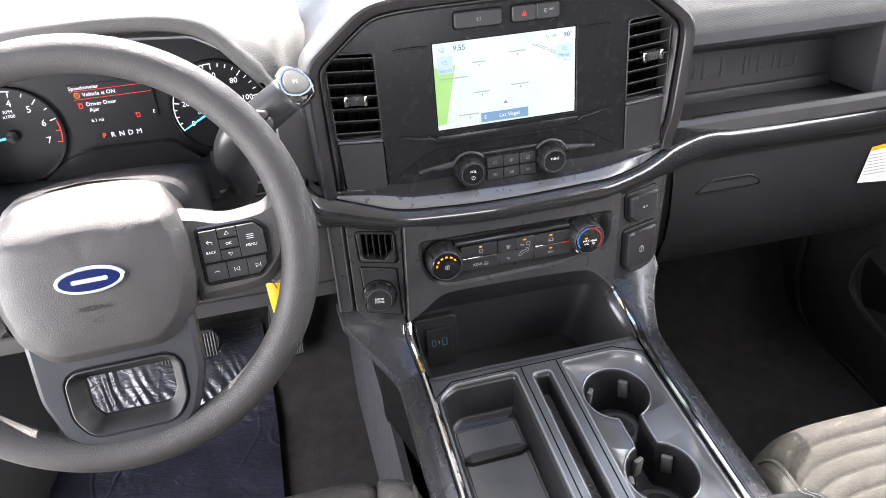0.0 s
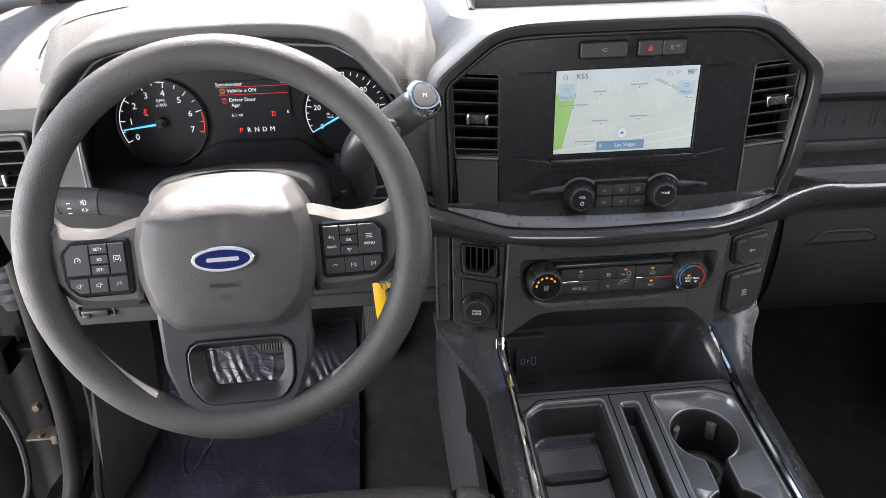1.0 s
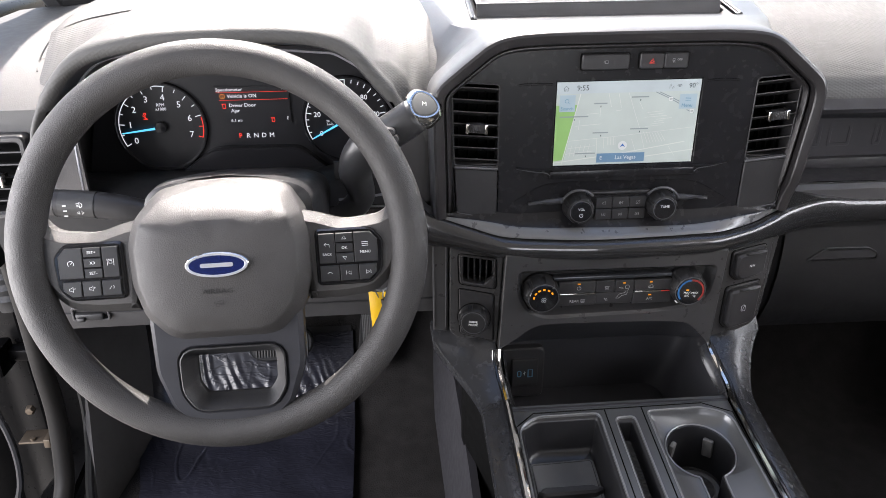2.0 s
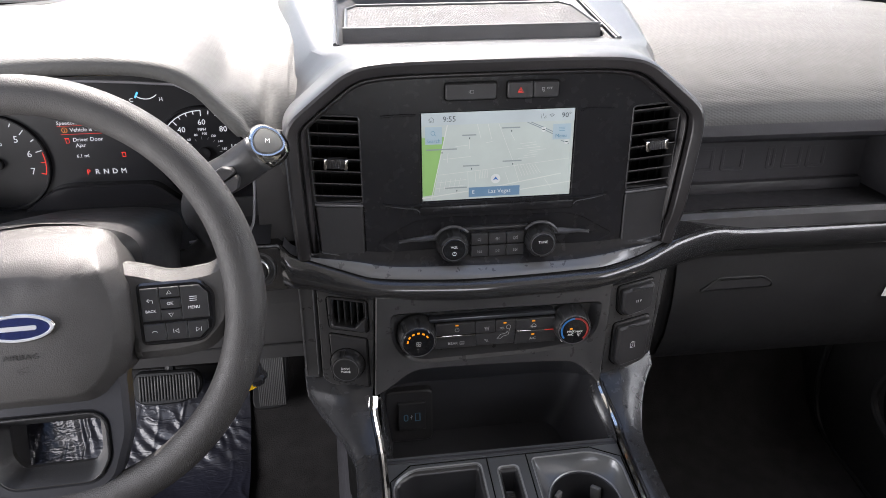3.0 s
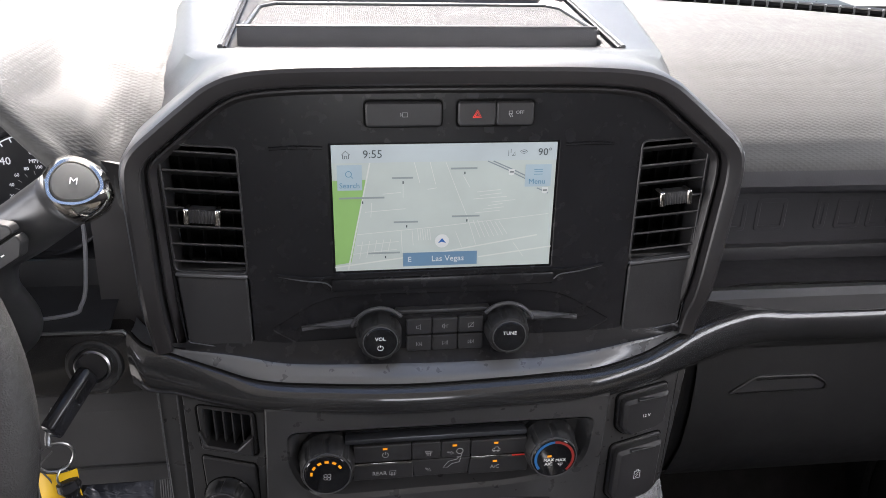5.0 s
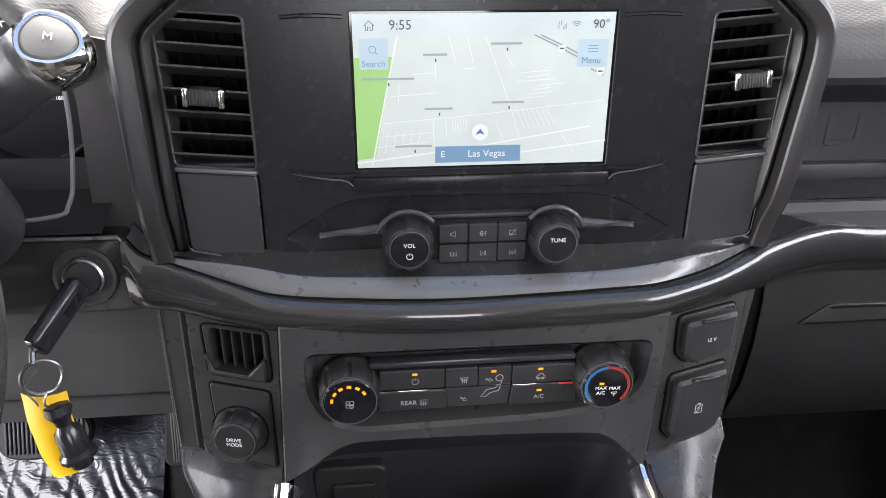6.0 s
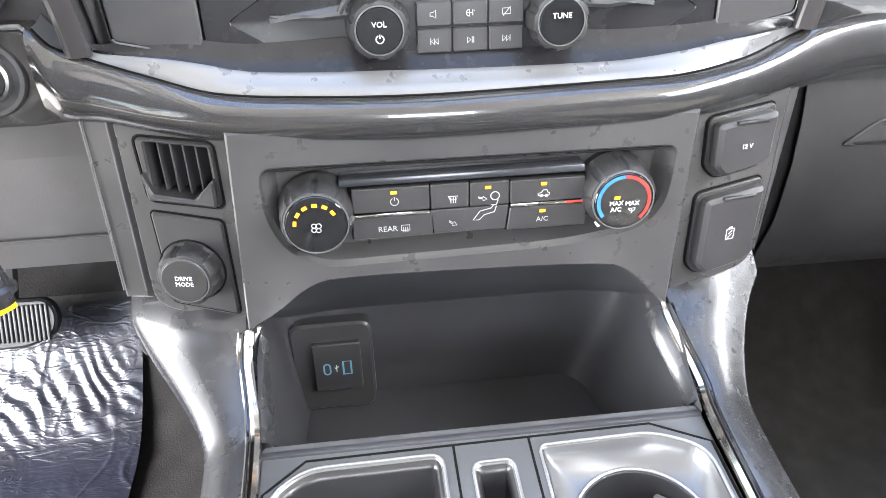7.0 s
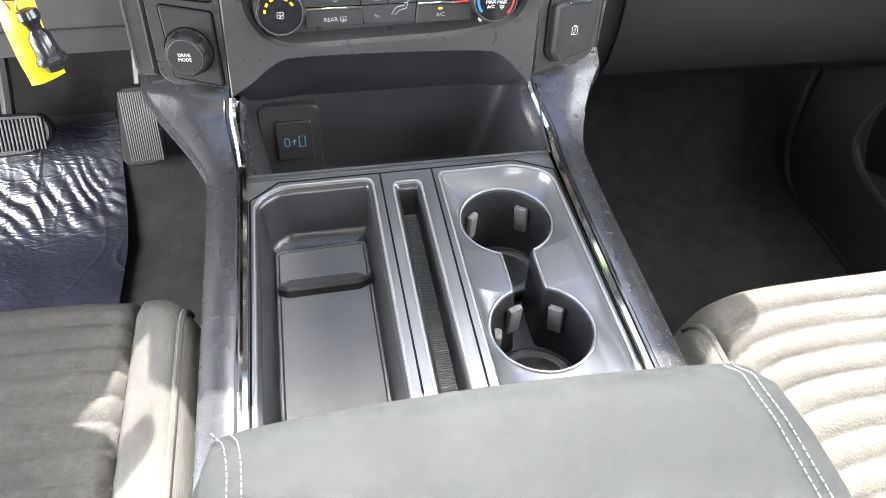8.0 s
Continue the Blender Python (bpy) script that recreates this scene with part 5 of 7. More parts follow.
def build_armrest():
    arm = thing("armrest", "closed grey vinyl armrest lid with pale double stitching", "armrest", (0, -0.6, 0.3))
    prof = [(-0.175, 0.26), (-0.172, 0.385), (-0.162, 0.423), (-0.138, 0.443), (0.0, 0.451), (0.150, 0.443), (0.176, 0.426), (0.188, 0.385), (0.191, 0.26)]
    prof = [(p.x, p.y) for p in smooth_path([(x, z, 0) for x, z in prof], 4)]
    rings = []
    for y, drop, inx in ((-0.370, -0.18, 0.95), (-0.376, -0.09, 0.965), (-0.385, -0.045, 0.975), (-0.400, -0.020, 0.985), (-0.425, -0.005, 0.995), (-0.46, 0.0, 1.0), (-0.6, 0.0, 1.0), (-0.85, 0.0, 1.0)):
        rings.append([Vector((x * inx, y, z + drop + 0.14 * (y + 0.40))) for x, z in prof])
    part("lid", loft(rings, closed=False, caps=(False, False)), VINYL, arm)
    for s in (-1, 1):
        for dx in (0.0, 0.0075):
            pts = []
            for y in spread(-0.400, -0.8, 90):
                x = s * ((0.134 if s < 0 else 0.149) + dx) + (s * 0.018 * math.exp((-0.395 - abs(y + 0.395) * 2 + 0.395) / 0.03) if s < 0 else 0)
                drop = 0.0 if y < -0.46 else lerp([(0.0, 0.0), (0.035, -0.005), (0.06, -0.020)], y + 0.46)[0]
                pts.append(Vector((x, y, 0.4455 - 0.25 * dx + drop + 0.14 * (y + 0.40))))
            for a, b in zip(pts[::1], pts[1::1]):
                part("stitch", tube([a, a + (b - a) * 0.65], 0.00036, 5), THREAD, arm) if dx >= 0 and a.y > -0.62 else None
    return arm


build_armrest()

# ---- what stands on the screen and the keys ----
SCR = bpy.data.objects["touchscreen"]
SX = lambda u: -0.0868 + 0.1736 * u
SZ = lambda v: 0.7922 - 0.1022 * v


def area_of(name, uv, material, y, label=""):
    part(name, plate([(SX(u), SZ(v)) for u, v in uv], y, y + 0.0002), material, SCR, label)


def roads(name, lines, w, material, y):
    part(name, strokes([[(SX(u), SZ(v)) for u, v in ln] for ln in lines], w), material, SCR, m=Matrix.Translation((0, y, 0)))


S_BLUE, S_GREEN, S_ROAD = glow("screen_blue", (0.16, 0.30, 0.46), SCREEN), glow("screen_green", (0.34, 0.62, 0.20), SCREEN), glow("screen_road", (0.80, 0.83, 0.80), SCREEN)
S_INK, S_PALE, S_GREY, S_LINK = glow("screen_ink", (0.05, 0.07, 0.08), SCREEN), glow("screen_pale_blue", (0.48, 0.62, 0.70), SCREEN), glow("screen_grey_road", (0.28, 0.34, 0.38), SCREEN), glow("screen_link", (0.12, 0.32, 0.48), SCREEN)
S_NAME = glow("screen_name_grey", (0.33, 0.39, 0.40), SCREEN)
S_TOP, S_WHITE, S_ARROW = glow("screen_top_bar", (0.60, 0.69, 0.72), SCREEN), glow("screen_white", (0.85, 0.88, 0.88), SCREEN), glow("screen_arrow", (0.02, 0.16, 0.55), SCREEN)
area_of("park", [(0.0, 0.27), (0.150, 0.265), (0.072, 0.93), (0.0, 0.945)], S_GREEN, 0.0027, "green park on the map")
roads("main_road", [[(0.165, 0.14), (0.058, 0.985)], [(0.0, 0.965), (0.45, 0.875), (0.93, 0.745)], [(0.66, 0.915), (1.0, 0.845)]], 0.0011, S_ROAD, 0.0026)
rng = random.Random(4)
minor = [[(0.50, 0.14), (0.555, 0.38), (0.60, 0.57), (0.645, 0.81)], [(0.10, 0.70), (0.45, 0.655), (0.98, 0.57)], [(0.36, 0.14), (0.385, 0.30)], [(0.43, 0.14), (0.455, 0.31)],
         [(0.31, 0.30), (0.31, 0.41)], [(0.58, 0.25), (0.61, 0.34)], [(0.22, 0.38), (0.30, 0.37)], [(0.14, 0.52), (0.32, 0.50)], [(0.17, 0.45), (0.165, 0.56)], [(0.30, 0.68), (0.305, 0.86)],
         [(0.35, 0.68), (0.355, 0.80)], [(0.10, 0.79), (0.29, 0.765)], [(0.08, 0.86), (0.28, 0.83)], [(0.82, 0.80), (0.87, 0.92)], [(0.55, 0.70), (0.58, 0.83)], [(0.42, 0.35), (0.46, 0.34)]]
for i in range(7):
    minor.append([(0.63 + i * 0.02, 0.61 + i * 0.002), (0.665 + i * 0.021, 0.755 - i * 0.004)])
for i in range(6):
    minor.append([(0.375 + i * 0.011, 0.67), (0.38 + i * 0.011, 0.76)])
for i in range(5):
    minor.append([(0.125 + i * 0.032, 0.76 - i * 0.004), (0.11 + i * 0.032, 0.90 - i * 0.01)])
for i in range(7):
    minor.append([(0.62 + rng.random() * 0.1, 0.38 + i * 0.028), (0.74 + rng.random() * 0.1, 0.365 + i * 0.028)])
roads("minor_road", minor, 0.00045, S_ROAD, 0.0027)
roads("highway", [[(0.69, 0.14), (0.78, 0.21), (0.865, 0.285)], [(0.715, 0.14), (0.80, 0.205), (0.865, 0.26)], [(0.92, 0.36), (0.97, 0.40)]], 0.0009, S_GREY, 0.0026)
area_of("top_bar", [(0, 0), (1, 0), (1, 0.135), (0, 0.135)], S_TOP, 0.0024)
area_of("search_box", [(0.022, 0.15), (0.13, 0.15), (0.13, 0.345), (0.022, 0.345)], S_PALE, 0.0023)
area_of("menu_box", [(0.86, 0.17), (0.98, 0.17), (0.98, 0.345), (0.86, 0.345)], S_PALE, 0.0023)
area_of("place_box", [(0.308, 0.862), (0.652, 0.862), (0.652, 0.975), (0.308, 0.975)], S_BLUE, 0.0022, "blue box with the town's name")
for u, v, hw in ((0.31, 0.255, 0.045), (0.585, 0.19, 0.060), (0.130, 0.405, 0.100), (0.325, 0.605, 0.055), (0.60, 0.57, 0.066), (0.228, 0.855, 0.075)):
    a = u - hw
    bars = []
    while a < u + hw - 0.008:
        b = min(u + hw, a + rng.uniform(0.007, 0.012))
        bars.append([(a, v), (b - 0.005, v)])
        a = b
    roads("road_name_bar", bars, 0.0015, S_NAME, 0.0021)
    roads("road_pin", [[(u, v + 0.030), (u, v + 0.042)]], 0.0010, S_INK, 0.0021)
for u, v in ((0.797, 0.225), (0.955, 0.375)):
    area_of("shield", [(u - 0.014, v - 0.022), (u + 0.014, v - 0.022), (u + 0.012, v + 0.02), (u, v + 0.028), (u - 0.012, v + 0.02)], S_WHITE, 0.0021)
    roads("shield_bar", [[(u - 0.007, v), (u + 0.007, v)]], 0.001, S_INK, 0.0019)
part("marker_disc", lathe([(0.0056, 0), (0.0056, 0.0002)], (SX(0.487), 0.0022, SZ(0.77)), n=24), S_WHITE, SCR)
area_of("marker_arrow", [(0.487, 0.745), (0.506, 0.787), (0.487, 0.775), (0.468, 0.787)], S_ARROW, 0.0017, "blue position arrow")
for t, u, v, sz, mt in (("9:55", 0.178, 0.072, 0.0088, S_INK), ("90\u00b0", 0.945, 0.075, 0.0082, S_INK), ("Search", 0.075, 0.308, 0.0058, S_LINK), ("Menu", 0.915, 0.305, 0.0060, S_LINK),
                        ("E", 0.338, 0.918, 0.0062, S_WHITE), ("Las Vegas", 0.515, 0.918, 0.0068, S_WHITE)):
    words(t, sz, mt, SCR, SX(u), 0.0019, SZ(v))
symbol("home_icon", [[(-1, 0), (0, 1), (1, 0)], [(-0.75, 0), (-0.75, -1), (-0.25, -1), (-0.25, -0.3), (0.25, -0.3), (0.25, -1), (0.75, -1), (0.75, 0)]], 0.0005, S_INK, SCR, SX(0.062), 0.0020, SZ(0.072), 0.003)
symbol("search_icon", [arc(0, 0.2, 0.7, 0, 360, 20), [(0.5, -0.3), (1, -0.8)]], 0.0005, S_LINK, SCR, SX(0.072), 0.0020, SZ(0.225), 0.0032)
symbol("menu_icon", [[(-1, 0.6), (1, 0.6)], [(-1, 0), (1, 0)], [(-1, -0.6), (1, -0.6)]], 0.0005, S_LINK, SCR, SX(0.92), 0.0020, SZ(0.228), 0.0032)
symbol("wifi_icon", [arc(0, -0.6, 0.4, 40, 140, 6), arc(0, -0.6, 0.9, 40, 140, 8), arc(0, -0.6, 1.4, 40, 140, 8)], 0.0004, S_INK, SCR, SX(0.848), 0.0020, SZ(0.075), 0.0026)
symbol("signal_icon", [[(-0.8, 0.6), (-0.8, -0.8)], [(-0.2, 0.9), (-0.2, 0)], [(0.2, -0.8), (0.9, 0.2), (0.9, -0.8), (0.2, -0.8)]], 0.0004, S_INK, SCR, SX(0.793), 0.0020, SZ(0.075), 0.003)

ST = bpy.data.objects["centre_stack"]
symbol("camera_icon", [box2(-0.4, 1, -0.6, 0.6), [(-0.4, 0), (-1, 0.5), (-1, -0.5), (-0.4, 0)]], 0.0004, GREYMARK, ST, -0.0325, -0.0029, 0.8155, 0.0026)
symbol("hazard_icon", [[(-1, -0.8), (1, -0.8), (0, 0.95), (-1, -0.8)], [(-0.5, -0.5), (0.5, -0.5), (0, 0.4), (-0.5, -0.5)]], 0.0005, LRED, ST, 0.0222, -0.0029, 0.8155, 0.0032)
symbol("traction_icon", [box2(-0.9, 0.1, 0.1, 0.8), [(-0.9, -0.1), (-0.3, -0.9)], [(-0.2, -0.1), (0.2, -0.8)]], 0.0005, GREYMARK, ST, 0.0485, -0.0029, 0.8155, 0.0026)
words("OFF", 0.0036, GREYMARK, ST, 0.0545, -0.0029, 0.8165)
KY = -0.0069
keyrow = [[[(-0.9, -0.4), (-0.3, -0.4), (0.5, -1), (0.5, 1), (-0.3, 0.4), (-0.9, 0.4), (-0.9, -0.4)]],
          [arc(-0.2, 0, 0.8, 90, 270, 8), [(-0.2, 0.8), (-0.2, -0.8)], [(-0.9, 0), (0.3, 0)], [(0.6, -0.6), (0.6, 0.7), (1, 0.5)]],
          [box2(-1, 0.9, -0.7, 0.7), [(-0.8, -1), (0.9, 1)]],
          [[(0, -0.7), (0, 0.7), (-0.8, 0), (0, -0.7)], [(0.9, -0.7), (0.9, 0.7), (0.1, 0), (0.9, -0.7)], [(-0.95, -0.7), (-0.95, 0.7)]],
          [[(-0.8, -0.7), (-0.8, 0.7), (0.1, 0), (-0.8, -0.7)], [(0.4, -0.7), (0.4, 0.7)], [(0.8, -0.7), (0.8, 0.7)]],
          [[(-0.9, -0.7), (-0.9, 0.7), (-0.1, 0), (-0.9, -0.7)], [(0, -0.7), (0, 0.7), (0.8, 0), (0, -0.7)], [(0.95, -0.7), (0.95, 0.7)]]]
for i, ln in enumerate(keyrow):
    symbol("key_icon", ln, 0.00042, GREYMARK, ST, -0.0211 + (i % 3) * 0.0215, KY, 0.642 - (i // 3) * 0.0155, 0.0024)
symbol("power_icon", [arc(0, 0, 1, 120, 420, 16), [(0, 0.3), (0, 1.1)]], 0.0005, WHITE, ST, -0.0535, -0.0219, 0.6325, 0.0022)

CL = bpy.data.objects["climate_panel"]
FY = -0.0304
LEDS = [(-0.0516, 0.5415), (0.0072, 0.5406), (0.0427, 0.5405), (0.0424, 0.5218)]
for spot in LEDS:
    part("key_lamp", dots([spot], 0.0019, 0.0010, FY), AMBER, CL, "small amber lamp")
for spot in ((-0.0148, 0.5410), (-0.0516, 0.5228), (-0.0148, 0.5232)):
    part("dim_lamp", dots([spot], 0.0016, 0.0007, FY), BLACK, CL)
symbol("power_icon", [arc(0, 0, 1, 120, 420, 16), [(0, 0.3), (0, 1.2)]], 0.0005, GREYMARK, CL, -0.0514, FY, 0.5354, 0.0025)
words("REAR", 0.0052, GREYMARK, CL, -0.0566, FY, 0.5168)
symbol("rear_defrost_icon", [box2(-1, 1, -0.6, 0.8), [(-0.5, -1), (-0.5, 0.2)], [(0, -1), (0, 0.2)], [(0.5, -1), (0.5, 0.2)]], 0.0005, GREYMARK, CL, -0.0454, FY, 0.5168, 0.0026)
symbol("defrost_icon", [[(-1, 0.6), (1, 0.6), (0.6, -0.2), (-0.6, -0.2), (-1, 0.6)], [(-0.5, -0.9), (-0.5, 0.3)], [(0, -0.9), (0, 0.3)], [(0.5, -0.9), (0.5, 0.3)]], 0.0005, GREYMARK, CL, -0.0148, FY, 0.5345, 0.003)
symbol("seated_icon", [arc(0.75, 1.3, 0.5, 0, 360, 16), [(1.1, 0.75), (0.9, 0.2), (0.3, 0.2)], [(0.9, 0.0), (0.7, -0.7), (-0.5, -1.0), (-1.1, -1.6), (-1.8, -1.6), (-1.0, -0.5), (0.3, -0.2), (0.6, 0.2)]], 0.0006, GREYMARK, CL, 0.0075, FY, 0.5275, 0.0055)
symbol("arrow_icon", [[(-1, 0.4), (0, 0.1), (0, 0.5), (0.9, -0.3), (0, -0.6), (0, -0.2), (-1, 0.1), (-1, 0.4)]], 0.0005, GREYMARK, CL, 0.0040, FY, 0.5335, 0.0028)
symbol("arrow_icon", [[(-1, 0.6), (0, -0.1), (0.1, 0.4), (0.8, -0.7), (-0.4, -0.7), (-0.2, -0.4), (-1, 0.2), (-1, 0.6)]], 0.0005, GREYMARK, CL, -0.0148, FY, 0.5180, 0.0026)
symbol("recirculate_icon", [[(-1, -0.5), (-1, 0), (-0.5, 0.1), (-0.2, 0.6), (0.5, 0.6), (0.7, 0.1), (1, 0), (1, -0.5), (-1, -0.5)], arc(-0.5, -0.55, 0.25, 0, 360, 8), arc(0.5, -0.55, 0.25, 0, 360, 8)], 0.0005, GREYMARK, CL, 0.0430, FY, 0.5342, 0.0034)
words("A/C", 0.0048, GREYMARK, CL, 0.0424, FY, 0.5160)
part("red_bar_end", block(0.0570, 0.0693, -0.0308, -0.026, 0.5261, 0.5276, 0.0002), REDMARK, CL)
KF = -0.0443
fan, temp = (-0.0995, 0.530), (0.0905, 0.531)
for a in (-82, -55, -28, 0, 28, 55):
    part("fan_lamp", block(-0.0016, 0.0016, KF - 0.0002, KF + 0.0002, 0.0118, 0.0138, 0, m=Matrix.Translation((fan[0], 0, fan[1])) @ Matrix.Rotation(radians(a), 4, "Y")), AMBER, CL, "amber fan level lamp")
symbol("fan_icon", [arc(0.35, 0.35, 0.4, 0, 360, 10), arc(-0.35, 0.4, 0.35, 0, 360, 10), arc(0.3, -0.4, 0.35, 0, 360, 10), arc(-0.4, -0.3, 0.35, 0, 360, 10)], 0.0005, GREYMARK, CL, fan[0], KF, fan[1] - 0.002, 0.004)
part("cold_arc", strokes([arc(temp[0], temp[1], 0.0162, 95, 215, 20)], 0.0024), DEEPBLUE, CL, "blue cold scale", m=Matrix.Translation((0, KF, 0)))
part("hot_arc", strokes([arc(temp[0], temp[1], 0.0162, 88, -45, 20)], 0.0024), DEEPRED, CL, "red warm scale", m=Matrix.Translation((0, KF, 0)))
part("key_lamp", dots([(temp[0] - 0.0045, temp[1] + 0.0025)], 0.0018, 0.0010, KF), AMBER, CL)
words("MAX\nA/C", 0.0042, WHITE, CL, temp[0] - 0.0048, KF, temp[1] - 0.0035)
words("MAX", 0.0042, WHITE, CL, temp[0] + 0.0055, KF, temp[1] - 0.002)
symbol("defrost_icon", [[(-1, 0.6), (1, 0.6), (0.6, -0.2), (-0.6, -0.2), (-1, 0.6)], [(0, -0.9), (0, 0.3)]], 0.0004, WHITE, CL, temp[0] + 0.0055, KF, temp[1] - 0.0065, 0.0022)
part("pointer_dot", lathe([(0.0013, -0.004), (0.0013, 0.0006)], (0.0800, -0.0300, 0.5085), n=12), WHITE, CL)

RC = bpy.data.objects["side_column.001"]
symbol("battery_icon", [box2(-0.7, 0.7, -1, 0.8), [(-0.3, 0.8), (-0.3, 1.1), (0.3, 1.1), (0.3, 0.8)], [(0.3, 0.5), (-0.3, -0.1), (0.3, -0.1), (-0.3, -0.7)]], 0.0006, WHITE, RC, 0.1745, -0.0268, 0.4905, 0.0042, m=RIGHTCOL)
CO = bpy.data.objects["centre_console"]
symbol("usb_c_port", [arc(0, 0.5, 0.5, 0, 180, 8) + arc(0, -0.5, 0.5, 180, 360, 8) + [(0.5, 0.5)]], 0.0013, PORTBLUE, CO, -0.1115, 0.0348, 0.3625, 0.0050)
symbol("usb_port", [box2(-0.5, 0.5, -1, 1)], 0.0016, PORTBLUE, CO, -0.0955, 0.0348, 0.3630, 0.0062)
symbol("usb_mark", [[(0, -1), (0, 1)], [(0, 0), (0.5, 0.5)], [(0, -0.3), (-0.5, 0.2)]], 0.0005, WHITE, CO, -0.1040, 0.0348, 0.3630, 0.0032)

# ---- steering wheel ----
HUBX = -0.4555
WHEEL = Matrix.Translation((HUBX, -0.171, 0.674)) @ Matrix.Rotation(radians(-17), 4, "X") @ Matrix.Rotation(radians(-1.2), 4, "Y")   # local: x right, z up the wheel, -y to the driver


def build_wheel():
    w = thing("steering_wheel", "dark grey steering wheel with switch pods", "steering wheel", (HUBX, -0.17, 0.674))
    R = 0.1862
    path, rad = [], []
    for i in range(128):
        a = 2 * math.pi * i / 128
        path.append((R * math.cos(a), 0.0, R * math.sin(a)))
        rad.append(0.0172 + 0.0016 * math.exp(-((math.degrees(math.asin(abs(math.cos(a)) * 0.999)) - 90) / 22) ** 2))
    part("rim", tube(path, rad, 20, closed=True), RIMSKIN, w, "grained dark grey rim", m=WHEEL, sharp=2)
    hub = [(-0.066, 0.0605), (-0.035, 0.0695), (0.0, 0.0725), (0.035, 0.0695), (0.066, 0.0605), (0.080, 0.038), (0.0885, 0.010), (0.0875, -0.030), (0.078, -0.062), (0.058, -0.083), (0.045, -0.088),
           (-0.045, -0.088), (-0.058, -0.083), (-0.078, -0.062), (-0.0875, -0.030), (-0.0885, 0.010), (-0.080, 0.038)]
    ol = rounded(hub, 0.007, 3)
    rings = []
    for k, y in ((1.0, 0.040), (1.0, -0.004), (0.985, -0.0075), (0.965, -0.0105), (0.885, -0.0212), (0.865, -0.0235), (0.84, -0.0248), (0.65, -0.0283), (0.45, -0.0298), (0.22, -0.0302), (0.02, -0.0302)):
        rings.append([Vector((p[0] * k, y + (1.3 * max(0, p[1] * k - 0.031) if y < 0.02 else 0), p[1] * k)) for p in ol])
    part("airbag_cover", loft(rings, caps=(False, True)), HUBSKIN, w, "grained grey airbag cover", m=WHEEL, sharp=1.2)
    for s in (-1, 1):
        sp = rounded([(s * 0.070, 0.036), (s * 0.083, -0.056), (s * 0.120, -0.056), (s * 0.152, -0.052), (s * 0.176, -0.026), (s * 0.180, 0.040), (s * 0.172, 0.042), (s * 0.160, 0.027), (s * 0.120, 0.0225), (s * 0.096, 0.031)],
                     [0.002, 0.002, 0.01, 0.012, 0.012, 0.004, 0.004, 0.012, 0.02, 0.012])
        part("spoke", plate(sp, -0.004, 0.018, bev=0.009), HUBSKIN, w, "grained grey spoke", m=WHEEL)
        pod = rounded([(s * 0.0925, 0.0225), (s * 0.0925, -0.0345), (s * 0.146, -0.0345), (s * 0.158, -0.022), (s * 0.160, 0.010), (s * 0.148, 0.0225)], 0.006)
        pd = part("switch_pod", plate(pod, -0.007, 0.008, bev=0.002), GLOSS, w, "black switch pod", m=WHEEL @ Matrix.Translation((0, 0, -0.007)))
        keys = [(0.0965, 0.1120, -0.0120, 0.0180), (0.1130, 0.1300, 0.0085, 0.0180), (0.1130, 0.1300, -0.0015, 0.0075), (0.1130, 0.1300, -0.0120, -0.0025),
                (0.1310, 0.1530, -0.0120, 0.0180), (0.0965, 0.1150, -0.0300, -0.0145), (0.1160, 0.1335, -0.0300, -0.0145), (0.1345, 0.1520, -0.0300, -0.0145)]
        for k, (x0, x1, z0, z1) in enumerate(keys):
            ol2 = rect(x0, x1, z0, z1)
            if k == 4:
                ol2 = [(x0, z0), (x1 + 0.001, z0), (x1 + 0.001, 0.010), (x1 - 0.006, z1), (x0, z1)]
            if k == 7:
                ol2 = [(x0, z0), (x1 - 0.008, z0), (x1, z0 + 0.007), (x1, z1), (x0, z1)]
            ol2 = [(s * x, z) for x, z in ol2][::s]
            part("switch_key", plate(ol2, -0.0095, 0.0, bev=0.0007), SWKEY, pd)
        flat = lambda x, z: Matrix.Translation((x, -0.0098, z)) @ FRONT
        if s > 0:
            tri = [[(-1, -0.7), (1, -0.7), (0, 0.8), (-1, -0.7)]]
            words("BACK", 0.0036, WHITE, pd, 0, 0, 0, m=flat(0.1043, -0.003))
            symbol("back_icon", [[(1, -0.6), (1, 0.4), (-1, 0.4)], [(-0.4, 1), (-1, 0.4), (-0.4, -0.2)]], 0.0005, WHITE, pd, 0.1043, -0.0098, 0.006, 0.0024)
            symbol("up_icon", tri, 0.0004, WHITE, pd, 0.1215, -0.0098, 0.0132, 0.0020)
            symbol("down_icon", [[(x, -z) for x, z in tri[0]]], 0.0004, WHITE, pd, 0.1215, -0.0098, -0.0072, 0.0020)
            words("OK", 0.0038, WHITE, pd, 0, 0, 0, m=flat(0.1215, 0.003))
            words("MENU", 0.0038, WHITE, pd, 0, 0, 0, m=flat(0.1418, -0.002))
            symbol("menu_icon", [[(-1, 0.6), (1, 0.6)], [(-1, 0), (1, 0)], [(-1, -0.6), (1, -0.6)]], 0.0005, WHITE, pd, 0.1418, -0.0098, 0.006, 0.003)
            icons = [[arc(0, -0.5, 1, 30, 150, 8)], [[(-1, -0.7), (-1, 0.7)], [(0.7, -0.7), (0.7, 0.7), (-0.6, 0), (0.7, -0.7)]], [[(1, -0.7), (1, 0.7)], [(-0.7, -0.7), (-0.7, 0.7), (0.6, 0), (-0.7, -0.7)]]]
        else:
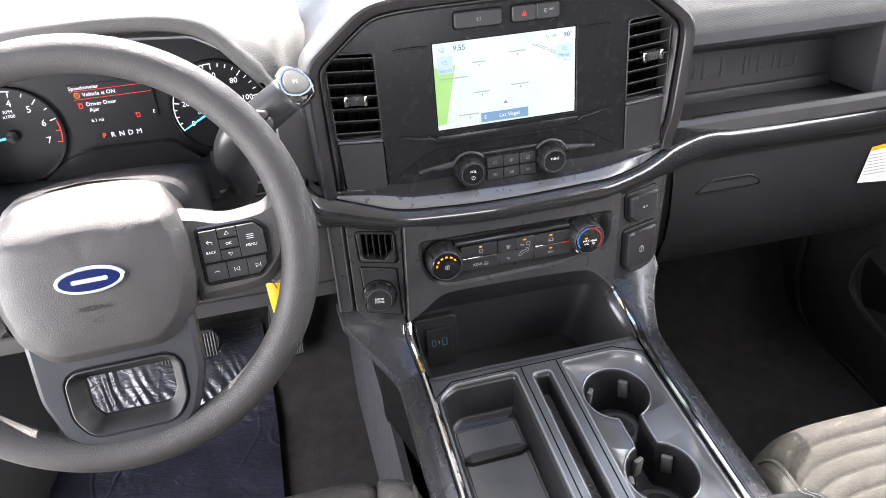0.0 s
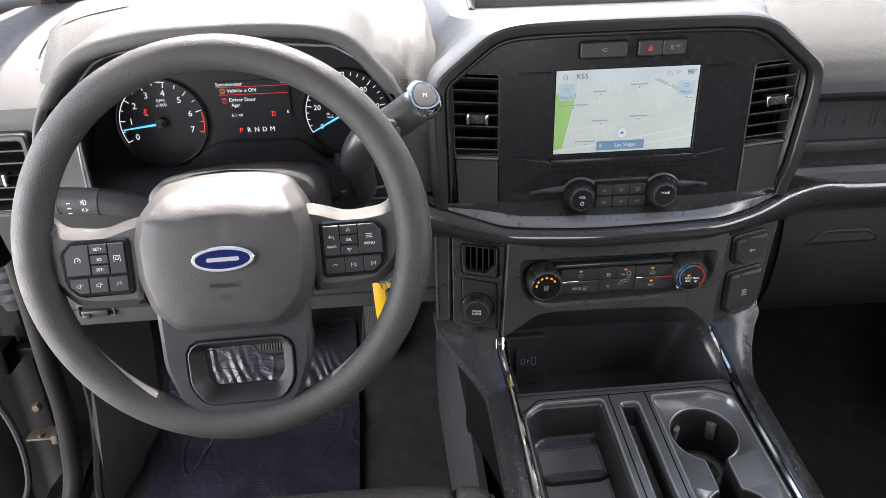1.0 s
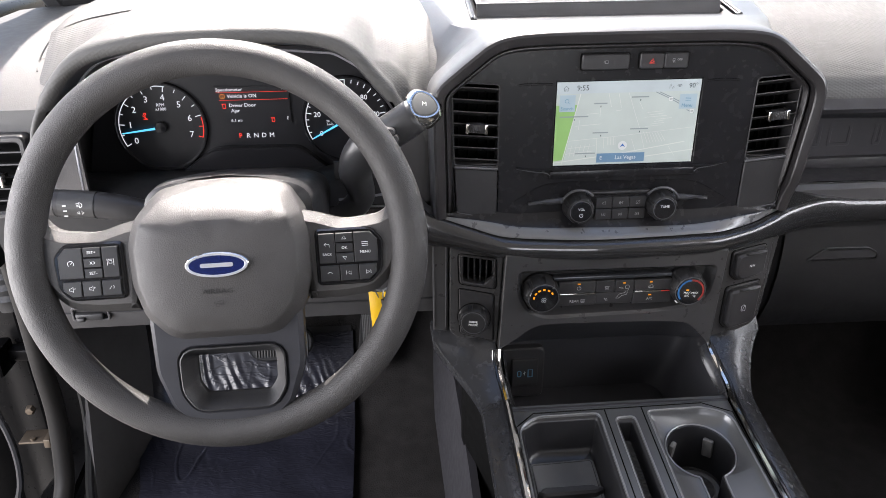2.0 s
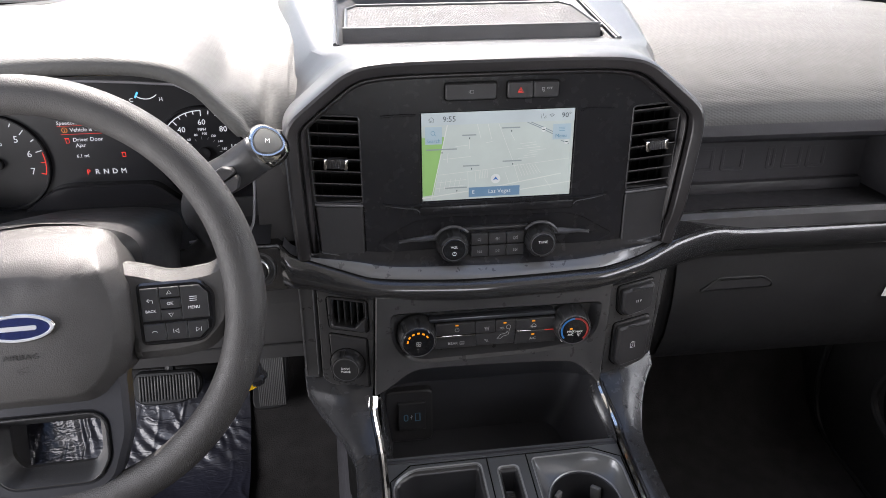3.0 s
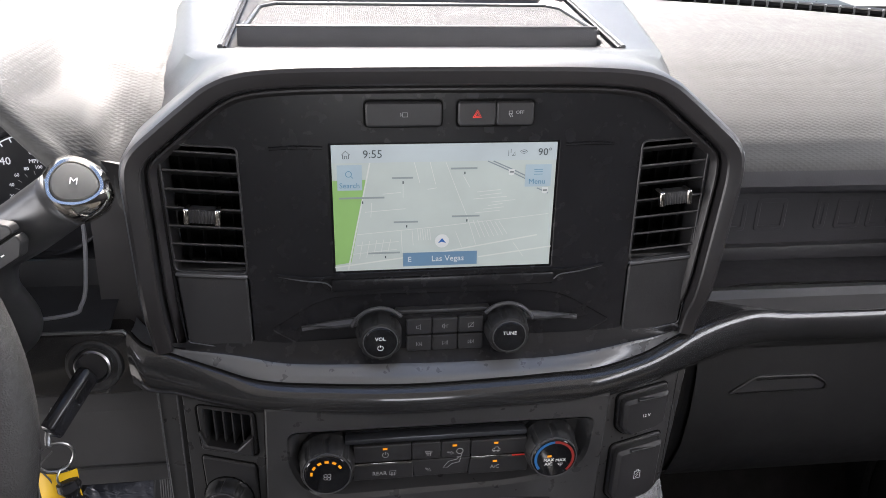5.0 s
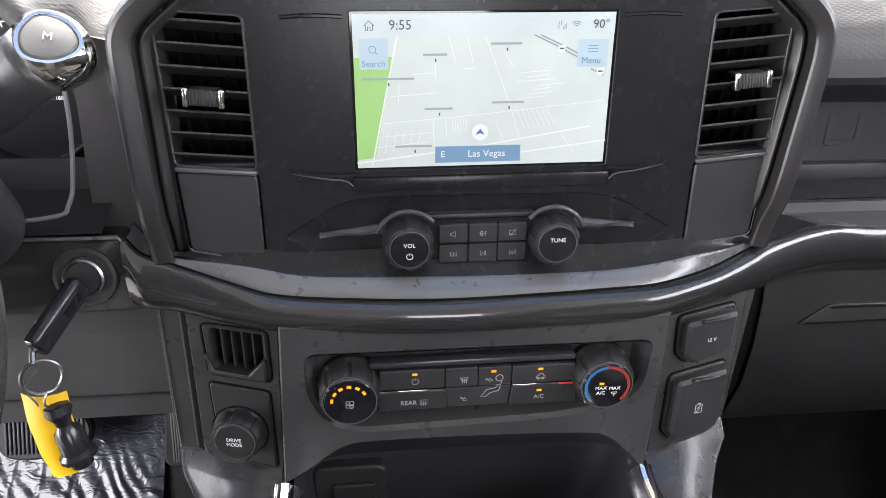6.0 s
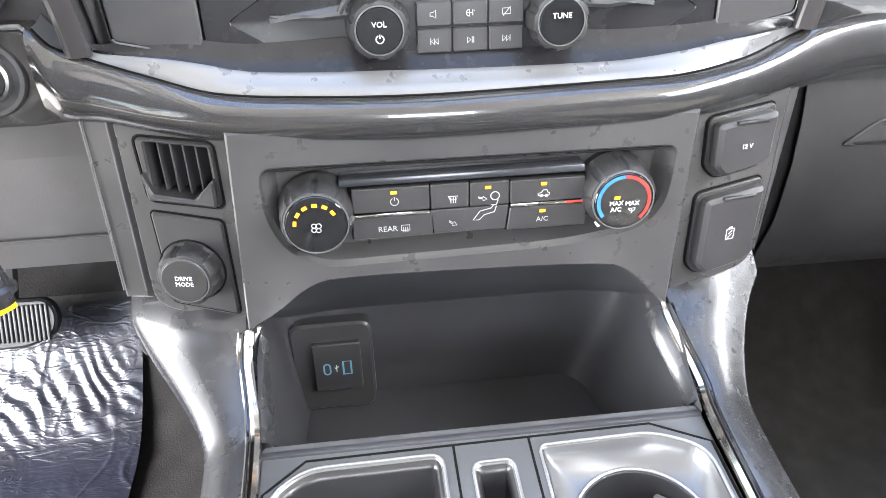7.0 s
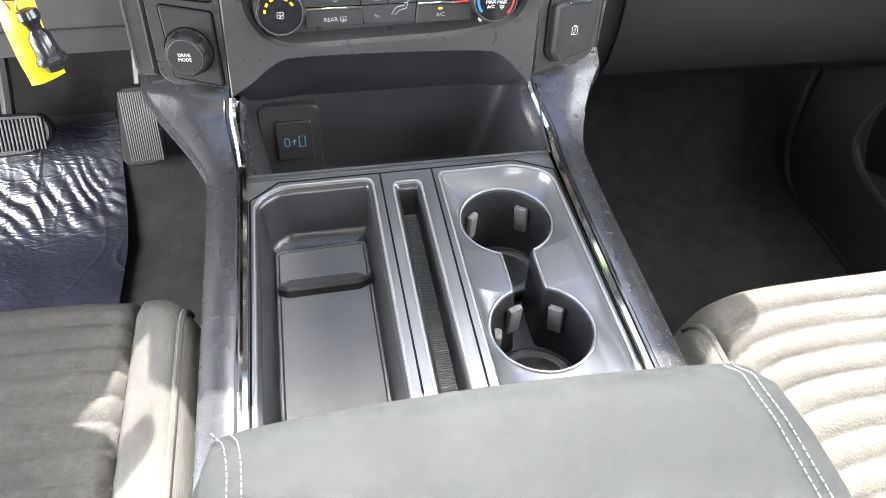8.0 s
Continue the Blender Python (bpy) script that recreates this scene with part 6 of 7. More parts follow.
            for t, z in (("SET+", 0.0132), ("SET-", -0.0072)):
                words(t, 0.0040, WHITE, pd, 0, 0, 0, m=flat(-0.1215, z))
            symbol("cancel_icon", [[(-1, -0.6), (0, 0.6)], [(-1, 0.6), (0, -0.6)], arc(0.6, 0, 0.5, -120, 120, 8)], 0.0004, WHITE, pd, -0.1215, -0.0098, 0.003, 0.0022)
            symbol("cruise_icon", [arc(0, 0, 1, -40, 220, 14), [(0, 0), (0.5, 0.5)]], 0.0005, WHITE, pd, -0.1420, -0.0098, 0.003, 0.0028)
            symbol("gap_icon", [box2(-0.5, 0.5, -0.4, 0.4), [(-1, 1), (-1, -1)], [(1, 1), (1, -1)], [(-0.6, 0.9), (0.6, 0.9)]], 0.0005, WHITE, pd, -0.1043, -0.0098, 0.003, 0.0030)
            spk = [(-0.9, -0.4), (-0.3, -0.4), (0.4, -1), (0.4, 1), (-0.3, 0.4), (-0.9, 0.4), (-0.9, -0.4)]
            icons = [[[(-0.8, -0.5), (0, 0.5)], arc(0.3, 0.2, 0.6, -60, 60, 6)], [spk, [(0.7, 0.3), (1.3, 0.3)], [(1, 0), (1, 0.6)]], [spk, [(0.7, 0.3), (1.3, 0.3)]]]
        for k, ic in enumerate(icons):
            symbol("key_icon", ic, 0.0004, WHITE, pd, s * (0.1057 + 0.0189 * k), -0.0098, -0.0222, 0.0026)
    low = rounded([(-0.076, -0.040), (0.076, -0.040), (0.074, -0.120), (0.060, -0.160), (0.040, -0.178), (-0.040, -0.178), (-0.060, -0.160), (-0.074, -0.120)], 0.008)
    win = rounded([(-0.037, -0.108), (0.043, -0.108), (0.0425, -0.137), (0.035, -0.149), (-0.029, -0.149), (-0.0365, -0.137)], 0.0045)
    part("lower_spoke", plate(low, -0.009, 0.012, holes=[inset(win, -0.0100)], bev=0.005), SPOKE, w, "satin grey lower spoke with an opening", m=WHEEL)
    rings = [[Vector((p[0], y, p[1])) for p in inset(win, d)] for d, y in ((-0.0125, -0.0088), (-0.0121, -0.0112), (-0.0110, -0.0116), (-0.0098, -0.0102), (-0.003, 0.006), (0.0, 0.010), (0.0, 0.016))]
    part("window_frame", loft(rings), SHADE, w, "black frame of the opening", m=WHEEL)
    for t, z, sz in (("AIRBAG", -0.036, 0.0068),):
        words(t, sz, HUBMARK, w, 0, 0, 0, m=WHEEL @ Matrix.Translation((0, -0.0304, z)) @ FRONT, wide=1.25)
    symbol("horn_icon", [[(-1, 0.3), (-0.2, 0.3), (1, 0.7), (1, -0.5), (-0.2, -0.1), (-1, -0.1), (-1, 0.3)], [(-0.6, -0.1), (-0.6, -0.7), (0, -0.7), (0, -0.1)]], 0.0006, HUBMARK, w, 0, -0.0304, -0.0475, 0.0044, m=WHEEL)
    oval = lambda a, b: [(a * math.cos(2 * math.pi * i / 48), b * math.sin(2 * math.pi * i / 48)) for i in range(48)]
    bd = part("badge", plate(oval(0.0300, 0.0125), -0.0335, -0.028, bev=0.001), CHROME, w, "oval badge with silver rim", m=WHEEL @ Matrix.Translation((0.002, 0, -0.010)))
    part("badge_rim", plate(oval(0.0292, 0.0118), -0.0342, -0.0330, holes=[oval(0.0262, 0.0092)], bev=0.0004), RIMSILVER, bd, "satin silver ring")
    part("badge_field", plate(oval(0.0263, 0.0093), -0.0338, -0.0335), BLUEMARK, bd, "dark blue oval field")
    part("badge_bar", plate(rounded(rect(-0.0155, 0.0155, -0.0020, 0.0020), 0.0019), -0.0343, -0.0338), RIMSILVER, bd)
    return w


SWKEY = mat("switch_key_black", (0.016, 0.016, 0.017), 0.4, vary=0.05)
SPOKE = mat("satin_grey_spoke", (0.045, 0.046, 0.052), 0.36, metal=0.3, grain=0.08, grain_size=0.001)
RIMSILVER = mat("satin_silver", (0.62, 0.63, 0.65), 0.35, metal=0.7, vary=0.03)
HUBMARK = mat("embossed_mark", (0.010, 0.010, 0.010), 0.6)
build_wheel()


def build_column():
    col = thing("steering_column", "dark plastic steering column cover", "steering column", (HUBX, -0.05, 0.6))
    rings = []
    for y, z0, k in ((-0.125, 0.690, 0.80), (-0.115, 0.690, 0.94), (-0.08, 0.682, 1.0), (-0.02, 0.664, 1.02), (0.06, 0.640, 1.02)):
        ring = []
        for i in range(36):
            a = 2 * math.pi * i / 36
            c, sn = math.cos(a), math.sin(a)
            ring.append(Vector((HUBX + 0.092 * k * math.copysign(abs(c) ** 0.6, c), y, z0 + (0.040 if sn > 0 else 0.085) * k * math.copysign(abs(sn) ** 0.6, sn))))
        rings.append(ring)
    part("column_cover", loft(rings, caps=(True, False)), BLACK, col)
    # turn signal stalk
    st = thing("turn_stalk", "black turn signal stalk with grey collar", "stalk", (-0.60, -0.04, 0.67))
    path = smooth_path([(-0.530, -0.045, 0.664), (-0.57, -0.045, 0.669), (-0.62, -0.045, 0.679), (-0.680, -0.045, 0.684)], 6)
    rads = [0.0095 + 0.0055 * min(1, i / 8) for i in range(len(path))]
    part("arm", tube(path, rads, 16), BLACK, st)
    part("collar", tube([(-0.617, -0.0452, 0.6785), (-0.655, -0.0452, 0.682)], 0.0156, 18), STALK, st, "grey collar with light symbols")
    part("tip", tube([(-0.660, -0.045, 0.6823), (-0.674, -0.045, 0.6835), (-0.690, -0.045, 0.6845)], [0.0154, 0.0150, 0.012], 18), STALK, st)
    symbol("lamp_icon", [arc(0, 0, 1, -90, 90, 8) + [(0, -1)], [(-0.3, 0.6), (-1, 0.6)], [(-0.3, 0), (-1, 0)], [(-0.3, -0.6), (-1, -0.6)]], 0.0006, WHITE, st, -0.630, -0.0615, 0.685, 0.0030)
    symbol("turn_icon", [[(-1, 0), (-0.4, 0.6), (-0.4, -0.6), (-1, 0)], [(1, 0), (0.4, 0.6), (0.4, -0.6), (1, 0)]], 0.0006, WHITE, st, -0.630, -0.0615, 0.6760, 0.0034)
    for k in range(3):
        bar(-0.6485, -0.6445, 0.672 + k * 0.006, 0.6732 + k * 0.006, -0.0615, WHITE, st)


STALK = mat("grey_stalk_plastic", (0.032, 0.032, 0.032), 0.4, grain=0.1, grain_size=0.001)
build_column()


def build_shifter():
    sh = thing("gear_shifter", "black column gear lever with a chrome-ringed end", "gear lever", (-0.33, -0.02, 0.66))
    path = smooth_path([(-0.385, 0.01, 0.635), (-0.345, 0.0, 0.640), (-0.322, -0.012, 0.665), (-0.326, -0.035, 0.705), (-0.312, -0.050, 0.738), (-0.283, -0.058, 0.757), (-0.2545, -0.062, 0.7765)], 6)
    n = len(path)
    rads = [lerp([(0, 0.012), (0.3, 0.016), (0.55, 0.0205), (0.75, 0.0195), (1, 0.0195)], i / (n - 1))[0] for i in range(n)]
    part("lever", tube(path, rads, 18, squash=0.92), SHIFT, sh, "satin black lever", sharp=2)
    ax = Vector((0.22, -0.62, 0.62)).normalized()
    at = Vector((-0.2495, -0.058, 0.7800))
    hexa = lambda a, k: 1 + 0.05 * math.cos(3 * a + 0.5) + 0.012 * math.cos(6 * a + 1.0)
    part("chrome_ring", lathe([(0.0196, -0.012), (0.0212, -0.009), (0.0222, -0.002), (0.0222, 0.002), (0.0206, 0.0075), (0.0165, 0.0112), (0.0146, 0.0110), (0.0137, 0.0098)], at, ax, 48, hexa), CHROME, sh, "polished chrome ring")
    cap = part("end_button", lathe([(0.0138, 0.004), (0.0138, 0.0104), (0.0128, 0.0114), (0.008, 0.0120), (0, 0.0122)], at, ax, 48, hexa), SHIFTCAP, sh, "grey button")
    x, y, z = frame_of(ax)
    turn = Matrix((x, ax.cross(x), ax)).transposed().to_4x4()
    words("M", 0.0070, WHITE, cap, 0, 0, 0, m=Matrix.Translation(at + ax * 0.0124) @ turn)
    # rocker with plus and minus
    d = (path[-1] - path[-9]).normalized()
    face = Vector((0.30, -0.90, 0.31))
    face = (face - d * face.dot(d)).normalized()
    side = d.cross(face)
    base = Matrix((d, side, face)).transposed().to_4x4()
    if (base @ Vector((0, 1, 0))).z < 0:
        base = Matrix((d, -side, face)).transposed().to_4x4()
    mid = Vector((-0.2955, -0.062, 0.7475)) + face * 0.0185 + d * 0.009
    for sgn, sym in ((1, "+"), (-1, "-")):
        pts = [(-0.016, sgn * 0.0008), (0.016, sgn * 0.0008), (0.0165, sgn * 0.006), (0.009, sgn * 0.013), (-0.009, sgn * 0.013), (-0.0165, sgn * 0.006)][::sgn]
        rk = part("rocker_key", plate(rounded(pts, 0.002), 0.0045, -0.004, bev=0.0008, axis="z"), BLACK, sh, m=Matrix.Translation(mid) @ base)
        words(sym, 0.010, WHITE, rk, 0, 0, 0, m=Matrix.Translation((0, sgn * 0.006, 0.0047)))


SHIFT = mat("satin_black_lever", (0.03, 0.03, 0.031), 0.32, grain=0.05, grain_size=0.001)
SHIFTCAP = mat("grey_shift_cap", (0.08, 0.08, 0.076), 0.4)
build_shifter()

# ---- instrument cluster ----
def dial_marks(cx, cz, r, a0, a1, n, big, length, parent, material, y, w=0.0011):
    lines = []
    for i in range(n + 1):
        a = radians(a0 + (a1 - a0) * i / n)
        k = 1.0 if i % big == 0 else 0.55
        lines.append([(cx + math.cos(a) * r, cz + math.sin(a) * r), (cx + math.cos(a) * (r - length * k), cz + math.sin(a) * (r - length * k))])
    part("dial_ticks", strokes(lines, w), material, parent, m=Matrix.Translation((0, y, 0)))


def build_cluster():
    cl = thing("instrument_cluster", "dark instrument cluster with two lit gauges and a display", "gauge cluster", (-0.47, 0.11, 0.66))
    part("back_plate", plate([(-0.69, 0.64), (-0.258, 0.64), (-0.262, 0.735), (-0.275, 0.785), (-0.325, 0.822), (-0.61, 0.822), (-0.655, 0.775)], 0.118, 0.13), CLUSTER, cl, "near-black gauge plate")
    rows = spread(0, 1, 7)
    part("lower_slope", sheet(lambda u, v: Vector((u, 0.118 - 0.122 * v, 0.663 - 0.012 * v + 0.012 * math.sin(v * math.pi))), spread(-0.72, -0.262, 12), rows), SLOPE, cl)
    ring = smooth_path([(-0.6500, 0.004, 0.664), (-0.6500, 0.010, 0.735), (-0.6480, 0.018, 0.778), (-0.619, 0.028, 0.818), (-0.57, 0.030, 0.8315), (-0.47, 0.030, 0.8345), (-0.37, 0.030, 0.8290), (-0.336, 0.029, 0.8215),
                        (-0.283, 0.022, 0.781), (-0.274, 0.012, 0.735), (-0.2765, 0.005, 0.690), (-0.281, 0.0, 0.671), (-0.292, -0.001, 0.663), (-0.35, -0.003, 0.658)], 6)
    part("side_panel", plate([(-0.712, 0.640), (-0.651, 0.640), (-0.651, 0.782), (-0.672, 0.782), (-0.700, 0.735)], 0.020, 0.026), BROWNBLACK, cl, "plain black panel beside the gauges")
    part("bezel_line", tube(ring, 0.0016, 6), BEZEL, cl, "thin grey bezel")
    step = rounded([(-0.585, 0.650), (-0.560, 0.664), (-0.5386, 0.6808), (-0.5204, 0.6926), (-0.4980, 0.6953), (-0.4036, 0.6932), (-0.3700, 0.664), (-0.350, 0.650)][::-1], [0, 0.01, 0.01, 0.008, 0.01, 0.012, 0.01, 0])
    part("mask_step", plate(step, 0.101, 0.118, bev=0.0018), GLOSSDIM, cl, "raised lower edge of the gauge mask")
    y = 0.1155
    for cx, cz, r in ((-0.5815, 0.7225, 0.0555), (-0.342, 0.7256, 0.0545)):
        part("gauge_ring", lathe([(r + 0.004, 0), (r + 0.003, 0.006), (r + 0.0015, 0.006), (r, 0.001)], (cx, 0.118, cz), n=64), GLOSSDIM, cl, "gloss black gauge ring")
        part("gauge_face", lathe([(r + 0.0015, 0), (r + 0.0015, 0.0012)], (cx, 0.118, cz), n=64), CLUSTER, cl)
    # rev counter: 0 low left, 7 low right, clockwise
    cx, cz, r = -0.5815, 0.7225, 0.0535
    A = lambda v: 207 - v * 31.9
    part("dial_arc", strokes([arc(cx, cz, r, A(0), A(4.05), 30)], 0.0011), LWHITE, cl, m=Matrix.Translation((0, y, 0)))
    part("red_zone", strokes([arc(cx, cz, r, A(6.1), A(7), 10)] + [[(cx + math.cos(radians(A(v))) * r, cz + math.sin(radians(A(v))) * r), (cx + math.cos(radians(A(v))) * (r - 0.005), cz + math.sin(radians(A(v))) * (r - 0.005))] for v in (6.5, 7)], 0.0010), LRED, cl, "red zone", m=Matrix.Translation((0, y, 0)))
    dial_marks(cx, cz, r, A(0), A(6), 12, 2, 0.0065, cl, LWHITE, y)
    for v in range(8):
        a = radians(A(v))
        words(str(v), 0.0115, LWHITE, cl, cx + math.cos(a) * (r - 0.0145), y, cz + math.sin(a) * (r - 0.0145))
    words("RPM", 0.0056, LWHITE, cl, cx + 0.003, y, cz + 0.029)
    words("x1000", 0.0056, LWHITE, cl, cx + 0.003, y, cz + 0.0235)
    symbol("belt_lamp", [arc(0, 0.8, 0.3, 0, 360, 8), [(0, 0.5), (0, -0.7)], [(-0.6, 0.3), (0.6, -0.7)], [(-0.5, -0.7), (0.5, -0.7)]], 0.0009, LRED, cl, cx - 0.0185, y, cz + 0.014, 0.0045)

    def needle(cx, cz, ang, r):
        a = radians(ang)
        d, n = Vector((math.cos(a), math.sin(a))), Vector((-math.sin(a), math.cos(a)))
        pts = [Vector((cx, cz)) - d * 0.002 + n * 0.0015, Vector((cx, cz)) - d * 0.002 - n * 0.0015, Vector((cx, cz)) + d * r - n * 0.0006, Vector((cx, cz)) + d * r + n * 0.0006]
        part("needle", plate(pts, y - 0.005, y - 0.0035), SKYBLUE, cl, "lit blue needle")
        part("needle_hub", lathe([(0.0075, 0), (0.0070, 0.005), (0, 0.0055)], (cx, y, cz), n=24), GLOSSDIM, cl)

    needle(cx, cz, A(0.62), 0.050)
    # speedometer
    cx, cz, r = -0.342, 0.7256, 0.0525
    B = lambda v: 209 - 2.0 * v
    part("dial_arc", strokes([arc(cx, cz, r, B(0), B(60), 24)], 0.0011), LWHITE, cl, m=Matrix.Translation((0, y, 0)))
    dial_marks(cx, cz, r, B(0), B(110), 22, 4, 0.0065, cl, LWHITE, y)
    for v in range(0, 101, 20):
        a = radians(B(v))
        words(str(v), 0.0095, LWHITE, cl, cx + math.cos(a) * (r - 0.0145), y, cz + math.sin(a) * (r - 0.0145))
    dial_marks(cx, cz, 0.0205, B(10), B(115), 9, 1, 0.003, cl, GREYMARK, y, 0.0005)
    for v in range(20, 181, 20):
        a = radians(B(v / 1.609))
        words(str(v), 0.0042, LWHITE, cl, cx + math.cos(a) * 0.0240, y, cz + math.sin(a) * 0.0240)
    words("MPH", 0.0050, LWHITE, cl, cx, y, cz + 0.0292)
    words("km/h", 0.0040, LWHITE, cl, cx - 0.021, y, cz - 0.006)
    needle(cx, cz, B(0.5), 0.050)
    # display between the gauges
    part("display", plate(rect(-0.508, -0.4135, 0.7235, 0.7725), y, y + 0.002), CLUSTER, cl, "dark message display")
    yt = y - 0.0009
    for t, x, z, sz, al, mt in (("Speedometer", -0.506, 0.7690, 0.0062, "LEFT", LWHITE), ("90\u00b0", -0.4155, 0.7692, 0.0058, "RIGHT", LWHITE), ("Vehicle is ON", -0.4925, 0.7605, 0.0066, "LEFT", LWHITE),
                                ("Driver Door", -0.4915, 0.7485, 0.0066, "LEFT", LWHITE), ("Ajar", -0.4895, 0.7415, 0.0066, "LEFT", LWHITE), ("6.1 mi", -0.491, 0.7285, 0.0058, "LEFT", LWHITE), ("E", -0.419, 0.7300, 0.0055, "LEFT", LWHITE)):
        words(t, sz, mt, cl, x, yt, z, align=al)
    part("red_line", strokes([[(-0.506, 0.7655), (-0.415, 0.7655)], [(-0.503, 0.7555), (-0.415, 0.7555)]], 0.0004), LRED, cl, m=Matrix.Translation((0, yt, 0)))
    symbol("warn_icon", [arc(0, 0, 1, 0, 360, 14), [(0, -0.5), (0, 0.3)]], 0.0006, AMBERDIM, cl, -0.4985, yt, 0.7605, 0.0030)
    symbol("door_icon", [box2(-0.6, 0.6, -1, 0.6), [(-0.6, 0.6), (-1, 0.9), (0.6, 0.9)]], 0.0007, LRED, cl, -0.4975, yt, 0.7480, 0.0030)
    symbol("door_icon", [box2(-0.6, 0.6, -1, 0.6), [(-0.6, 0.6), (-1, 0.9), (0.6, 0.9)]], 0.0007, LRED, cl, -0.4365, yt, 0.7285, 0.0028)
    for i, ch in enumerate("PRNDM"):
        words(ch, 0.0088, LRED if ch == "P" else LWHITE, cl, -0.4815 + i * 0.0102, y, 0.7075)
    # fuel and heat scale over the display
    part("small_scale", strokes([arc(-0.4005, 0.812, 0.018, 230, 312, 14)], 0.0010), LWHITE, cl, m=Matrix.Translation((0, y, 0)))
    words("C", 0.0065, LWHITE, cl, -0.4175, y, 0.793)
    part("heat_pointer", strokes([[(-0.4125, 0.7965), (-0.4095, 0.8015)]], 0.0022), SKYBLUE, cl, m=Matrix.Translation((0, y, 0)))
    words("H", 0.0065, LWHITE, cl, -0.384, y, 0.793)
    for i in range(4):
        part("scale_dot", dots([(-0.535 + i * 0.018, 0.797)], 0.0012, 0.0008, y), LWHITE, cl)


SLOPE = mat("matt_black_shroud", (0.014, 0.014, 0.015), 0.5, vary=0.05, spec=0.3)
CLUSTER = mat("cluster_black", (0.012, 0.012, 0.014), 0.35, vary=0.05)
GLOSSDIM = mat("soft_gloss_black", (0.016, 0.016, 0.018), 0.2, vary=0.05)
BEZEL = mat("grey_bezel", (0.30, 0.30, 0.32), 0.3, metal=0.6)
AMBERDIM = glow("amber_text", (1.0, 0.35, 0.05), 0.35)
build_cluster()


# ---- ignition lock, key, pedals, mat, driver side ----
def build_lock():
    lk = thing("ignition_lock", "round ignition lock with a steel ring", "lock", (-0.279, 0.01, 0.612))
    c = (-0.281, 0.004, 0.616)
    ax = (0.0, -1, 0.12)
    part("collar", lathe([(0.0225, 0), (0.0215, 0.003), (0.0190, 0.0035), (0.0150, 0.001)], c, ax, 40), SHADE, lk, "black dished collar")
    part("steel_ring", lathe([(0.0145, 0.0), (0.0142, 0.006), (0.0128, 0.0072), (0.0112, 0.003)], c, ax, 40), STEEL, lk, "scratched steel ring")
    part("cylinder", lathe([(0.0115, 0.001), (0.0115, 0.005), (0, 0.005)], c, ax, 24), BLACK, lk)
    ky = thing("key", "black car key in the lock with rings and a yellow tag", "key", (-0.29, -0.03, 0.59))
    a, b = Vector((-0.2805, -0.002, 0.6175)), Vector((-0.299, -0.040, 0.592))
    d = (b - a).normalized()
    m = Matrix.Translation(a) @ d.to_track_quat("X", "Z").to_matrix().to_4x4()
    part("key_head", block(0.004, 0.058, -0.0058, 0.0058, -0.0090, 0.0090, 0.0035, 3, m), GLOSSDIM, ky, "black plastic key head")
    part("key_logo", block(0.012, 0.030, -0.0062, 0.0062, -0.004, 0.004, 0.0006, 1, m), GLOSS, ky)
    part("key_hook", tube(smooth_path([m @ Vector(p) for p in ((0.040, -0.0068, 0.004), (0.048, -0.0072, 0.0), (0.058, -0.004, -0.003), (0.066, 0, -0.006))], 5), 0.0022, 8), STEEL, ky, "bright worn metal eye")

    def ring(c, r, tilt, t, name="key_ring"):
        pts = [Vector(c) + Matrix.Rotation(radians(tilt), 3, "Z") @ Vector((math.cos(x) * r, 0, math.sin(x) * r)) for x in (2 * math.pi * i / 32 for i in range(32))]
        part(name, tube(pts, t, 8, closed=True), STEEL, ky, "steel ring")
    e = m @ Vector((0.064, 0, -0.006))
    ring(e + Vector((0.002, 0.0, -0.0120)), 0.0125, 25, 0.0012)
    ring(e + Vector((0.004, 0.002, -0.030)), 0.0065, 70, 0.0009)
    # black whistle-shaped fob
    at = e + Vector((0.006, 0.0, -0.032))
    part("fob", lathe([(0.003, 0.0), (0.008, 0.002), (0.009, 0.008), (0.006, 0.014), (0.0055, 0.018), (0.009, 0.024), (0.010, 0.040), (0.0125, 0.043), (0.0125, 0.046), (0.008, 0.048), (0.0075, 0.053), (0, 0.054)], at, (0.18, 0.0, -1), 24), GLOSSDIM, ky, "black turned plastic fob")
    # yellow tag, folded
    t0 = e + Vector((-0.014, 0.004, -0.026))
    prof = [(0.0, 0.000), (0.02, -0.003), (0.04, -0.001), (0.066, 0.006)]
    bm = sheet(lambda u, v: t0 + Vector((0.030 * u - 0.002 + 0.004 * v, lerp([(p[0] / 0.066, p[1]) for p in prof], v)[0] - 0.006 * u * (1 - u) * 4, -0.066 * v - 0.010 * (1 - u) * v)), spread(0, 1, 7), spread(0, 1, 12), 0.0004)
    part("tag", bm, YELLOW, ky, "bent yellow plastic tag")
    part("tag_string", tube(smooth_path([e + Vector((0.002, -0.003, -0.004)), e + Vector((-0.008, -0.005, -0.016)), t0 + Vector((0.010, -0.006, -0.006)), t0 + Vector((0.014, -0.005, -0.024))], 6), 0.0007, 6), THREAD, ky, "white string")


build_lock()


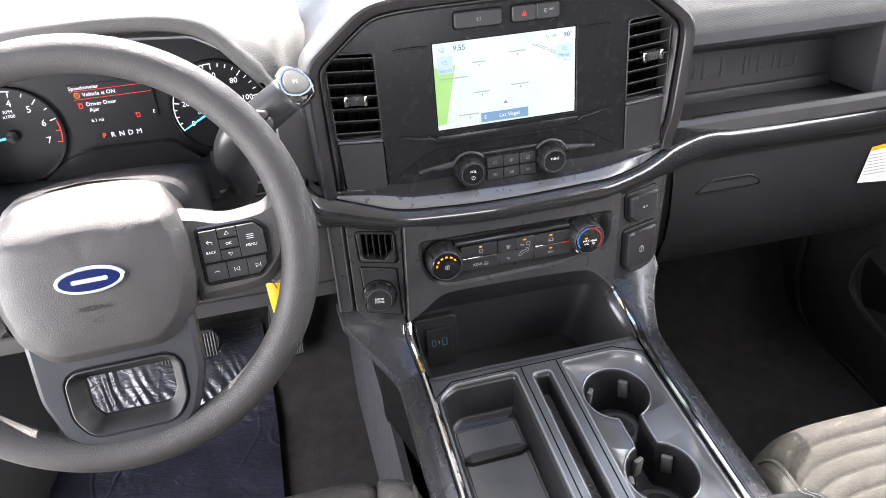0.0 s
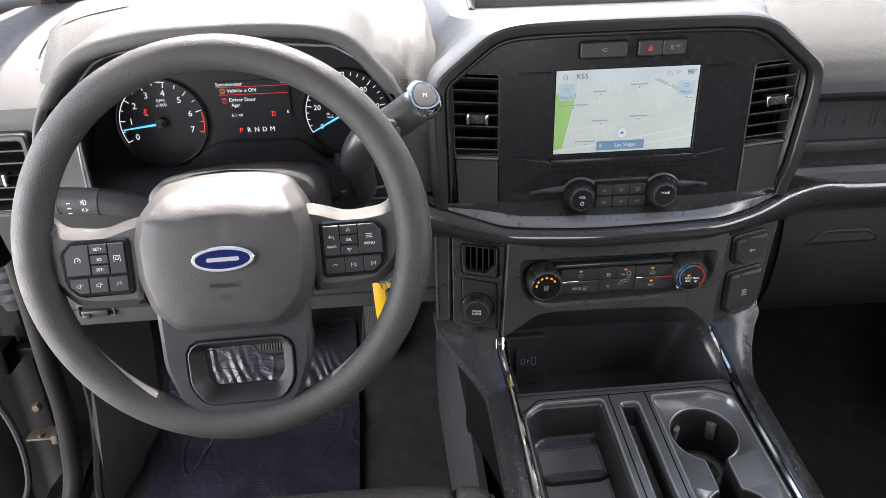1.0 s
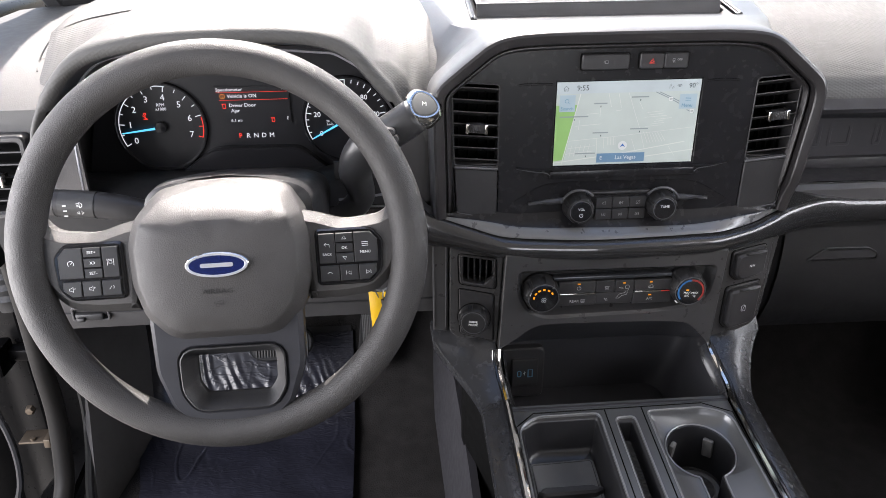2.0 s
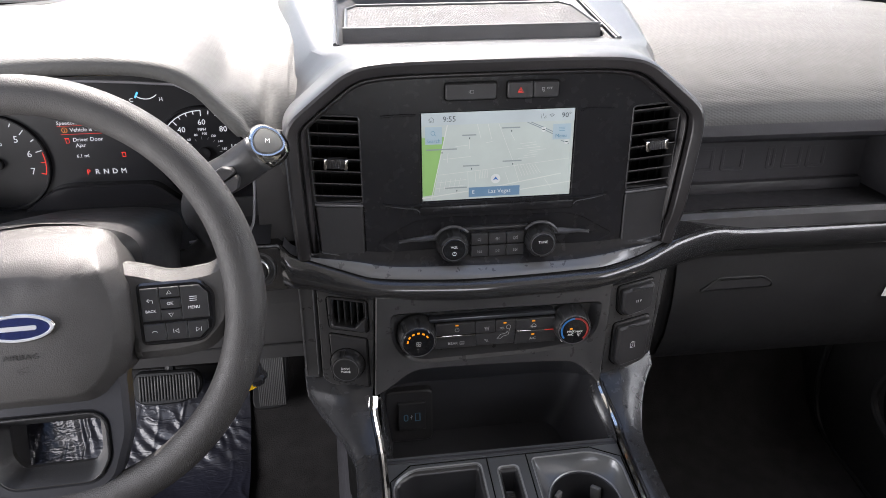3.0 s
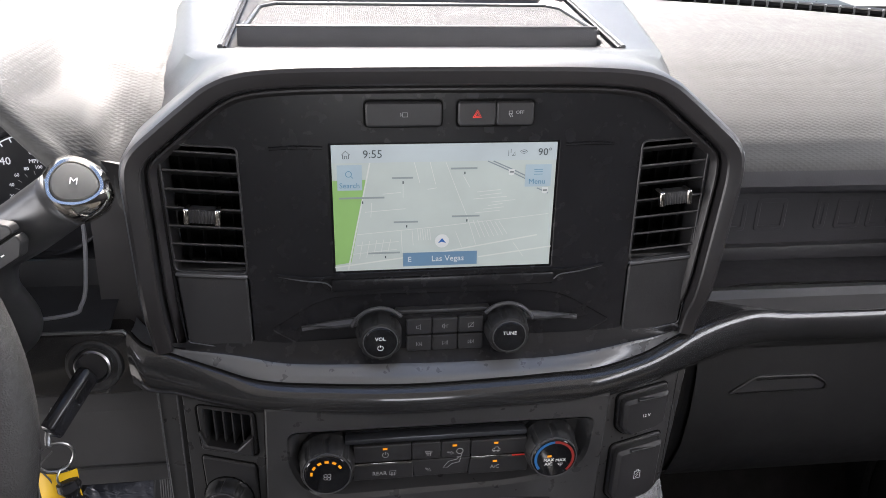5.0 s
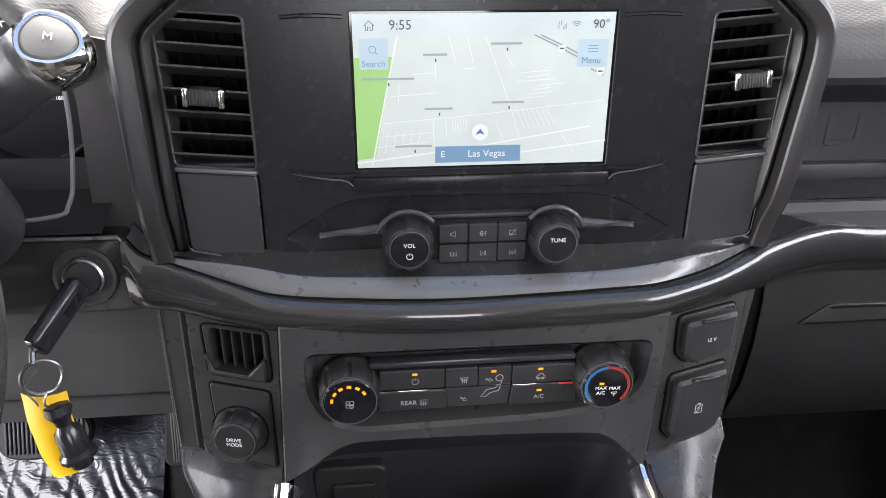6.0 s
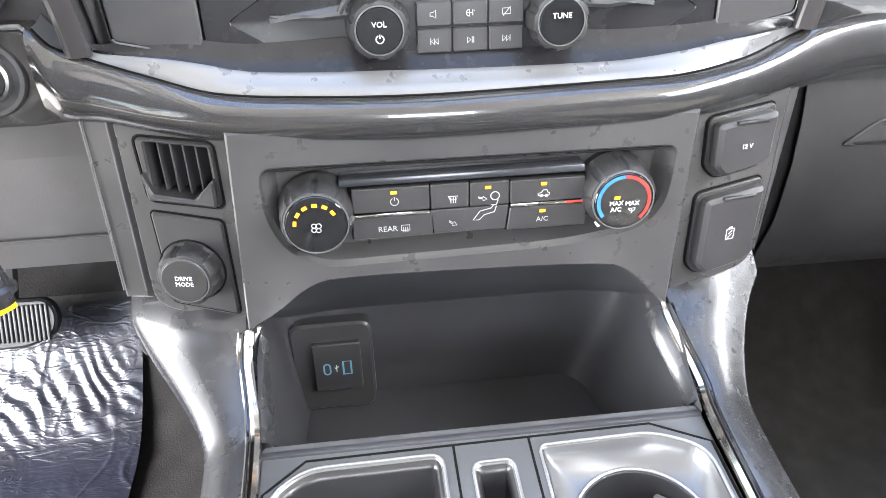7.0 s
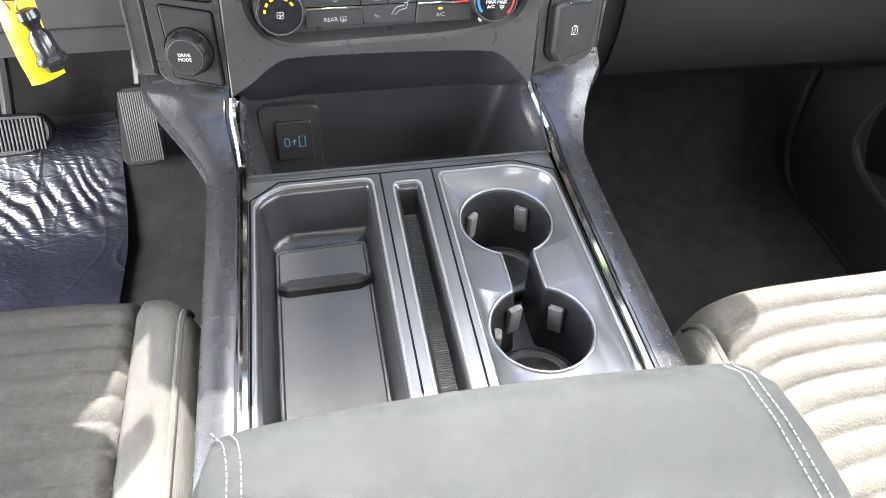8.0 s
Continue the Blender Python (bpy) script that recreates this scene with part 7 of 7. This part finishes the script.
def build_pedals():
    for nm, lab, pts, y0, lean, ribs in (("brake_pedal", "wide black rubber brake pedal with upright ribs", [(-0.560, 0.262), (-0.553, 0.232), (-0.53, 0.224), (-0.475, 0.226), (-0.446, 0.238), (-0.440, 0.262), (-0.450, 0.282), (-0.55, 0.284)], 0.318, 22, 19),
                                         ("accelerator_pedal", "tall black accelerator pedal with upright ribs", [(-0.366, 0.180), (-0.303, 0.183), (-0.294, 0.300), (-0.353, 0.300)], 0.345, 14, 15)):
        pd = thing(nm, lab, "pedal", (sum(p[0] for p in pts) / len(pts), y0, pts[1][1]))
        z0 = sum(p[1] for p in pts) / len(pts)
        m = Matrix.Translation((0, y0, z0)) @ Matrix.Rotation(radians(-lean), 4, "X") @ Matrix.Translation((0, 0, -z0))
        ol = rounded(pts, 0.012 if len(pts) > 4 else 0.022, 6)
        pad = part("pad", plate(ol, -0.004, 0.010, bev=0.003), RUBBER, pd, m=m)
        x0, x1 = min(p[0] for p in pts) + 0.016, max(p[0] for p in pts) - 0.012
        zb, zt = min(p[1] for p in pts) + 0.009, max(p[1] for p in pts) - 0.008
        for i in range(ribs):
            x = x0 + (x1 - x0) * i / (ribs - 1)
            part("rib", block(x - 0.0015, x + 0.0015, -0.0068, 0.0, zb, zt, 0.0011, 2), PEDAL, pad)
        cx = (x0 + x1) / 2
        part("arm", tube(smooth_path([m @ Vector((cx, 0.012, z0 + 0.01)), Vector((cx + 0.01, y0 + 0.05, z0 + 0.12)), Vector((cx + 0.01, y0 + 0.10, z0 + 0.30))], 5), 0.009, 8), BLACK, pd, "black pedal arm")


SEALSKIN = mat("matt_seal_rubber", (0.010, 0.0092, 0.0085), 0.55, spec=0.2)
BRASS = mat("dull_strap_metal", (0.16, 0.13, 0.10), 0.35, metal=0.8)
KICK = mat("dark_kick_plastic", (0.075, 0.072, 0.072), 0.5, spec=0.4, grain=0.15, grain_size=0.0015)
PEDAL = mat("worn_pedal_rubber", (0.06, 0.059, 0.058), 0.5, grain=0.1, grain_size=0.001)
build_pedals()


def film_material():
    m = mat("crumpled_protective_film", (0.014, 0.0145, 0.022), 0.34, vary=0.3, vary_size=0.06, coat=0.6)
    n, ln = m.node_tree.nodes, m.node_tree.links
    p = n["Principled BSDF"]
    co = n.new("ShaderNodeTexCoord")
    mp = n.new("ShaderNodeMapping")
    mp.inputs["Scale"].default_value = (0.55, 1.7, 1.0)
    mp.inputs["Rotation"].default_value = (0, 0, radians(35))
    ln.new(co.outputs["Object"], mp.inputs["Vector"])
    nz = n.new("ShaderNodeTexNoise")
    nz.inputs["Scale"].default_value, nz.inputs["Detail"].default_value, nz.inputs["Distortion"].default_value = 55, 2.5, 0.8
    ln.new(mp.outputs[0], nz.inputs["Vector"])
    off, ridge, fold = n.new("ShaderNodeMath"), n.new("ShaderNodeMath"), n.new("ShaderNodeMapRange")
    off.operation, off.inputs[1].default_value, ridge.operation = "SUBTRACT", 0.5, "ABSOLUTE"
    fold.inputs["From Max"].default_value, fold.inputs["To Min"].default_value, fold.inputs["To Max"].default_value = 0.12, 1.0, 0.0
    ln.new(nz.outputs["Fac"], off.inputs[0])
    ln.new(off.outputs[0], ridge.inputs[0])
    ln.new(ridge.outputs[0], fold.inputs["Value"])
    b = n.new("ShaderNodeBump")
    b.inputs["Strength"].default_value, b.inputs["Distance"].default_value = 0.3, 0.0010
    ln.new(fold.outputs[0], b.inputs["Height"])
    ln.new(b.outputs[0], p.inputs["Normal"])
    ln.new(b.outputs[0], p.inputs["Coat Normal"])
    return m


FILMTOP = film_material()


RUCKS = [(-0.750, 0.365, 0.030, 0.040, 70), (-0.752, 0.275, 0.030, 0.022, 40), (-0.660, 0.345, 0.020, 0.035, 65), (-0.600, 0.335, 0.022, 0.030, 50),
         (-0.525, 0.318, 0.050, 0.032, 35), (-0.440, 0.322, 0.042, 0.030, 55), (-0.385, 0.318, 0.016, 0.018, 20), (-0.430, 0.295, 0.030, 0.014, 30)]


def ruck(x, y):
    """Crumples of the film across the bend of the mat, faint long creases elsewhere."""
    q = Vector((x * 9, y * 9, 0.3))
    bend = noise.noise(q * 1.3) * 0.020 + noise.noise(q * 3.4) * 0.008
    h = 0.0
    for cx, cy, wx, wy, turn in RUCKS:
        k = math.exp(-((x - cx) / wx) ** 2 - ((y - cy) / wy) ** 2)
        if k > 0.01:
            a = radians(turn)
            h += k * (0.5 + abs(math.sin((y * math.cos(a) + x * math.sin(a) + bend) / 0.0165 * math.pi)) ** 1.6)
    crease = max(0.0, 1 - abs(noise.noise(Vector((x * 26, y * 9, 4.0)))) * 14) * max(0.0, noise.noise(Vector((x * 11, y * 11, 8.0))) + 0.15)
    fine = abs(noise.noise(Vector((x * 60 + y * 20, y * 30 - x * 12, 4.0)))) ** 1.3
    return 0.0027 * h + 0.0026 * crease + 0.0007 * fine + 0.002


def build_mat():
    fm = thing("floor_mat", "floor mat under a crumpled dark blue protective film", "floor mat", (-0.56, 0.25, 0.05))
    z = lambda y: level(y, 0.040) + 1.25 * (max(0, y - 0.24) ** 2 / 0.24 if y < 0.36 else y - 0.30)
    left = lambda y: lerp([(-0.02, -0.725), (0.136, -0.738), (0.266, -0.763), (0.36, -0.768), (0.42, -0.766)], y)[0]
    part("mat", sheet(lambda u, v: Vector((left(v) + 0.002 + (-0.379 - left(v)) * u, v, z(v))), spread(0, 1, 4), spread(0.0, 0.41, 12)), RUBBER, fm)
    part("film", sheet(lambda u, v: Vector((left(v) + (-0.3735 - left(v)) * u, v + 0.012 * u, z(v + 0.012 * u) + 0.005 + ruck(left(v) + (-0.3735 - left(v)) * u, v))), spread(0, 1, 190), spread(-0.01, 0.388, 230)), FILMTOP, fm, "wrinkled dark blue plastic film", sharp=2)


build_mat()


def build_driver_side():
    kp = thing("kick_panel", "grey plastic panel beside the footwell", "panel", (-0.80, 0.3, 0.05))
    bm = sheet(lambda u, v: Vector((-0.803 + 0.05 * u, 0.10 + 0.075 * min(1, v * 2) + 0.17 * u + 0.015 * math.sin(u * 3.1), 0.02 + 0.48 * v)), spread(0, 1, 10), spread(0, 1, 12), 0.012)
    part("panel", bm, KICK, kp)
    part("edge_trim", tube(smooth_path([(-0.795, 0.10, 0.06), (-0.80, 0.122, 0.120), (-0.80, 0.156, 0.184), (-0.80, 0.175, 0.26), (-0.797, 0.165, 0.40), (-0.79, 0.14, 0.50)], 6), 0.007, 8), RUBBER, kp, "dark rounded edge")
    sl = thing("door_sill", "grey door sill cover with a black rubber seal", "sill", (-0.84, -0.2, 0.0))
    part("cover", sheet(lambda u, v: Vector((-0.86 + 0.07 * u, -0.85 + 0.95 * v, level(-0.85 + 0.95 * v, 0.075) - 0.02 * (u - 0.5) ** 2)), spread(0, 1, 6), spread(0, 1, 12), 0.01), KICK, sl)
    ws = smooth_path([(-0.812, 0.105, 0.56), (-0.826, 0.134, 0.45), (-0.83, 0.140, 0.349), (-0.83, 0.142, 0.263), (-0.83, 0.127, 0.188), (-0.83, 0.103, 0.136), (-0.835, 0.05, 0.095), (-0.84, -0.1, 0.075), (-0.845, -0.4, 0.03), (-0.845, -0.8, -0.03)], 6)
    part("seal", tube(ws, 0.015, 12), SEALSKIN, sl, "black rubber door seal")
    jm = thing("door_jamb", "glossy black painted door opening with hinge and check strap", "door jamb", (-0.93, 0.25, 0.0))
    part("jamb_panel", sheet(lambda u, v: Vector((-0.800 - 0.505 * u, 0.24 + 0.14 * u + 0.02 * math.sin(u * 18), -0.5 + 1.30 * v)), spread(0, 1, 14), spread(0, 1, 14), 0.01), PAINT, jm)
    part("sill_panel", sheet(lambda u, v: Vector((-0.85 - 0.22 * u, 0.32 - 1.4 * v, level(0.32 - 1.4 * v, 0.06) - 0.30 * u ** 1.5)), spread(0, 1, 10), spread(0, 1, 10), 0.01), PAINT, jm)
    strap = part("check_strap", join(block(-0.948, -0.893, 0.215, 0.250, 0.1425, 0.1465, 0.0015), block(-0.905, -0.893, 0.212, 0.250, 0.134, 0.152, 0.002)), BRASS, jm, "bare steel check strap")
    part("strap_pin", lathe([(0.005, 0), (0.005, 0.004), (0, 0.005)], (-0.925, 0.222, 0.147), (0, 0, 1), 12), BRASS, strap)
    boot = [(0.0, -0.006)] + [(0.030 + (0.007 if k % 2 else 0.0), 0.009 * k) for k in range(9)] + [(0.026, 0.082)]
    part("cable_boot", lathe(boot, (-0.905, 0.262, 0.475), (0.12, -0.25, -1), 28), RUBBER, jm, "ribbed black rubber cable boot")
    part("hinge", join(block(-0.935, -0.872, 0.232, 0.258, 0.300, 0.322, 0.004), block(-0.962, -0.930, 0.205, 0.258, 0.286, 0.336, 0.006)), PAINT, jm, "black door hinge")
    for x, z in ((-0.931, 0.190), (-0.884, 0.311), (-0.905, 0.085)):
        part("bolt", lathe([(0.009, 0), (0.009, 0.004), (0.0065, 0.009), (0, 0.010)], (x, 0.252, z), (0, -1, 0), 6), BRASS, jm, "bare steel bolt")
    loop = [Vector((-1.030 + 0.060 * math.cos(a), 0.235, 0.115 + 0.145 * math.sin(a))) for a in [2 * math.pi * k / 40 for k in range(40)]]
    part("door_seal_loop", tube(loop, 0.006, 8, closed=True), BINSKIN, jm, "grey rubber seal round the door edge")
    # the open door's inner edge outside
    dr = thing("driver_door", "open black driver door", "door", (-1.15, 0.6, 0.0))
    part("door_shell", block(-1.22, -1.10, 0.30, 1.25, -0.12, 0.80, 0.03, 3), PAINT, dr)
    # side vent
    sv = thing("side_vent", "black side air vent with slats and chrome tab", "air vent", (-0.76, 0.04, 0.65))
    part("housing", plate(rounded(rect(-0.830, -0.7115, 0.635, 0.742), 0.008), 0.020, 0.05, holes=[rounded(rect(-0.822, -0.719, 0.647, 0.734), 0.005)], bev=0.002), BLACK, sv)
    # black back sheet carries the shade behind the side vent's slats
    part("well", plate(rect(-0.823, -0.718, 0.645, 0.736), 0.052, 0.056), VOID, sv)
    for i in range(6):
        part("slat", block(-0.822, -0.719, 0.024, 0.044, -0.0012, 0.0012, 0.0005, 1), BLACK, sv, m=Matrix.Translation((0, 0, 0.653 + i * 0.0150)) @ Matrix.Rotation(radians(-14), 4, "X"))
    tab = part("vent_tab", block(-0.772, -0.745, 0.010, 0.026, 0.684, 0.697, 0.002), BLACK, sv)
    for e in (-0.7735, -0.7435):
        part("chrome_end", block(e - 0.002, e + 0.002, 0.009, 0.026, 0.683, 0.698, 0.0012), CHROME, tab)
    # warning label on the glove box edge
    lb = thing("warning_label", "white warning label with a yellow heading on the glovebox", "label", (0.62, 0.05, 0.49))
    ol = [(0.576, 0.490), (0.655, 0.482), (0.662, 0.552), (0.590, 0.546)]
    part("paper", plate(ol, 0.0515, 0.0523), PAPER, lb)
    part("heading", plate([(0.5885, 0.5405), (0.662, 0.546), (0.662, 0.5525), (0.590, 0.5465)], 0.0505, 0.0513), YELLOW, lb, "yellow heading strip")
    for k in range(7):
        bar(0.588 - k * 0.001, 0.640 - (k % 3) * 0.006, 0.5330 - k * 0.0052, 0.5340 - k * 0.0052, 0.0508, GREYMARK, lb, "text_bar")


build_driver_side()


def build_passenger_side():
    kp = thing("kick_panel", "dark plastic panel beside the passenger footwell", "panel", (0.74, 0.3, 0.05))
    bm = sheet(lambda u, v: Vector((0.712 + 0.015 * math.sin(v * 3) + 0.02 * u, -0.16 + 0.62 * u, 0.03 + 0.14 * (-0.16 + 0.62 * u) + 0.36 * v)), spread(0, 1, 8), spread(0, 1, 14), 0.02)
    part("panel", bm, DARK, kp)
    part("edge", tube(smooth_path([(0.712, 0.287, 0.300), (0.712, 0.300, 0.177), (0.710, 0.280, 0.105), (0.708, 0.224, 0.070), (0.706, 0.14, 0.062), (0.704, 0.04, 0.05)], 8), 0.0055, 8), DARK, kp)
    dp = thing("door_pocket", "dark door panel with a round speaker ring", "door panel", (0.84, -0.1, 0.1))
    part("speaker_ring", tube(smooth_path([(0.716, 0.060, 0.350), (0.716, 0.126, 0.310), (0.716, 0.152, 0.268), (0.716, 0.161, 0.220), (0.716, 0.140, 0.192), (0.716, 0.096, 0.174), (0.716, 0.030, 0.160)], 8), 0.0075, 8), DARK, dp)
    part("speaker_cloth", lathe([(0.095, 0.004), (0.093, 0.010), (0, 0.012)], (0.725, 0.05, 0.25), (-1, 0, 0), 40), VOID, dp)


build_passenger_side()

# ---- seats ----
def build_seat(name, label, x0, x1, front, zt, seams, rib0):
    seat = thing(name, label, "seat", ((x0 + x1) / 2, front - 0.3, 0.1), group="front seats")
    w = x1 - x0
    lo, hi = seams

    def top(u, v):
        x = x0 + w * u
        edge = abs(u - 0.5) * 2
        y = front - 0.70 * v - 0.115 * edge ** 7 * (1 - v)
        ribs = 0.0046 * abs(math.sin(math.pi * (0.70 * v - rib0 + 0.0012 * math.sin(u * 9)) / 0.0225)) ** 0.6 if lo < u < hi else 0.0036
        off = min(abs(u - lo), abs(u - hi)) * w
        side = (lo - u if u < 0.5 else u - hi) * w
        bol = 0.018 * math.exp(-((side - 0.034) / 0.026) ** 2) - 0.008 * math.exp(-(off / 0.0035) ** 2)
        drop = -0.12 * max(0, 1 - v * 9) ** 2.2 - 0.10 * max(0, (edge - 0.88) / 0.12) ** 2
        return Vector((x, y, zt + ribs + bol + drop + 0.14 * (y - front)))

    vs = [0, 0.01, 0.02, 0.03, 0.045, 0.06, 0.08, 0.1] + spread(0.105, 1, 330)
    part("insert", sheet(top, spread(lo + 0.0005, hi - 0.0005, 61), vs), INSERT, seat, "quilted grey cloth insert with cross ribs", sharp=2)
    for u0, u1 in ((0, lo), (hi, 1)):
        part("bolster", sheet(top, spread(u0, u1, 24), vs[:8] + vs[8::4] + [1]), CLOTH, seat, "finely striped grey cloth bolster", sharp=2)
    for u in (0.065, 0.935):
        part("piping", tube([top(u, v) + Vector((0, 0, 0.001)) for v in spread(0.05, 0.9, 60)], 0.0026, 8), CLOTH, seat)
    part("seat_base", block(x0 + 0.02, x1 - 0.02, front - 0.7, front - 0.05, 0.02, zt - 0.06, 0.02), BLACK, seat)
    part("backrest", block(x0, x1, front - 0.88, front - 0.74, zt - 0.08, zt + 0.50, 0.05, 4), CLOTH, seat)
    return seat


build_seat("driver_seat", "grey ribbed cloth driver seat with patches of sun", -0.674, -0.162, -0.130, 0.364, (0.14, 0.855), 0.083)
build_seat("passenger_seat", "grey ribbed cloth passenger seat in full sun", 0.168, 0.68, -0.206, 0.362, (0.085, 0.86), 0.1076)
